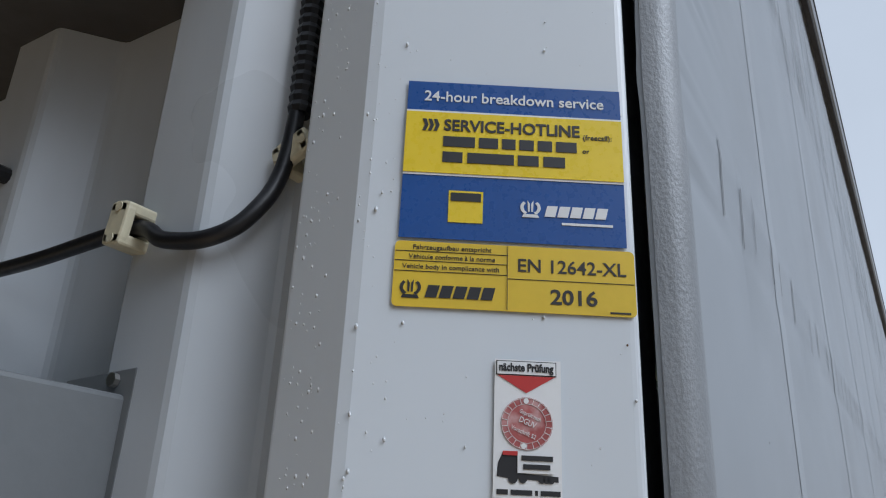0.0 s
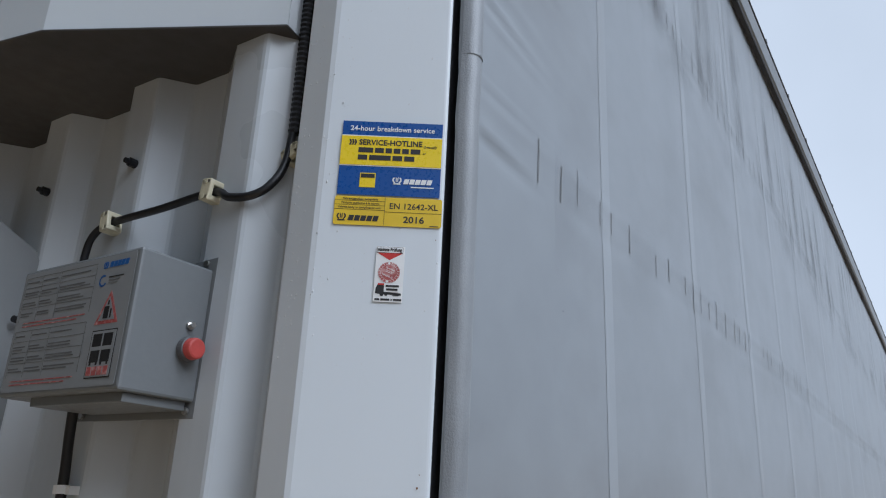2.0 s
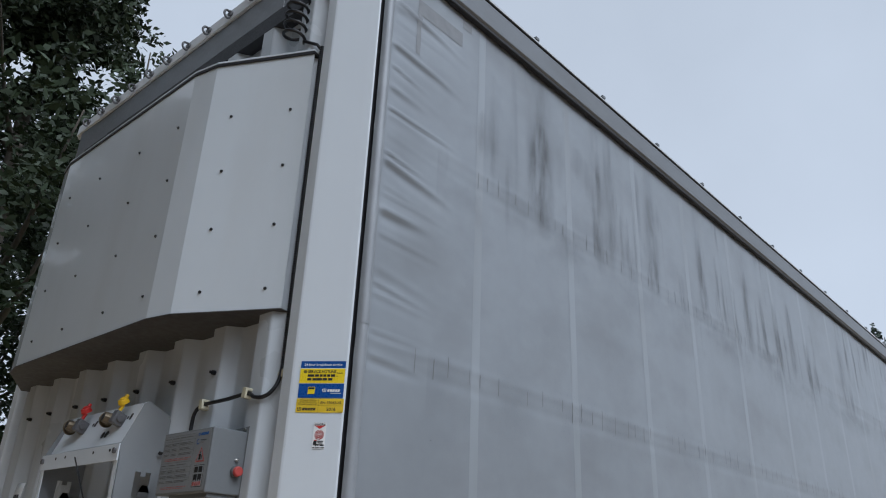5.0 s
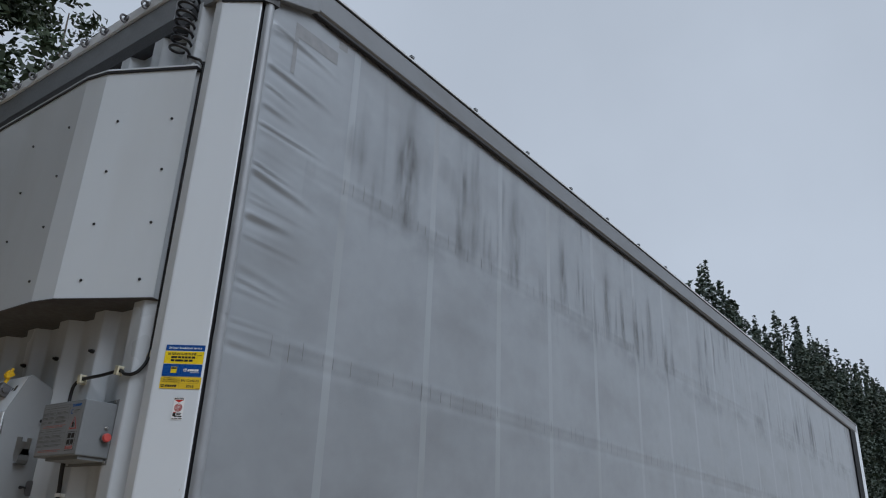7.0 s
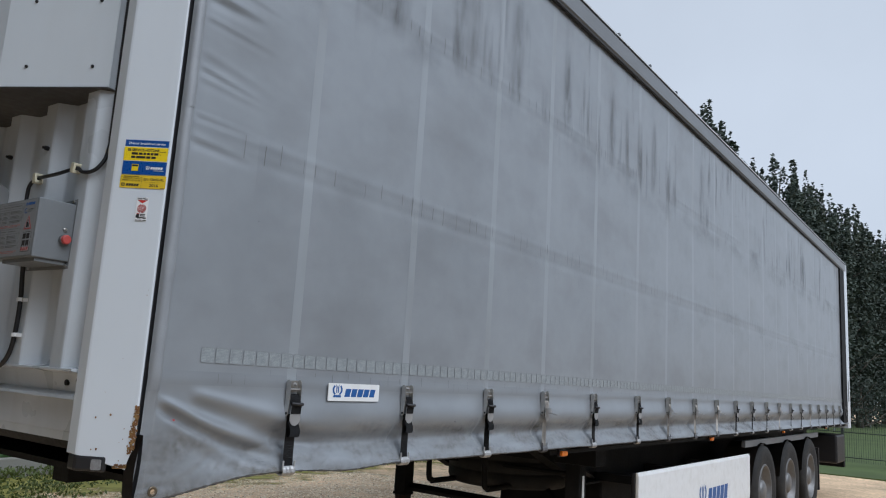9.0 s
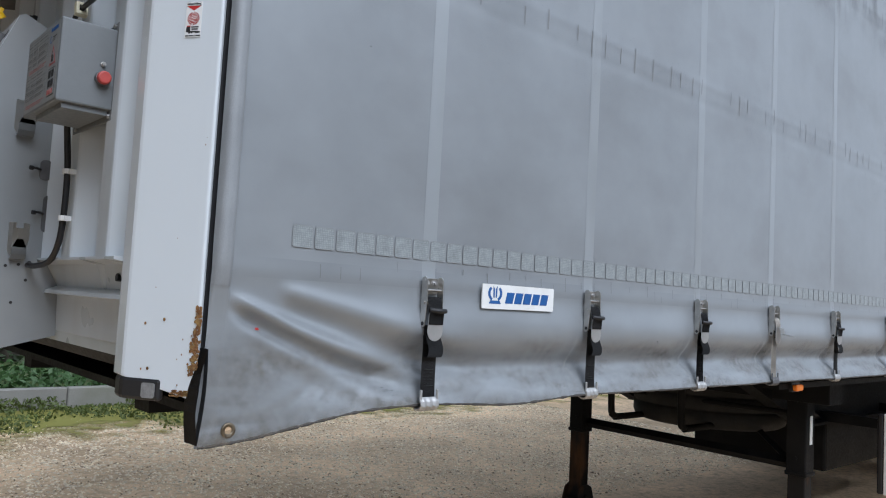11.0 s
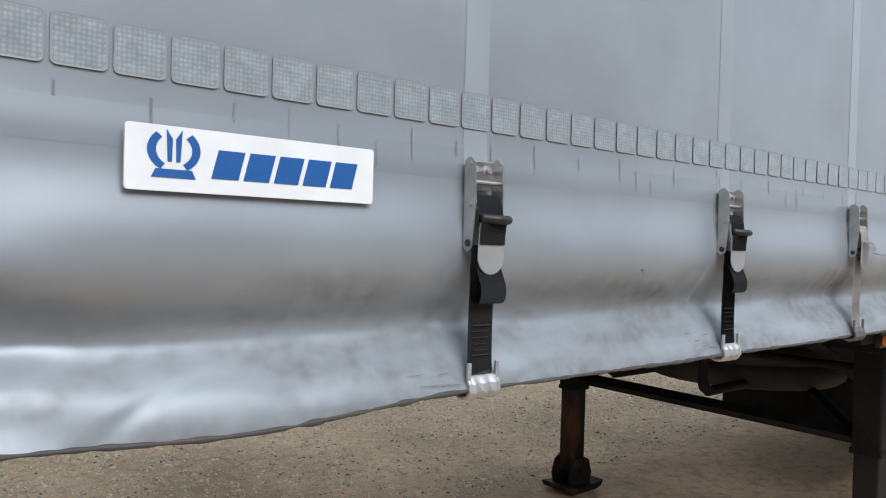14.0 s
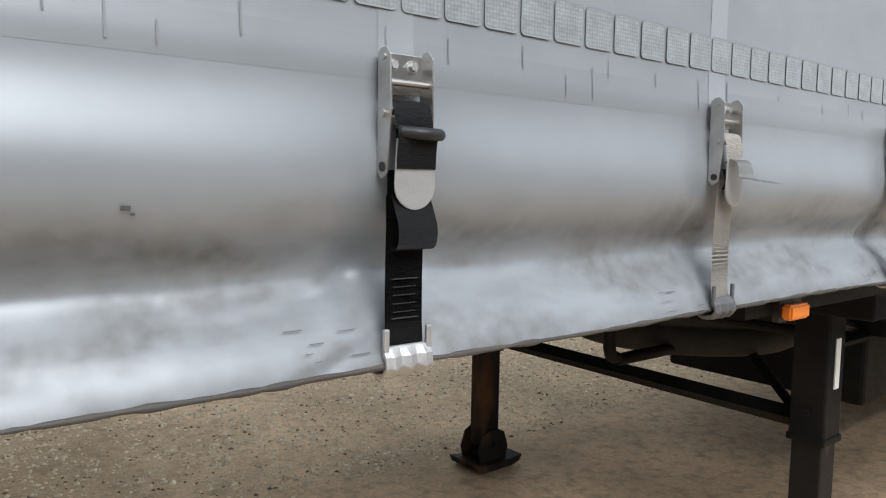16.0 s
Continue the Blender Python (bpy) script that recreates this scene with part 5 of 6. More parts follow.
# zip tie and its long tail
bm = bmesh.new()
tube(bm, smooth_path([(-0.310, 0.893, 1.762), (-0.313, 0.930, 1.800), (-0.316, 0.995, 1.875), (-0.320, 1.065, 1.955)], 6), 0.0025, 6)
tube(bm, smooth_path([(-0.306, 0.893, 1.77), (-0.304, 0.905, 1.69), (-0.30, 0.875, 1.675)], 6), 0.003, 6)
tagged(part("zip_tie", bm, M_PLASTIC), "black zip tie with a long tail on the cross bar", "zip tie")
# paper tag on the far side
bm = bmesh.new()
for i in range(6):
    t0, t1 = i / 6, (i + 1) / 6
    f = lambda t: -0.14 - 0.012 * math.sin(3 * t)
    bm.faces.new([bm.verts.new(c) for c in ((f(t0), 1.93, 1.72 + 0.21 * t0), (f(t0), 2.01, 1.72 + 0.21 * t0), (f(t1), 2.01, 1.72 + 0.21 * t1), (f(t1), 1.93, 1.72 + 0.21 * t1))])
bmesh.ops.remove_doubles(bm, verts=bm.verts, dist=0.0005)
bmesh.ops.solidify(bm, geom=bm.faces[:], thickness=0.001)
tag = part("paper_tag", bm, M_WHITE, None, smooth=True)
tagged(tag, "white plastic tag with handwritten figures hung on the front wall", "tag")
bm = bmesh.new()
for z in (1.86, 1.78):
    for i in range(4):
        box(bm, -0.1545, -0.1535, 1.945 + 0.014 * i, 1.954 + 0.014 * i, z, z + 0.022)
part("writing_bar", bm, M_INK, tag)


# ---- control box for the roof ----
cbox = tagged(new("control_box"), "grey enamelled control box with a red push button", "control box")
BX0, BX1, BY0, BY1, BZ0, BZ1 = -0.250, -0.132, 0.322, 0.598, 1.818, 2.003
bm = bmesh.new()
box(bm, BX0, BX1, BY0, BY1, BZ0, BZ1)
housing = part("housing", bm, M_GREYBOX, cbox, "folded grey steel housing", bevel=0.004)
bm = bmesh.new()
prism(bm, [(BY0 - 0.008, BZ1 + 0.018), (BY0 + 0.07, BZ1 + 0.014), (BY0 + 0.07, BZ1 - 0.01), (BY1, BZ1 - 0.01), (BY1, BZ0 - 0.02), (BY0 - 0.004, BZ0 - 0.022)], -0.1355, -0.132, "x")
back = part("back_plate", bm, M_GREYBOX, cbox, bevel=0.001)
for y, z in ((BY0 + 0.012, BZ1 + 0.010), (BY0 + 0.01, BZ0 - 0.012), (BY1 - 0.03, BZ0 - 0.012)):
    bm = bmesh.new()
    cyl(bm, (-0.136, y, z), (-0.140, y, z), 0.005, n=8)
    part("screw", bm, M_STEEL, cbox)
bm = bmesh.new()
box(bm, -0.235, -0.14, BY0 + 0.01, BY1 - 0.06, BZ0 - 0.012, BZ0)
part("bottom_flange", bm, M_GREYBOX, cbox, bevel=0.001)
bm = bmesh.new()
cyl(bm, (-0.160, BY0, 1.884), (-0.160, BY0 - 0.012, 1.884), 0.0165, n=24)
bt = part("button_collar", bm, M_GLOVE, cbox, bevel=0.002)
bm = bmesh.new()
cyl(bm, (-0.160, BY0 - 0.010, 1.884), (-0.160, BY0 - 0.024, 1.884), 0.0150, 0.0140, n=24)
part("push_button", bm, M_BUTTON, cbox, "faded red rubber push button", bevel=0.003)
bm = bmesh.new()
cyl(bm, (-0.160, BY0, 1.917), (-0.160, BY0 - 0.004, 1.917), 0.0058, n=16)
cyl(bm, (-0.160, BY0 - 0.004, 1.917), (-0.160, BY0 - 0.009, 1.917), 0.0042, n=6)
part("lock_screw", bm, M_STEEL, cbox)
LAB = Matrix(((0, 0, -1, BX0 - 0.0003), (-1, 0, 0, BY1), (0, 1, 0, BZ0), (0, 0, 0, 1)))
M_LABEL = material("grey_label", (0.25, 0.265, 0.275), 0.4, vary=0.05, scale=15, fine=150, bump=0, dirt=(0.2, 0.2, 0.2), dirt_amount=0.3, dirt_scale=20)
lab = film("instruction_label", 0.006, 0.268, 0.006, 0.180, M_LABEL, cbox, 0.0, 0.004, label="worn grey instruction label with tables", base=LAB)
lr = random.Random(5)
bm = bmesh.new()
bars = bmesh.new()
for top, cells in ((0.172, 4), (0.092, 4)):
    for i in range(cells):
        z = top - 0.0155 * i
        for x0, x1 in ((0.014, 0.052), (0.056, 0.098), (0.102, 0.180)):
            for k in range(1 if i == 0 else 2):
                q = x0 + (x1 - x0) * lr.uniform(0.6, 0.95)
                prism(bars, [(x0, z - 0.008 - 0.004 * k), (q, z - 0.008 - 0.004 * k), (q, z - 0.0062 - 0.004 * k), (x0, z - 0.0062 - 0.004 * k)], 0, 0.0002, m=LAB @ Matrix.Translation((0, 0, 0.0007)))
        prism(bm, [(0.012, z), (0.184, z), (0.184, z + 0.0006), (0.012, z + 0.0006)], 0, 0.0002, m=LAB @ Matrix.Translation((0, 0, 0.0006)))
    for x in (0.012, 0.054, 0.100, 0.184):
        prism(bm, [(x, top - 0.066), (x + 0.0006, top - 0.066), (x + 0.0006, top), (x, top)], 0, 0.0002, m=LAB @ Matrix.Translation((0, 0, 0.0009)))
part("table_rule", bm, M_FADED, lab)
part("print_bar", bars, M_FADED, lab)
for z in (0.103, 0.020):
    film("warning_bar", 0.026, 0.176, z, z + 0.0014, M_REDWORN, lab, 0.0006, base=LAB)
    film("warning_bar", 0.026, 0.158, z - 0.0048, z - 0.0034, M_REDWORN, lab, 0.0006, base=LAB)
bm = bmesh.new()
tri = [(0.202, 0.086), (0.252, 0.086), (0.227, 0.131)]
prism(bm, tri, 0, 0.0002, m=LAB @ Matrix.Translation((0, 0, 0.0006)))
part("warning_triangle", bm, M_REDWORN, lab)
bm = bmesh.new()
prism(bm, [(0.2095, 0.0905), (0.2445, 0.0905), (0.227, 0.1225)], 0, 0.0002, m=LAB @ Matrix.Translation((0, 0, 0.0010)))
part("triangle_fill", bm, M_LABEL, lab)
bm = bmesh.new()
for q in ((0.2195, 0.230, 0.093, 0.109), (0.233, 0.236, 0.093, 0.105), (0.2255, 0.2285, 0.111, 0.117)):
    prism(bm, [(q[0], q[2]), (q[1], q[2]), (q[1], q[3]), (q[0], q[3])], 0, 0.0002, m=LAB @ Matrix.Translation((0, 0, 0.0014)))
tagged(part("pictogram", bm, M_INK, lab), kind="stuff")
film("panel_frame", 0.203, 0.256, 0.016, 0.078, M_INK, lab, 0.0006, base=LAB)
film("panel_fill", 0.2045, 0.2545, 0.0175, 0.0765, M_LABEL, lab, 0.0010, base=LAB)
bm = bmesh.new()
for x in (0.208, 0.2305):
    for z0, z1 in ((0.036, 0.050), (0.058, 0.073), (0.050, 0.0515), (0.0565, 0.058)):
        prism(bm, [(x, z0), (x + 0.019, z0), (x + 0.019, z1), (x, z1)], 0, 0.0002, m=LAB @ Matrix.Translation((0, 0, 0.0014)))
    for w0 in (0.001, 0.014):
        prism(bm, [(x + w0, 0.0325), (x + w0 + 0.004, 0.0325), (x + w0 + 0.004, 0.036), (x + w0, 0.036)], 0, 0.0002, m=LAB @ Matrix.Translation((0, 0, 0.0014)))
tagged(part("pictogram", bm, M_INK, lab), kind="stuff")
name_bars("name_block", LAB @ Matrix.Translation((0.2065, 0.0195, 0.0014)), 0.046, 0.011, 4, M_REDWORN, lab, slant=0.0, fill=0.8)
emblem("emblem", LAB @ Matrix.Translation((0.204, 0.164, 0.0006)), 0.011, M_LOGO, lab)
name_bars("name_block", LAB @ Matrix.Translation((0.212, 0.1635, 0.0006)), 0.041, 0.008, 5, M_LOGO, lab)
bm = bmesh.new()
for k in range(8):
    a0, a1 = radians(60 + 34 * k), radians(60 + 34 * (k + 1))
    prism(bm, [(0.0085 * math.cos(a0), 0.0085 * math.sin(a0)), (0.0085 * math.cos(a1), 0.0085 * math.sin(a1)), (0.006 * math.cos(a1), 0.006 * math.sin(a1)), (0.006 * math.cos(a0), 0.006 * math.sin(a0))], 0, 0.0002, m=LAB @ Matrix.Translation((0.203, 0.146, 0.0006)))
part("ring_mark", bm, M_LOGO, lab)
for i in range(3):
    film("print_bar", 0.216, 0.247 - 0.006 * i, 0.149 - 0.004 * i, 0.1505 - 0.004 * i, M_GREYBOX if i else M_INK, lab, 0.0006, base=LAB)


# ---- cables ----
bm = bmesh.new()
CABLE = [(-0.150, 0.625, 1.985), (-0.150, 0.628, 2.055), (-0.152, 0.612, 2.095), (-0.147, 0.572, 2.113), (-0.146, 0.45, 2.116), (-0.144, 0.338, 2.122), (-0.144, 0.300, 2.107), (-0.138, 0.262, 2.104), (-0.124, 0.240, 2.122), (-0.108, 0.231, 2.165), (-0.100, 0.229, 2.26)]
tube(bm, smooth_path(CABLE, 8), 0.0062, 12)
pc = tagged(part("power_cable", bm, M_PLASTIC, smooth=True), "black power cable clipped across the front wall", "cable")
bm = bmesh.new()
path = smooth_path([(-0.101, 0.229, 2.21), (-0.104, 0.229, 2.6), (-0.106, 0.229, 3.0), (-0.106, 0.230, 3.42)], 90)
tube(bm, path, 0.010, 10, [0.0092 + 0.0007 * (1 if i % 2 else -1) for i in range(len(path))])
part("conduit", bm, M_PLASTIC, pc, "black ribbed conduit beside the corner post")
bm = bmesh.new()
LOW = [(-0.165, 0.548, 1.83), (-0.158, 0.556, 1.78), (-0.150, 0.560, 1.70), (-0.148, 0.566, 1.60), (-0.150, 0.582, 1.525), (-0.155, 0.63, 1.480), (-0.165, 0.71, 1.468), (-0.165, 0.79, 1.470)]
tube(bm, smooth_path(LOW, 8), 0.0075, 12)
lc = tagged(part("lower_cable", bm, M_PLASTIC, smooth=True), "black cable hanging below the control box", "cable")
for z in (1.70, 1.585):
    bm = bmesh.new()
    cyl(bm, (-0.150, 0.562, z - 0.006), (-0.150, 0.563, z + 0.006), 0.011, n=14)
    part("collar", bm, M_WHITE, lc)
for z, y in ((1.70, 0.562), (1.585, 0.568)):
    bm = bmesh.new()
    box(bm, -0.15, -0.11, y - 0.02, y - 0.004, z - 0.006, z + 0.006)
    part("collar_strap", bm, M_WHITE, lc)


def cable_clip(y, z, x, turn):
    """A two-screw cream cable saddle."""
    th = tagged(new("cable_clip"), "cream plastic cable clip screwed to the wall", "cable clip", "clips along the cable")
    th.matrix_basis = Matrix.Translation((x, y, z)) @ pose(0, 0, 0, turn, 0, 0) @ Matrix.Diagonal((1, 0.82, 0.82, 1))
    b2 = bmesh.new()
    prism(b2, [(p[0] - 0.013, p[1] - 0.021) for p in round_rect(0.026, 0.042, 0.008)], -0.021, -0.029, "x")
    prism(b2, [(p[0] - 0.013, p[1] - 0.021) for p in round_rect(0.026, 0.042, 0.008)], 0.0, -0.006, "x")
    for s in (-1, 1):
        box(b2, -0.029, 0.02, -0.0125, 0.0125, s * 0.0145 - 0.0055, s * 0.0145 + 0.0055)
    part("saddle", b2, M_CREAM, th, bevel=0.0025)
    for s in (-1, 1):
        b2 = bmesh.new()
        cyl(b2, (-0.0285, 0, s * 0.0145), (-0.0300, 0, s * 0.0145), 0.0045, n=12)
        part("screw", b2, M_CREAM, th)
    return th


cable_clip(0.338, 2.122, -0.130, 8)
cable_clip(0.575, 2.112, -0.133, -10)
cable_clip(0.227, 2.178, -0.080, 66)
# coiled hose at the top
bm = bmesh.new()
coil = [(-0.165, 0.335, 4.02), (-0.165, 0.335, 3.86)]
coil += [(-0.165 + 0.042 * math.cos(t), 0.335 + 0.042 * math.sin(t), 3.80 - 0.045 * t / 6.283 - 0.02) for t in [i * 0.35 for i in range(126)]]
coil += [(-0.15, 0.29, 3.45), (-0.12, 0.245, 3.43), (-0.099, 0.230, 3.40)]
tube(bm, [Vector(p) for p in coil], 0.0065, 8)
tagged(part("coiled_hose", bm, M_PLASTIC, smooth=True), "black coiled air hose from roof to conduit", "hose")
# rubber corner buffer with a marker lamp, under the post
bm = bmesh.new()
prism(bm, [(-0.123, 0.190), (-0.128, 0.148), (-0.125, 0.136), (-0.078, 0.064), (-0.066, 0.072), (-0.06, 0.19)], 1.204, 1.249)
buffer = part("corner_buffer", bm, M_BLACK, trailer, "black rubber corner buffer under the post", bevel=0.009)
film("marker_lamp", 0.047, 0.077, 1.210, 1.240, M_LENS, buffer, 0.0015, 0.005, 0.003, "clear front marker lamp")
# loose strap loop that hangs behind the curtain corner
bm = bmesh.new()
for sgn, bulge in ((-1, 0.015), (1, 0.007)):
    prev = None
    for i in range(13):
        t = i / 12
        x = -0.022 + sgn * bulge * math.sin(math.pi * t) * 0.8 - 0.012 * t
        z = 1.315 - 0.185 * t
        row = [bm.verts.new((x, -0.020 - 0.006 * t, z)), bm.verts.new((x + 0.004 * sgn, 0.022, z))]
        if prev:
            bm.faces.new((prev[0], prev[1], row[1], row[0]))
        prev = row
bmesh.ops.solidify(bm, geom=bm.faces[:], thickness=0.0022)
tagged(part("strap_loop", bm, M_WEB, smooth=True), "loose black webbing loop hanging at the curtain corner", "strap")


# ---- curtain tension straps ----
M_STITCH = material("grey_thread", (0.034, 0.034, 0.034), 0.8, vary=0.2, scale=200, fine=500, bump=0)

def strip(bm, pts, w, thick=0.002):
    """A band of webbing, w wide in x, along points in the y-z plane."""
    faces = []
    rows = [[bm.verts.new((-w / 2, p[0], p[1])), bm.verts.new((w / 2, p[0], p[1]))] for p in pts]
    for a2, b2 in zip(rows, rows[1:]):
        faces.append(bm.faces.new((a2[0], a2[1], b2[1], b2[0])))
    bmesh.ops.solidify(bm, geom=faces, thickness=thick)


def curve2(pts, n=6):
    return [(p.y, p.z) for p in smooth_path([(0, a2, b2) for a2, b2 in pts], n)]


def tension_strap(grey_web=False, lever_out=False):
    """One buckle with webbing and hook. Origin on the curtain at the buckle's upper edge, z up, outwards is -y."""
    web = M_WEBGREY if grey_web else M_WEB
    b2 = bmesh.new()
    strip(b2, curve2([(-0.016, -0.115), (-0.016, -0.145), (-0.014, -0.20), (-0.014, -0.26), (-0.016, -0.292)]), 0.046)
    top = part("tension_strap", b2, web, trailer, ("pale grey" if grey_web else "black") + " webbing strap with a steel over-centre buckle and hook", smooth=False)
    # folded bight of webbing under the buckle
    b2 = bmesh.new()
    if grey_web:
        strip(b2, curve2([(-0.020, -0.10), (-0.026, -0.118), (-0.022, -0.13)]), 0.038)
    else:
        strip(b2, curve2([(-0.024, -0.140), (-0.030, -0.152), (-0.038, -0.172), (-0.035, -0.190), (-0.022, -0.192), (-0.016, -0.172), (-0.015, -0.14)]), 0.047, 0.003)
    part("webbing_bight", b2, M_PLASTIC if grey_web else web, top, smooth=True)
    if not grey_web:
        b2 = bmesh.new()
        for i in range(4):
            for k in range(6):
                x = -0.014 + 0.0048 * k
                box(b2, x, x + 0.003, -0.0168, -0.0125, -0.232 - 0.0085 * i, -0.2314 - 0.0085 * i)
        for z in (-0.224, -0.264):
            box(b2, -0.016, 0.016, -0.0172, -0.010, z, z + 0.0008)
        part("stitching", b2, M_STITCH, top)
    # steel buckle frame: back plate, two cheeks, cross bars, rivets
    b2 = bmesh.new()
    box(b2, -0.026, 0.026, -0.005, -0.002, -0.040, 0.0)
    for sgn in (-1, 1):
        poly = [(-0.003, -0.002), (-0.003, -0.118), (-0.010, -0.124), (-0.020, -0.118), (-0.026, -0.060), (-0.024, -0.004), (-0.016, 0.004), (-0.008, 0.003)]
        vs = prism(b2, poly, sgn * 0.0255 - 0.0013, sgn * 0.0255 + 0.0013, "x")
    frame_part = part("buckle", b2, M_STEEL, top, "stainless steel buckle frame", bevel=0.0008)
    b2 = bmesh.new()
    cyl(b2, (-0.027, -0.016, -0.030), (0.027, -0.016, -0.030), 0.0035, n=10)
    part("pin", b2, M_STEEL, frame_part)
    b2 = bmesh.new()
    cyl(b2, (-0.030, -0.015, -0.060), (0.030, -0.015, -0.060), 0.0045, n=12)
    part("pin", b2, M_STEEL, frame_part)
    for sgn in (-1, 1):
        for z, rr in ((-0.112, 0.005), (-0.006, 0.004)):
            b2 = bmesh.new()
            cyl(b2, (sgn * 0.0268, -0.013, z), (sgn * 0.0279, -0.013, z), rr, n=10)
            part("rivet", b2, M_INK if z < -0.1 else M_STEEL, frame_part)
    for x in (-0.012, 0.012):
        b2 = bmesh.new()
        cyl(b2, (x, -0.005, -0.012), (x, -0.0065, -0.012), 0.0065, n=14)
        cyl(b2, (x, -0.0065, -0.012), (x, -0.012, -0.012), 0.0045, n=6)
        part("nut", b2, M_ALU, frame_part)
    # webbing wound on the lever, then the lever and its tongue
    b2 = bmesh.new()
    strip(b2, curve2([(-0.012, -0.046), (-0.022, -0.050), (-0.028, -0.066), (-0.030, -0.090)]), 0.046, 0.003)
    if not grey_web:
        strip(b2, curve2([(-0.030, -0.074), (-0.036, -0.080), (-0.034, -0.098), (-0.033, -0.114)]), 0.047, 0.004)
    part("wound_webbing", b2, web, top, smooth=False)
    b2 = bmesh.new()
    if lever_out:
        strip(b2, curve2([(-0.022, -0.092), (-0.036, -0.086), (-0.046, -0.094), (-0.050, -0.112), (-0.070, -0.116), (-0.092, -0.120)]), 0.040, 0.003)
    else:
        pts2 = smooth_path([(-0.020, -0.030, -0.078), (0.0, -0.044, -0.080), (0.018, -0.042, -0.080), (0.026, -0.036, -0.080)], 5)
        tube(b2, pts2, 0.006, 10)
    part("lever", b2, M_STEEL if lever_out else M_BLACK, top, "bent steel lever" if lever_out else "black lever end", smooth=not lever_out)
    b2 = bmesh.new()
    prism(b2, [(-0.022, -0.085), (0.022, -0.085), (0.0245, -0.130)] + [(0.0245 * math.cos(radians(a2)), -0.130 - 0.024 * math.sin(radians(a2))) for a2 in range(15, 180, 15)] + [(-0.0245, -0.130)], -0.0315, -0.0295, "y")
    part("tongue", b2, M_ALU, top, "satin metal tongue plate", bevel=0.0006)
    # hook plate over the hem
    b2 = bmesh.new()
    prof = [(-0.031, -0.290), (-0.035, -0.290), (-0.041, -0.300), (-0.043, -0.312), (-0.036, -0.321), (-0.02, -0.324), (-0.008, -0.318), (-0.010, -0.314), (-0.022, -0.319), (-0.034, -0.316), (-0.0385, -0.309), (-0.036, -0.300)]
    n = 18
    ring = []
    for i in range(n + 1):
        x = -0.029 + 0.058 * i / n
        wob = 0.0016 * (1 if 0.15 < i / n < 0.85 else 0.2) * math.cos(i / n * 6 * math.pi + math.pi)
        ring.append([b2.verts.new((x, p[0] + 0.014 - wob * (p[1] < -0.295), p[1] - wob * (p[1] < -0.31))) for p in prof])
    for a2, c2 in zip(ring, ring[1:]):
        for k in range(len(prof)):
            j = (k + 1) % len(prof)
            b2.faces.new((a2[k], a2[j], c2[j], c2[k]))
    b2.faces.new(ring[0])
    b2.faces.new(ring[-1])
    for sgn in (-1, 1):
        vs = box(b2, sgn * 0.026 - 0.0032, sgn * 0.026 + 0.0032, -0.038 + 0.014, -0.033 + 0.014, -0.302, -0.272)
    part("hook", b2, M_GLOVE if grey_web else M_ALU, top, "worn metal hook under the hem", bevel=0.0015)
    return top


first_black = tension_strap()
first_grey = tension_strap(True, True)
GREY = {3, 6, 7, 8, 12, 15}
for i, s in enumerate(STRAPS):
    src = first_grey if i in GREY else first_black
    m = pose(s, curtain_y(s, 1.44) - 0.004, 1.489 - 0.0012 * max(0, i - 3), 0, 0, (0, 1.2, -1.0, 0.8, -0.6)[i % 5])
    if i == 0:
        first_black.matrix_basis = m
    elif i == 3:
        first_grey.matrix_basis = m
    else:
        copy_thing(src, m)


# ---- chassis ----
for y0 in (0.62, 1.80):
    bm = bmesh.new()
    H = [(y0 - 0.07, 1.163), (y0 + 0.07, 1.163), (y0 + 0.07, 1.128), (y0 + 0.008, 1.128), (y0 + 0.008, 0.80), (y0 + 0.07, 0.80), (y0 + 0.07, 0.785), (y0 - 0.07, 0.785), (y0 - 0.07, 0.80), (y0 - 0.008, 0.80), (y0 - 0.008, 1.128), (y0 - 0.07, 1.128)]
    prism(bm, H, 4.2, 13.3, "x")
    part("chassis_beam", bm, M_CHASSIS, trailer, "black steel chassis beam")
    bm = bmesh.new()
    prism(bm, [(0.1, 1.163), (0.1, 1.10), (3.4, 1.09), (4.2, 0.785), (4.2, 1.163)], y0 - 0.05, y0 + 0.05, "y")
    part("chassis_neck", bm, M_CHASSIS, trailer, "black gooseneck of the chassis")
bm = bmesh.new()
for i in range(24):
    x = 2.7 + 0.45 * i
    box(bm, x, x + 0.05, 0.30, 2.46, 1.12, 1.164)
tagged(part("cross_member", bm, M_CHASSIS, trailer), kind="stuff")
bm = bmesh.new()
box(bm, 0.25, 2.0, 0.65, 2.0, 1.12, 1.14)
part("king_pin_plate", bm, M_CHASSIS, trailer)
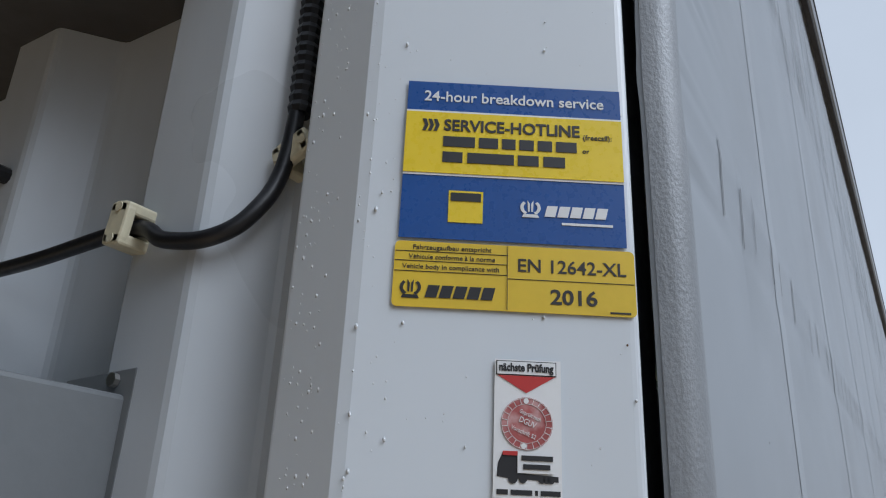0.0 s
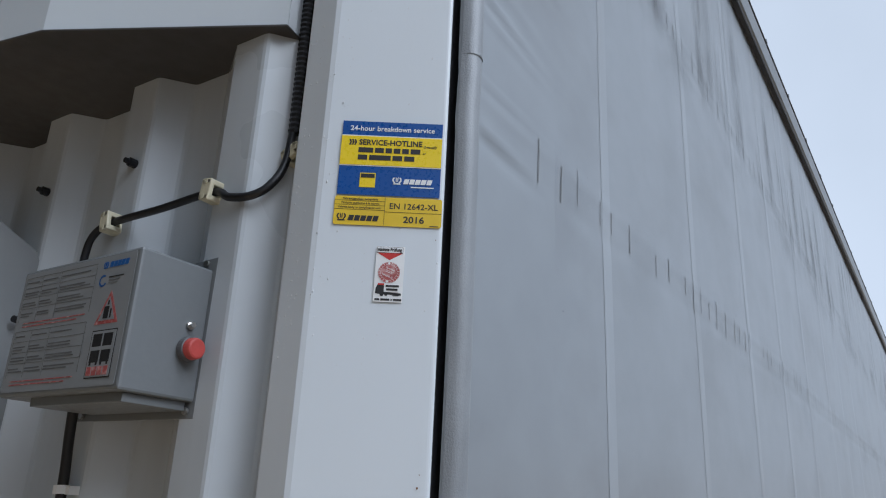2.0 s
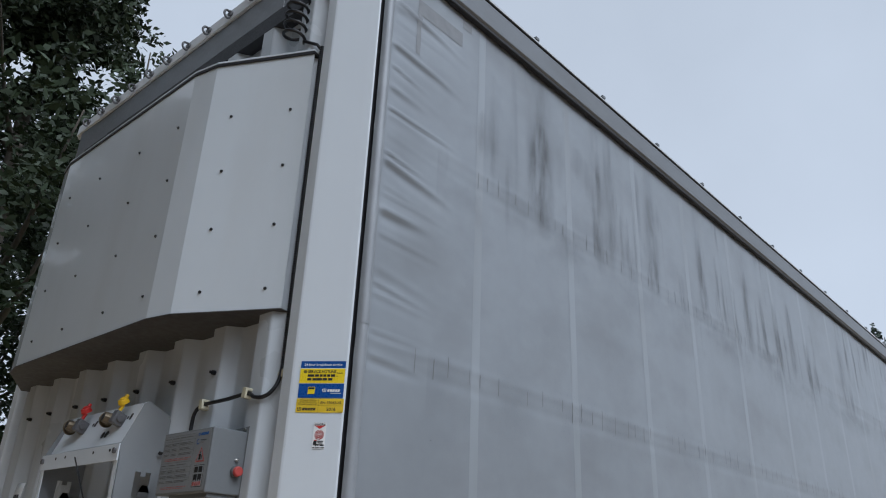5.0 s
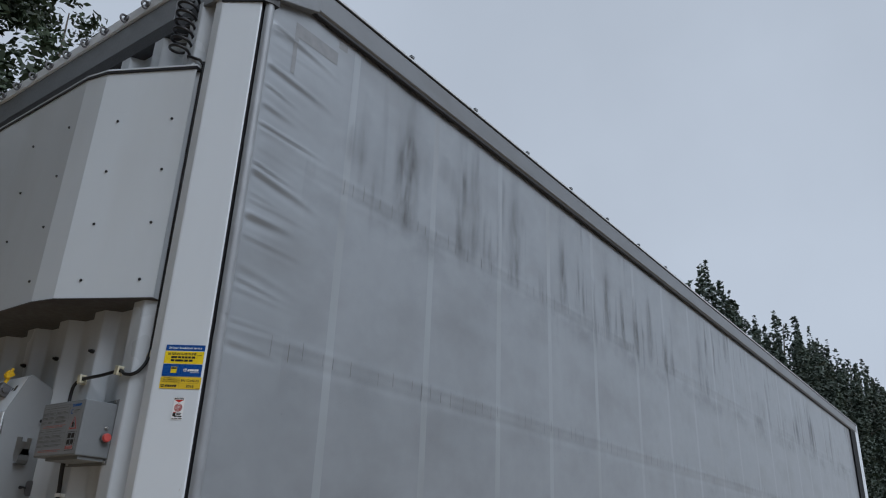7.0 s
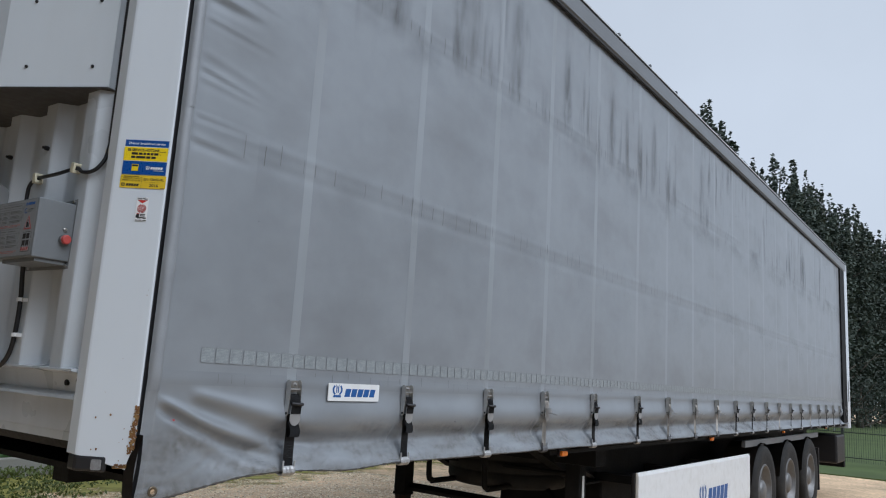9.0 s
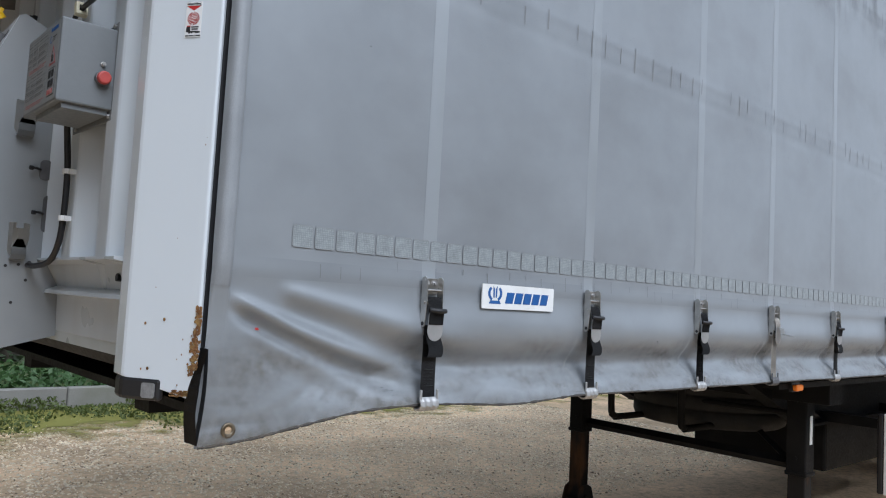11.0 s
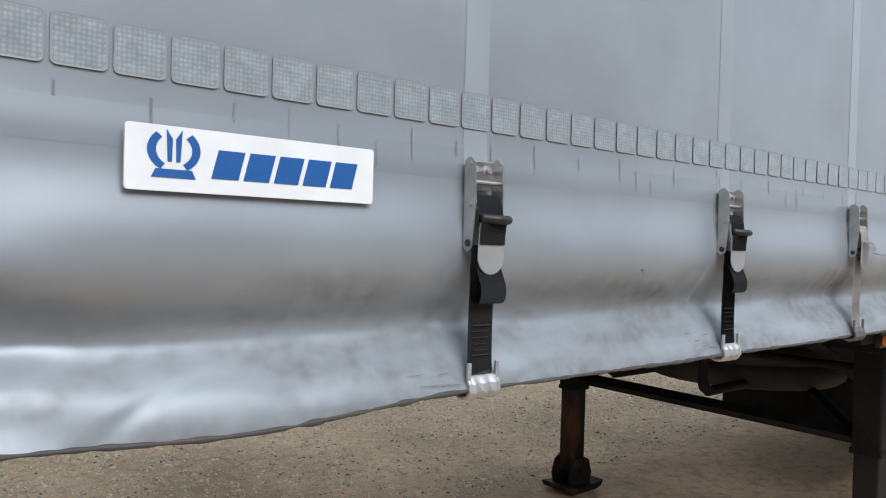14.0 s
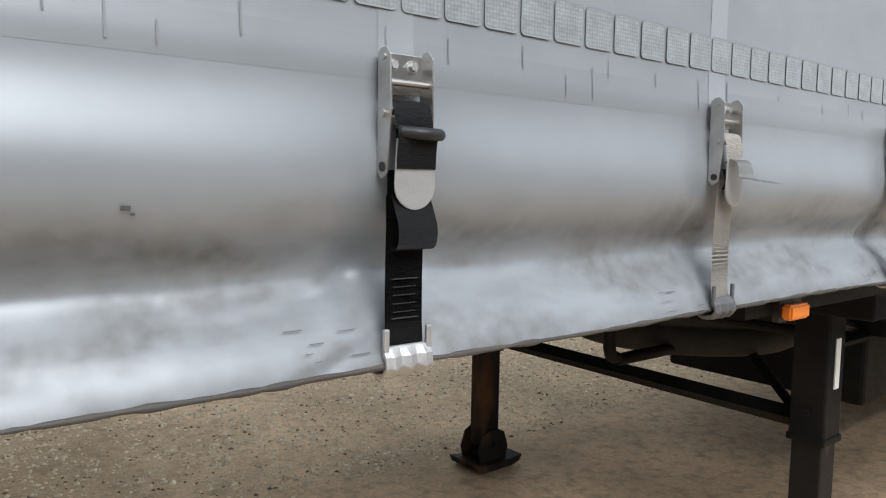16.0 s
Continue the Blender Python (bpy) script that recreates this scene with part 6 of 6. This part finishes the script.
# marker lamps on the floor edge
bm = bmesh.new()
box(bm, 0.0, 0.070, -0.020, 0.0, 0.0, 0.028)
bmesh.ops.bevel(bm, geom=bm.edges[:], offset=0.004, segments=2, affect="EDGES")
lamp_mesh = bpy.data.meshes.new("side_lamp")
bm.to_mesh(lamp_mesh)
bm.free()
lamp_mesh.materials.append(M_AMBER)
bm = bmesh.new()
box(bm, -0.006, 0.076, 0.0, 0.012, -0.005, 0.036)
lamp_back = bpy.data.meshes.new("lamp_base")
bm.to_mesh(lamp_back)
bm.free()
lamp_back.materials.append(M_PLASTIC)
for x in (2.70, 5.6, 8.5, 11.4):
    ob = new("side_lamp", lamp_mesh)
    ob.parent, ob.location = trailer, (x, 0.018, 1.128)
    tagged(ob, "amber side marker lamp under the floor edge")
    o2 = new("lamp_base", lamp_back)
    o2.parent = ob


def landing_leg(y, label):
    b2 = bmesh.new()
    box(b2, 3.752, 3.866, y - 0.057, y + 0.057, 0.56, 1.04)
    leg = part("landing_leg", b2, M_CHASSIS, trailer, label, bevel=0.008)
    b2 = bmesh.new()
    box(b2, 3.760, 3.858, y - 0.049, y + 0.049, 0.10, 0.57)
    part("inner_tube", b2, M_RUSTLEG, leg, "rusty inner tube of the leg", bevel=0.006)
    b2 = bmesh.new()
    box(b2, 3.747, 3.871, y - 0.062, y + 0.062, 0.56, 0.585)
    part("collar", b2, M_CHASSIS, leg, bevel=0.006)
    for sgn in (-1, 1):
        b2 = bmesh.new()
        poly = [(3.73, 0.03), (3.89, 0.03), (3.905, 0.09), (3.88, 0.165), (3.84, 0.185), (3.78, 0.185), (3.74, 0.165), (3.715, 0.09)]
        prism(b2, poly, y + sgn * 0.062 - 0.006, y + sgn * 0.062 + 0.006, "y")
        part("foot_cheek", b2, M_RUSTLEG, leg, bevel=0.004)
    b2 = bmesh.new()
    prism(b2, [(3.675, 0.045), (3.69, 0.012), (3.73, 0.0), (3.90, 0.0), (3.95, 0.014), (3.97, 0.045), (3.90, 0.036), (3.73, 0.036)], y - 0.105, y + 0.105, "y")
    part("foot", b2, M_RUSTLEG, leg, "dark rocking foot of the leg", bevel=0.006)
    b2 = bmesh.new()
    cyl(b2, (3.81, y - 0.08, 0.11), (3.81, y + 0.08, 0.11), 0.016, n=12)
    part("axle", b2, M_RUSTLEG, leg)
    for zb in (0.66, 0.98):
        b2 = bmesh.new()
        cyl(b2, (3.748, y, zb), (3.742, y, zb), 0.012, n=6)
        part("bolt", b2, M_CHASSIS, leg)
    return leg


near_leg = landing_leg(0.44, "black landing leg with a white label strip")
landing_leg(2.0, "black landing leg on the far side, rusty at the foot")
bm = bmesh.new()
box(bm, 3.795, 3.825, 0.379, 0.3835, 0.74, 0.90)
part("label_strip", bm, M_WHITE, near_leg, "white label strip")
# braces of the legs
for p0, p1, w2 in (((3.81, 1.93, 0.63), (3.81, 0.51, 0.62), 0.034), ((3.81, 2.0, 0.95), (4.45, 1.86, 0.83), 0.02), ((3.81, 0.44, 0.95), (4.6, 0.64, 0.80), 0.02), ((4.25, 1.0, 0.80), (3.86, 0.52, 0.62), 0.022)):
    bm = bmesh.new()
    cyl(bm, p0, p1, w2, n=4)
    part("leg_brace", bm, M_CHASSIS, trailer, "black diagonal leg brace")
bm = bmesh.new()
box(bm, 3.72, 3.9, 0.25, 2.36, 0.98, 1.163)
part("leg_crossbeam", bm, M_CHASSIS, trailer, "black beam that carries both landing legs", bevel=0.006)
bm = bmesh.new()
cyl(bm, (3.81, 0.44, 0.90), (3.81, 2.0, 0.90), 0.018, n=10)
part("gear_shaft", bm, M_CHASSIS, trailer)


# ---- wheels ----
def wheel(x, y0, sgn, label, z=0.505):
    """A wheel of 1.01 m across: tyre with ribs, dished rim, hub and studs."""
    b2 = bmesh.new()
    prof = [(0.30, 0.0), (0.38, -0.02), (0.46, -0.018), (0.49, 0.0), (0.502, 0.03), (0.502, 0.09), (0.494, 0.093), (0.494, 0.105), (0.502, 0.108), (0.502, 0.18), (0.494, 0.183), (0.494, 0.195), (0.502, 0.198), (0.502, 0.27), (0.49, 0.30), (0.46, 0.318), (0.30, 0.30)]
    n = 40
    rings = [[b2.verts.new((r * math.cos(2 * math.pi * k / n), sgn * d, r * math.sin(2 * math.pi * k / n))) for k in range(n)] for r, d in prof]
    for a2, c2 in zip(rings, rings[1:]):
        for k in range(n):
            b2.faces.new((a2[k], a2[(k + 1) % n], c2[(k + 1) % n], c2[k]))
    tyre = part("tyre", b2, M_TYRE, None, smooth=True)
    b2 = bmesh.new()
    rp = [(0.30, 0.0), (0.285, -0.012), (0.275, 0.0), (0.265, 0.05), (0.20, 0.10), (0.17, 0.085), (0.13, 0.085), (0.12, 0.02), (0.09, 0.0), (0.0, -0.005)]
    rings = [[b2.verts.new((r * math.cos(2 * math.pi * k / n), sgn * d, r * math.sin(2 * math.pi * k / n))) for k in range(n)] for r, d in rp[:-1]]
    for a2, c2 in zip(rings, rings[1:]):
        for k in range(n):
            b2.faces.new((a2[k], a2[(k + 1) % n], c2[(k + 1) % n], c2[k]))
    b2.faces.new(rings[-1])
    rim_part = part("rim", b2, M_RIM, tyre, "dusty steel rim", smooth=True)
    b2 = bmesh.new()
    for k in range(10):
        t = 2 * math.pi * k / 10
        cyl(b2, (0.150 * math.cos(t), sgn * 0.085, 0.150 * math.sin(t)), (0.150 * math.cos(t), sgn * 0.045, 0.150 * math.sin(t)), 0.014, n=6)
    part("stud", b2, M_RIM, tyre)
    tyre.name = "wheel"
    tyre.parent = trailer
    tyre.location = (x, y0, z)
    tagged(tyre, label)
    return tyre


for x in (7.80, 9.11, 10.42):
    wheel(x, 0.06, 1, "black trailer tyre with a dusty steel rim")
    wheel(x, WIDTH - 0.06, -1, "black trailer tyre on the far side")
    bm = bmesh.new()
    cyl(bm, (x, 0.3, 0.505), (x, 2.25, 0.505), 0.065, n=12)
    part("axle", bm, M_CHASSIS, trailer)
    bm = bmesh.new()
    prev = None
    for i in range(13):
        t = radians(15 + 150 * i / 12)
        row = [bm.verts.new((x + 0.56 * math.cos(t), y, 0.47 + 0.56 * math.sin(t))) for y in (0.07, 0.40)]
        if prev:
            bm.faces.new((prev[0], prev[1], row[1], row[0]))
        prev = row
    bmesh.ops.solidify(bm, geom=bm.faces[:], thickness=0.008)
    part("mudguard", bm, M_PLASTIC, trailer, "black plastic mudguard", smooth=True)
# side guard board with the maker's mark, pallet box, spare wheel and rear parts
bm = bmesh.new()
prism(bm, [(0.055, 0.50), (0.050, 0.55), (0.050, 0.92), (0.058, 0.945), (0.075, 0.945), (0.075, 0.50)], 4.02, 7.12, "x")
guard = part("side_guard", bm, M_WHITE, trailer, "white plastic side guard board with a blue mark", bevel=0.004)
bm = bmesh.new()
box(bm, 4.02, 4.06, 0.0765, 0.11, 0.50, 0.94)
part("guard_end", bm, M_PLASTIC, guard, bevel=0.01)
emblem("emblem", pose(5.52, 0.0495, 0.60, 90), 0.20, M_LOGO, guard)
name_bars("name_block", pose(5.66, 0.0495, 0.58, 90), 0.62, 0.13, 5, M_LOGO, guard)
bm = bmesh.new()
for x in (4.5, 5.6, 6.7):
    box(bm, x, x + 0.06, 0.076, 0.62, 0.80, 0.86)
tagged(part("guard_arm", bm, M_CHASSIS, trailer), kind="stuff")
bm = bmesh.new()
box(bm, 4.9, 7.0, 0.72, 1.72, 0.40, 0.78)
part("pallet_box", bm, M_CHASSIS, trailer, "black pallet box slung under the chassis", bevel=0.02)
spare = wheel(4.25, 1.25, 1, "spare wheel in a carrier under the chassis", 0.74)
spare.rotation_euler = (radians(90), 0, 0)
bm = bmesh.new()
tube(bm, smooth_path([(3.47, 1.0, 1.14), (3.47, 1.0, 0.82), (3.51, 1.0, 0.76), (3.64, 1.0, 0.75), (4.7, 1.0, 0.75)], 8), 0.022, 10)
part("carrier_loop", bm, M_CHASSIS, trailer, "bent black tube of the spare wheel carrier", smooth=True)
bm = bmesh.new()
tube(bm, smooth_path([(3.47, 1.5, 1.14), (3.47, 1.5, 0.82), (3.51, 1.5, 0.76), (3.64, 1.5, 0.75), (4.7, 1.5, 0.75)], 8), 0.022, 10)
part("carrier_loop", bm, M_CHASSIS, trailer, smooth=True)
bm = bmesh.new()
box(bm, 7.15, 11.3, 0.10, 0.14, 1.0, 1.07)
part("wheel_beam", bm, M_RAIL, trailer, bevel=0.004)
bm = bmesh.new()
box(bm, 12.55, 13.35, 0.03, 0.5, 0.55, 1.0)
part("rear_locker", bm, M_PLASTIC, trailer, "black plastic locker at the rear", bevel=0.03)
bm = bmesh.new()
box(bm, 13.35, 13.5, 0.05, 2.5, 0.45, 0.58)
part("underrun_bar", bm, M_CHASSIS, trailer, bevel=0.01)
bm = bmesh.new()
box(bm, 11.2, 11.24, 0.08, 0.42, 0.25, 0.85)
part("mudflap", bm, M_BLACK, trailer)


# ---- kerb wall, planting, lawn, fence, trees ----
for i in range(44):
    bm = bmesh.new()
    box(bm, -14 + i * 1.0 + 0.004, -13 + i * 1.0 - 0.004, 7.85, 7.97, -0.05, 0.235)
    bmesh.ops.bevel(bm, geom=bm.edges[:], offset=0.012, segments=1, affect="EDGES")
    ob = part("edging_slab", bm, M_CONC)
    tagged(ob, "grey concrete edging slab along the planting", "kerb slab", "edging slabs", kind="structure")
bm = bmesh.new()
box(bm, -30, 60, 7.97, 60, -0.05, 0.10)
tagged(part("planting_bed", bm, M_LAWN), "dark earth bed behind the edging", "ground", kind="structure")


def leaf_field(name, count, place, size, mat, label, category, seed, up=0.5):
    """Many single leaves: place(rng) gives each one's position."""
    g = random.Random(seed)
    verts, faces = [], []
    for _ in range(count):
        p = place(g)
        if p is None:
            continue
        s = size * g.uniform(0.6, 1.3)
        t = Vector((g.gauss(0, 1), g.gauss(0, 1), g.gauss(0, 1) * 0.6 + up)).normalized()
        q = t.cross(Vector((g.gauss(0, 1), g.gauss(0, 1), g.gauss(0, 1)))).normalized()
        c = Vector(p)
        o = len(verts)
        verts += [c - t * s, c - t * s * 0.1 + q * s * 0.5, c + t * s, c - t * s * 0.1 - q * s * 0.5]
        faces.append((o, o + 1, o + 2, o + 3))
    ob = scatter_mesh(name, [tuple(v) for v in verts], faces, mat)
    return tagged(ob, label, category, kind="stuff") if label else ob


leaf_field("ground_ivy", 16000, lambda g: (g.uniform(-6, 16), 8.0 + 1.9 * g.random(), 0.10 + 0.32 * g.random() ** 1.5), 0.05, M_HEDGE, "low green ivy and weeds behind the edging", "plants", 31)


def moss_spot(g):
    y = 7.84 - 1.7 * g.random() ** 1.7
    x = g.uniform(-5, 16)
    if noise.noise((x * 0.8, y * 0.9, 2.2)) + 0.9 * ease(6.1, 7.6, y) < 0.35 * g.random() + 0.1:
        return None
    h = 0.14 if y > 7.4 and noise.noise((x * 1.1, 0, 8.8)) > 0.1 else 0.035
    return (x, y, h * g.random())


leaf_field("weeds", 26000, moss_spot, 0.026, M_GRASS, "yellow-green moss and weeds at the edge of the gravel", "weeds", 32, 1.0)


def moss_material():
    m = bpy.data.materials.new("moss_film")
    m.use_nodes = True
    n, l = m.node_tree.nodes, m.node_tree.links
    b = n["Principled BSDF"]
    b.inputs["Base Color"].default_value, b.inputs["Roughness"].default_value = (0.27, 0.26, 0.06, 1), 0.95
    co, t = n.new("ShaderNodeTexCoord"), n.new("ShaderNodeTexNoise")
    t.inputs["Scale"].default_value, t.inputs["Detail"].default_value = 2.6, 9
    l.new(co.outputs["Object"], t.inputs["Vector"])
    sep = n.new("ShaderNodeSeparateXYZ")
    l.new(co.outputs["Object"], sep.inputs[0])
    r = n.new("ShaderNodeMapRange")
    r.inputs[1].default_value, r.inputs[2].default_value, r.inputs[3].default_value, r.inputs[4].default_value = 4.9, 7.6, -0.40, 0.42
    l.new(sep.outputs["Y"], r.inputs[0])
    k, k2 = n.new("ShaderNodeMath"), n.new("ShaderNodeMapRange")
    k.operation = "ADD"
    l.new(t.outputs["Fac"], k.inputs[0])
    l.new(r.outputs[0], k.inputs[1])
    k2.inputs[1].default_value, k2.inputs[2].default_value = 0.42, 0.72
    l.new(k.outputs[0], k2.inputs[0])
    l.new(k2.outputs[0], b.inputs["Alpha"])
    return m


bm = bmesh.new()
gx, gy = [-8 + 0.5 * i for i in range(55)], [4.72 + 0.24 * i for i in range(14)]
sheet = [[bm.verts.new((x, y, 0.006 + 0.018 * noise.noise((x * 0.7, y * 0.7, 3.1)) + 0.008 * noise.noise((x * 2.3, y * 2.3, 7.7)) - 0.004 + 0.01 * ease(7.2, 7.8, y))) for y in gy] for x in gx]
for a, b in zip(sheet, sheet[1:]):
    for i in range(len(gy) - 1):
        bm.faces.new((a[i], b[i], b[i + 1], a[i + 1]))
tagged(part("moss", bm, moss_material()), "yellow-green moss creeping over the gravel edge", "moss", kind="structure")
bm = bmesh.new()
box(bm, 17, 70, -9, 7.8, -0.05, 0.02)
tagged(part("lawn", bm, M_LAWN), "grass verge behind the trailer", "ground", kind="structure")

M_FENCE = material("green_fence_paint", (0.03, 0.04, 0.035), 0.5, vary=0.2, scale=5, fine=60, bump=0.03)
fence = tagged(new("fence"), "dark green welded mesh fence at the end of the yard", "fence")
post_bm = bmesh.new()
box(post_bm, -0.03, 0.03, -0.03, 0.03, 0, 2.1)
post_mesh = bpy.data.meshes.new("fence_post")
post_bm.to_mesh(post_mesh)
post_bm.free()
post_mesh.materials.append(M_FENCE)
for i in range(12):
    ob = new("fence_post", post_mesh)
    ob.parent, ob.location = fence, (20.0, 6.0 - i * 1.25, 0)
bm = bmesh.new()
for z in (0.2, 0.8, 1.4, 2.0):
    box(bm, 19.99, 20.01, -9, 6, z, z + 0.02)
for i in range(300):
    box(bm, 19.997, 20.003, 6 - 0.05 * i - 0.003, 6 - 0.05 * i + 0.003, 0.1, 2.05)
tagged(part("fence_wire", bm, M_FENCE, fence), kind="stuff")


def tree(x, y, h, r, seed, leaves, size, mat, label, base=0.22, tips=1.0, spires=0):
    """A tapered trunk with limbs and a crown of leaf clumps round them."""
    g = random.Random(seed)
    th = tagged(new("tree"), label, "tree", "trees round the yard")
    th.location = (x, y, 0)
    b2 = bmesh.new()
    trunk = smooth_path([(0, 0, 0), (g.uniform(-.15, .15), g.uniform(-.15, .15), h * 0.3), (g.uniform(-.3, .3), g.uniform(-.3, .3), h * 0.6), (g.uniform(-.2, .2), g.uniform(-.2, .2), h * 0.93)], 5)
    tube(b2, trunk, 0.2, 8, [0.016 * h * (1 - 0.93 * i / (len(trunk) - 1)) for i in range(len(trunk))])
    ends = []
    for i in range(26):
        f = g.uniform(base, 0.95)
        p = trunk[int(f * (len(trunk) - 1))]
        a2 = g.uniform(0, 6.283)
        ln = r * (1.15 - 0.75 * ((f - base) / (1 - base)) ** 1.5) * g.uniform(0.6, 1.05)
        q = p + Vector((math.cos(a2) * ln, math.sin(a2) * ln, ln * g.uniform(0.35, 1.0) * tips))
        mid = p.lerp(q, 0.5) + Vector((0, 0, -0.08 * ln))
        limb = smooth_path([p, mid, q], 3)
        tube(b2, limb, 0.03, 5, [0.006 * h * (1 - f * 0.7) * (1 - 0.85 * k / (len(limb) - 1)) for k in range(len(limb))])
        ends += [(p.lerp(q, 0.25), ln * 0.34), (p.lerp(q, 0.55), ln * 0.36), (q, ln * 0.42), (p.lerp(q, 0.8) + Vector((g.gauss(0, .2), g.gauss(0, .2), g.gauss(0, .2))) * ln, ln * 0.35)]
    ends.append((trunk[-1], r * 0.3))
    part("trunk", b2, M_BARK, th, smooth=True)
    clumps = []
    for c, s in ends:
        for _ in range(4):
            clumps.append((c + Vector((g.gauss(0, 1), g.gauss(0, 1), g.gauss(0, 0.8))) * s * 0.75, s * g.uniform(0.25, 0.5)))

    spears = []
    for k in range(spires):
        a2, d = g.uniform(0, 6.283), r * g.random() ** 0.7
        spears.append((d * math.cos(a2), d * math.sin(a2), h * g.uniform(0.0, 0.45) * (0.3 + 0.7 * d / r), h * (1.02 - 0.30 * (d / r) ** 1.5) * g.uniform(0.92, 1.0), g.uniform(0.6, 1.05)))

    def spot(gg):
        if spears:
            sx, sy, z0, z1, wide = spears[int(gg.random() * len(spears))]
            f = gg.random() ** 0.85
            rr = wide * ((1 - f) ** 0.55 + 0.05) * (0.75 + 0.35 * math.sin(f * 23 + sx * 9))
            a3, q = gg.uniform(0, 6.283), gg.random() ** 0.4
            return Vector((sx + rr * q * math.cos(a3), sy + rr * q * math.sin(a3), z0 + (z1 - z0) * f))
        c, s = clumps[int(gg.random() * len(clumps))]
        return c + Vector((gg.gauss(0, 1), gg.gauss(0, 1), gg.gauss(0, 1))) * s * 0.55

    crown = leaf_field("crown", leaves, spot, size, mat, "", "", seed + 1, 0.0)
    crown.parent = th
    return th


tree(2.3, 12.6, 18.0, 3.3, 51, 66000, 0.085, M_LEAF, "tall dark green broadleaf tree beside the yard", 0.12)
tree(-1.6, 13.8, 15.5, 3.0, 52, 22000, 0.09, M_LEAF, "dark broadleaf tree with open lower limbs", 0.2)
tree(6.4, 16.5, 15.5, 2.6, 53, 20000, 0.09, M_LEAF, "dark broadleaf tree behind the trailer", 0.15)
tree(-5.6, 15.5, 12.5, 3.2, 54, 12000, 0.12, M_LEAF, "dark broadleaf tree at the bed's edge", 0.15)
tree(4.9, 14.2, 14.3, 2.3, 58, 22000, 0.085, M_LEAF, "slim dark broadleaf tree behind the front wall", 0.1)
tree(0.4, 17.5, 17.0, 3.4, 55, 10000, 0.10, M_LEAF, "dark tree behind the first row", 0.2)
tree(4.2, 19.0, 16.0, 3.2, 56, 8000, 0.10, M_LEAF, "dark tree far behind the trailer", 0.2)
tree(-3.2, 19.5, 15.0, 3.4, 57, 9000, 0.11, M_LEAF, "dark tree at the back of the bed", 0.12)
fr = random.Random(77)
for i in range(38):
    t = (i // 2) / 18
    tree(27.5 + 47 * t + (1.3 if i % 2 else 0), 9.6 - 8.7 * t + fr.uniform(-0.6, 0.6) + (3.2 if i % 2 else 0), 14.3 + fr.uniform(-0.7, 0.7), 2.1 + fr.uniform(-0.2, 0.3), 100 + i * 3, 13500, 0.12, M_LEAFFAR,
         "distant grey-green poplar in a row", 0.03, 1.0, spires=34)
# the row of trees that stands ahead of the trailer and shades its front wall
for i in range(8):
    tree(-7.6 + fr.uniform(-0.6, 0.6), -1.6 + 2.4 * i, 13.6 + fr.uniform(-1, 1), 2.7, 300 + i * 3, 14000, 0.24, M_LEAF, "dark broadleaf tree ahead of the trailer", 0.06)
# a low belt of unseen trees far across the yard, behind the camera
# added to darken what the lower curtain reflects
for i in range(12):
    tree(-14 + 3.6 * i, -21 + fr.uniform(-0.8, 0.8), 11.0 + fr.uniform(-0.8, 0.8), 2.9, 400 + i * 3, 5000, 0.30, M_LEAF, "unseen dark tree added across the yard to darken curtain reflections", 0.03)
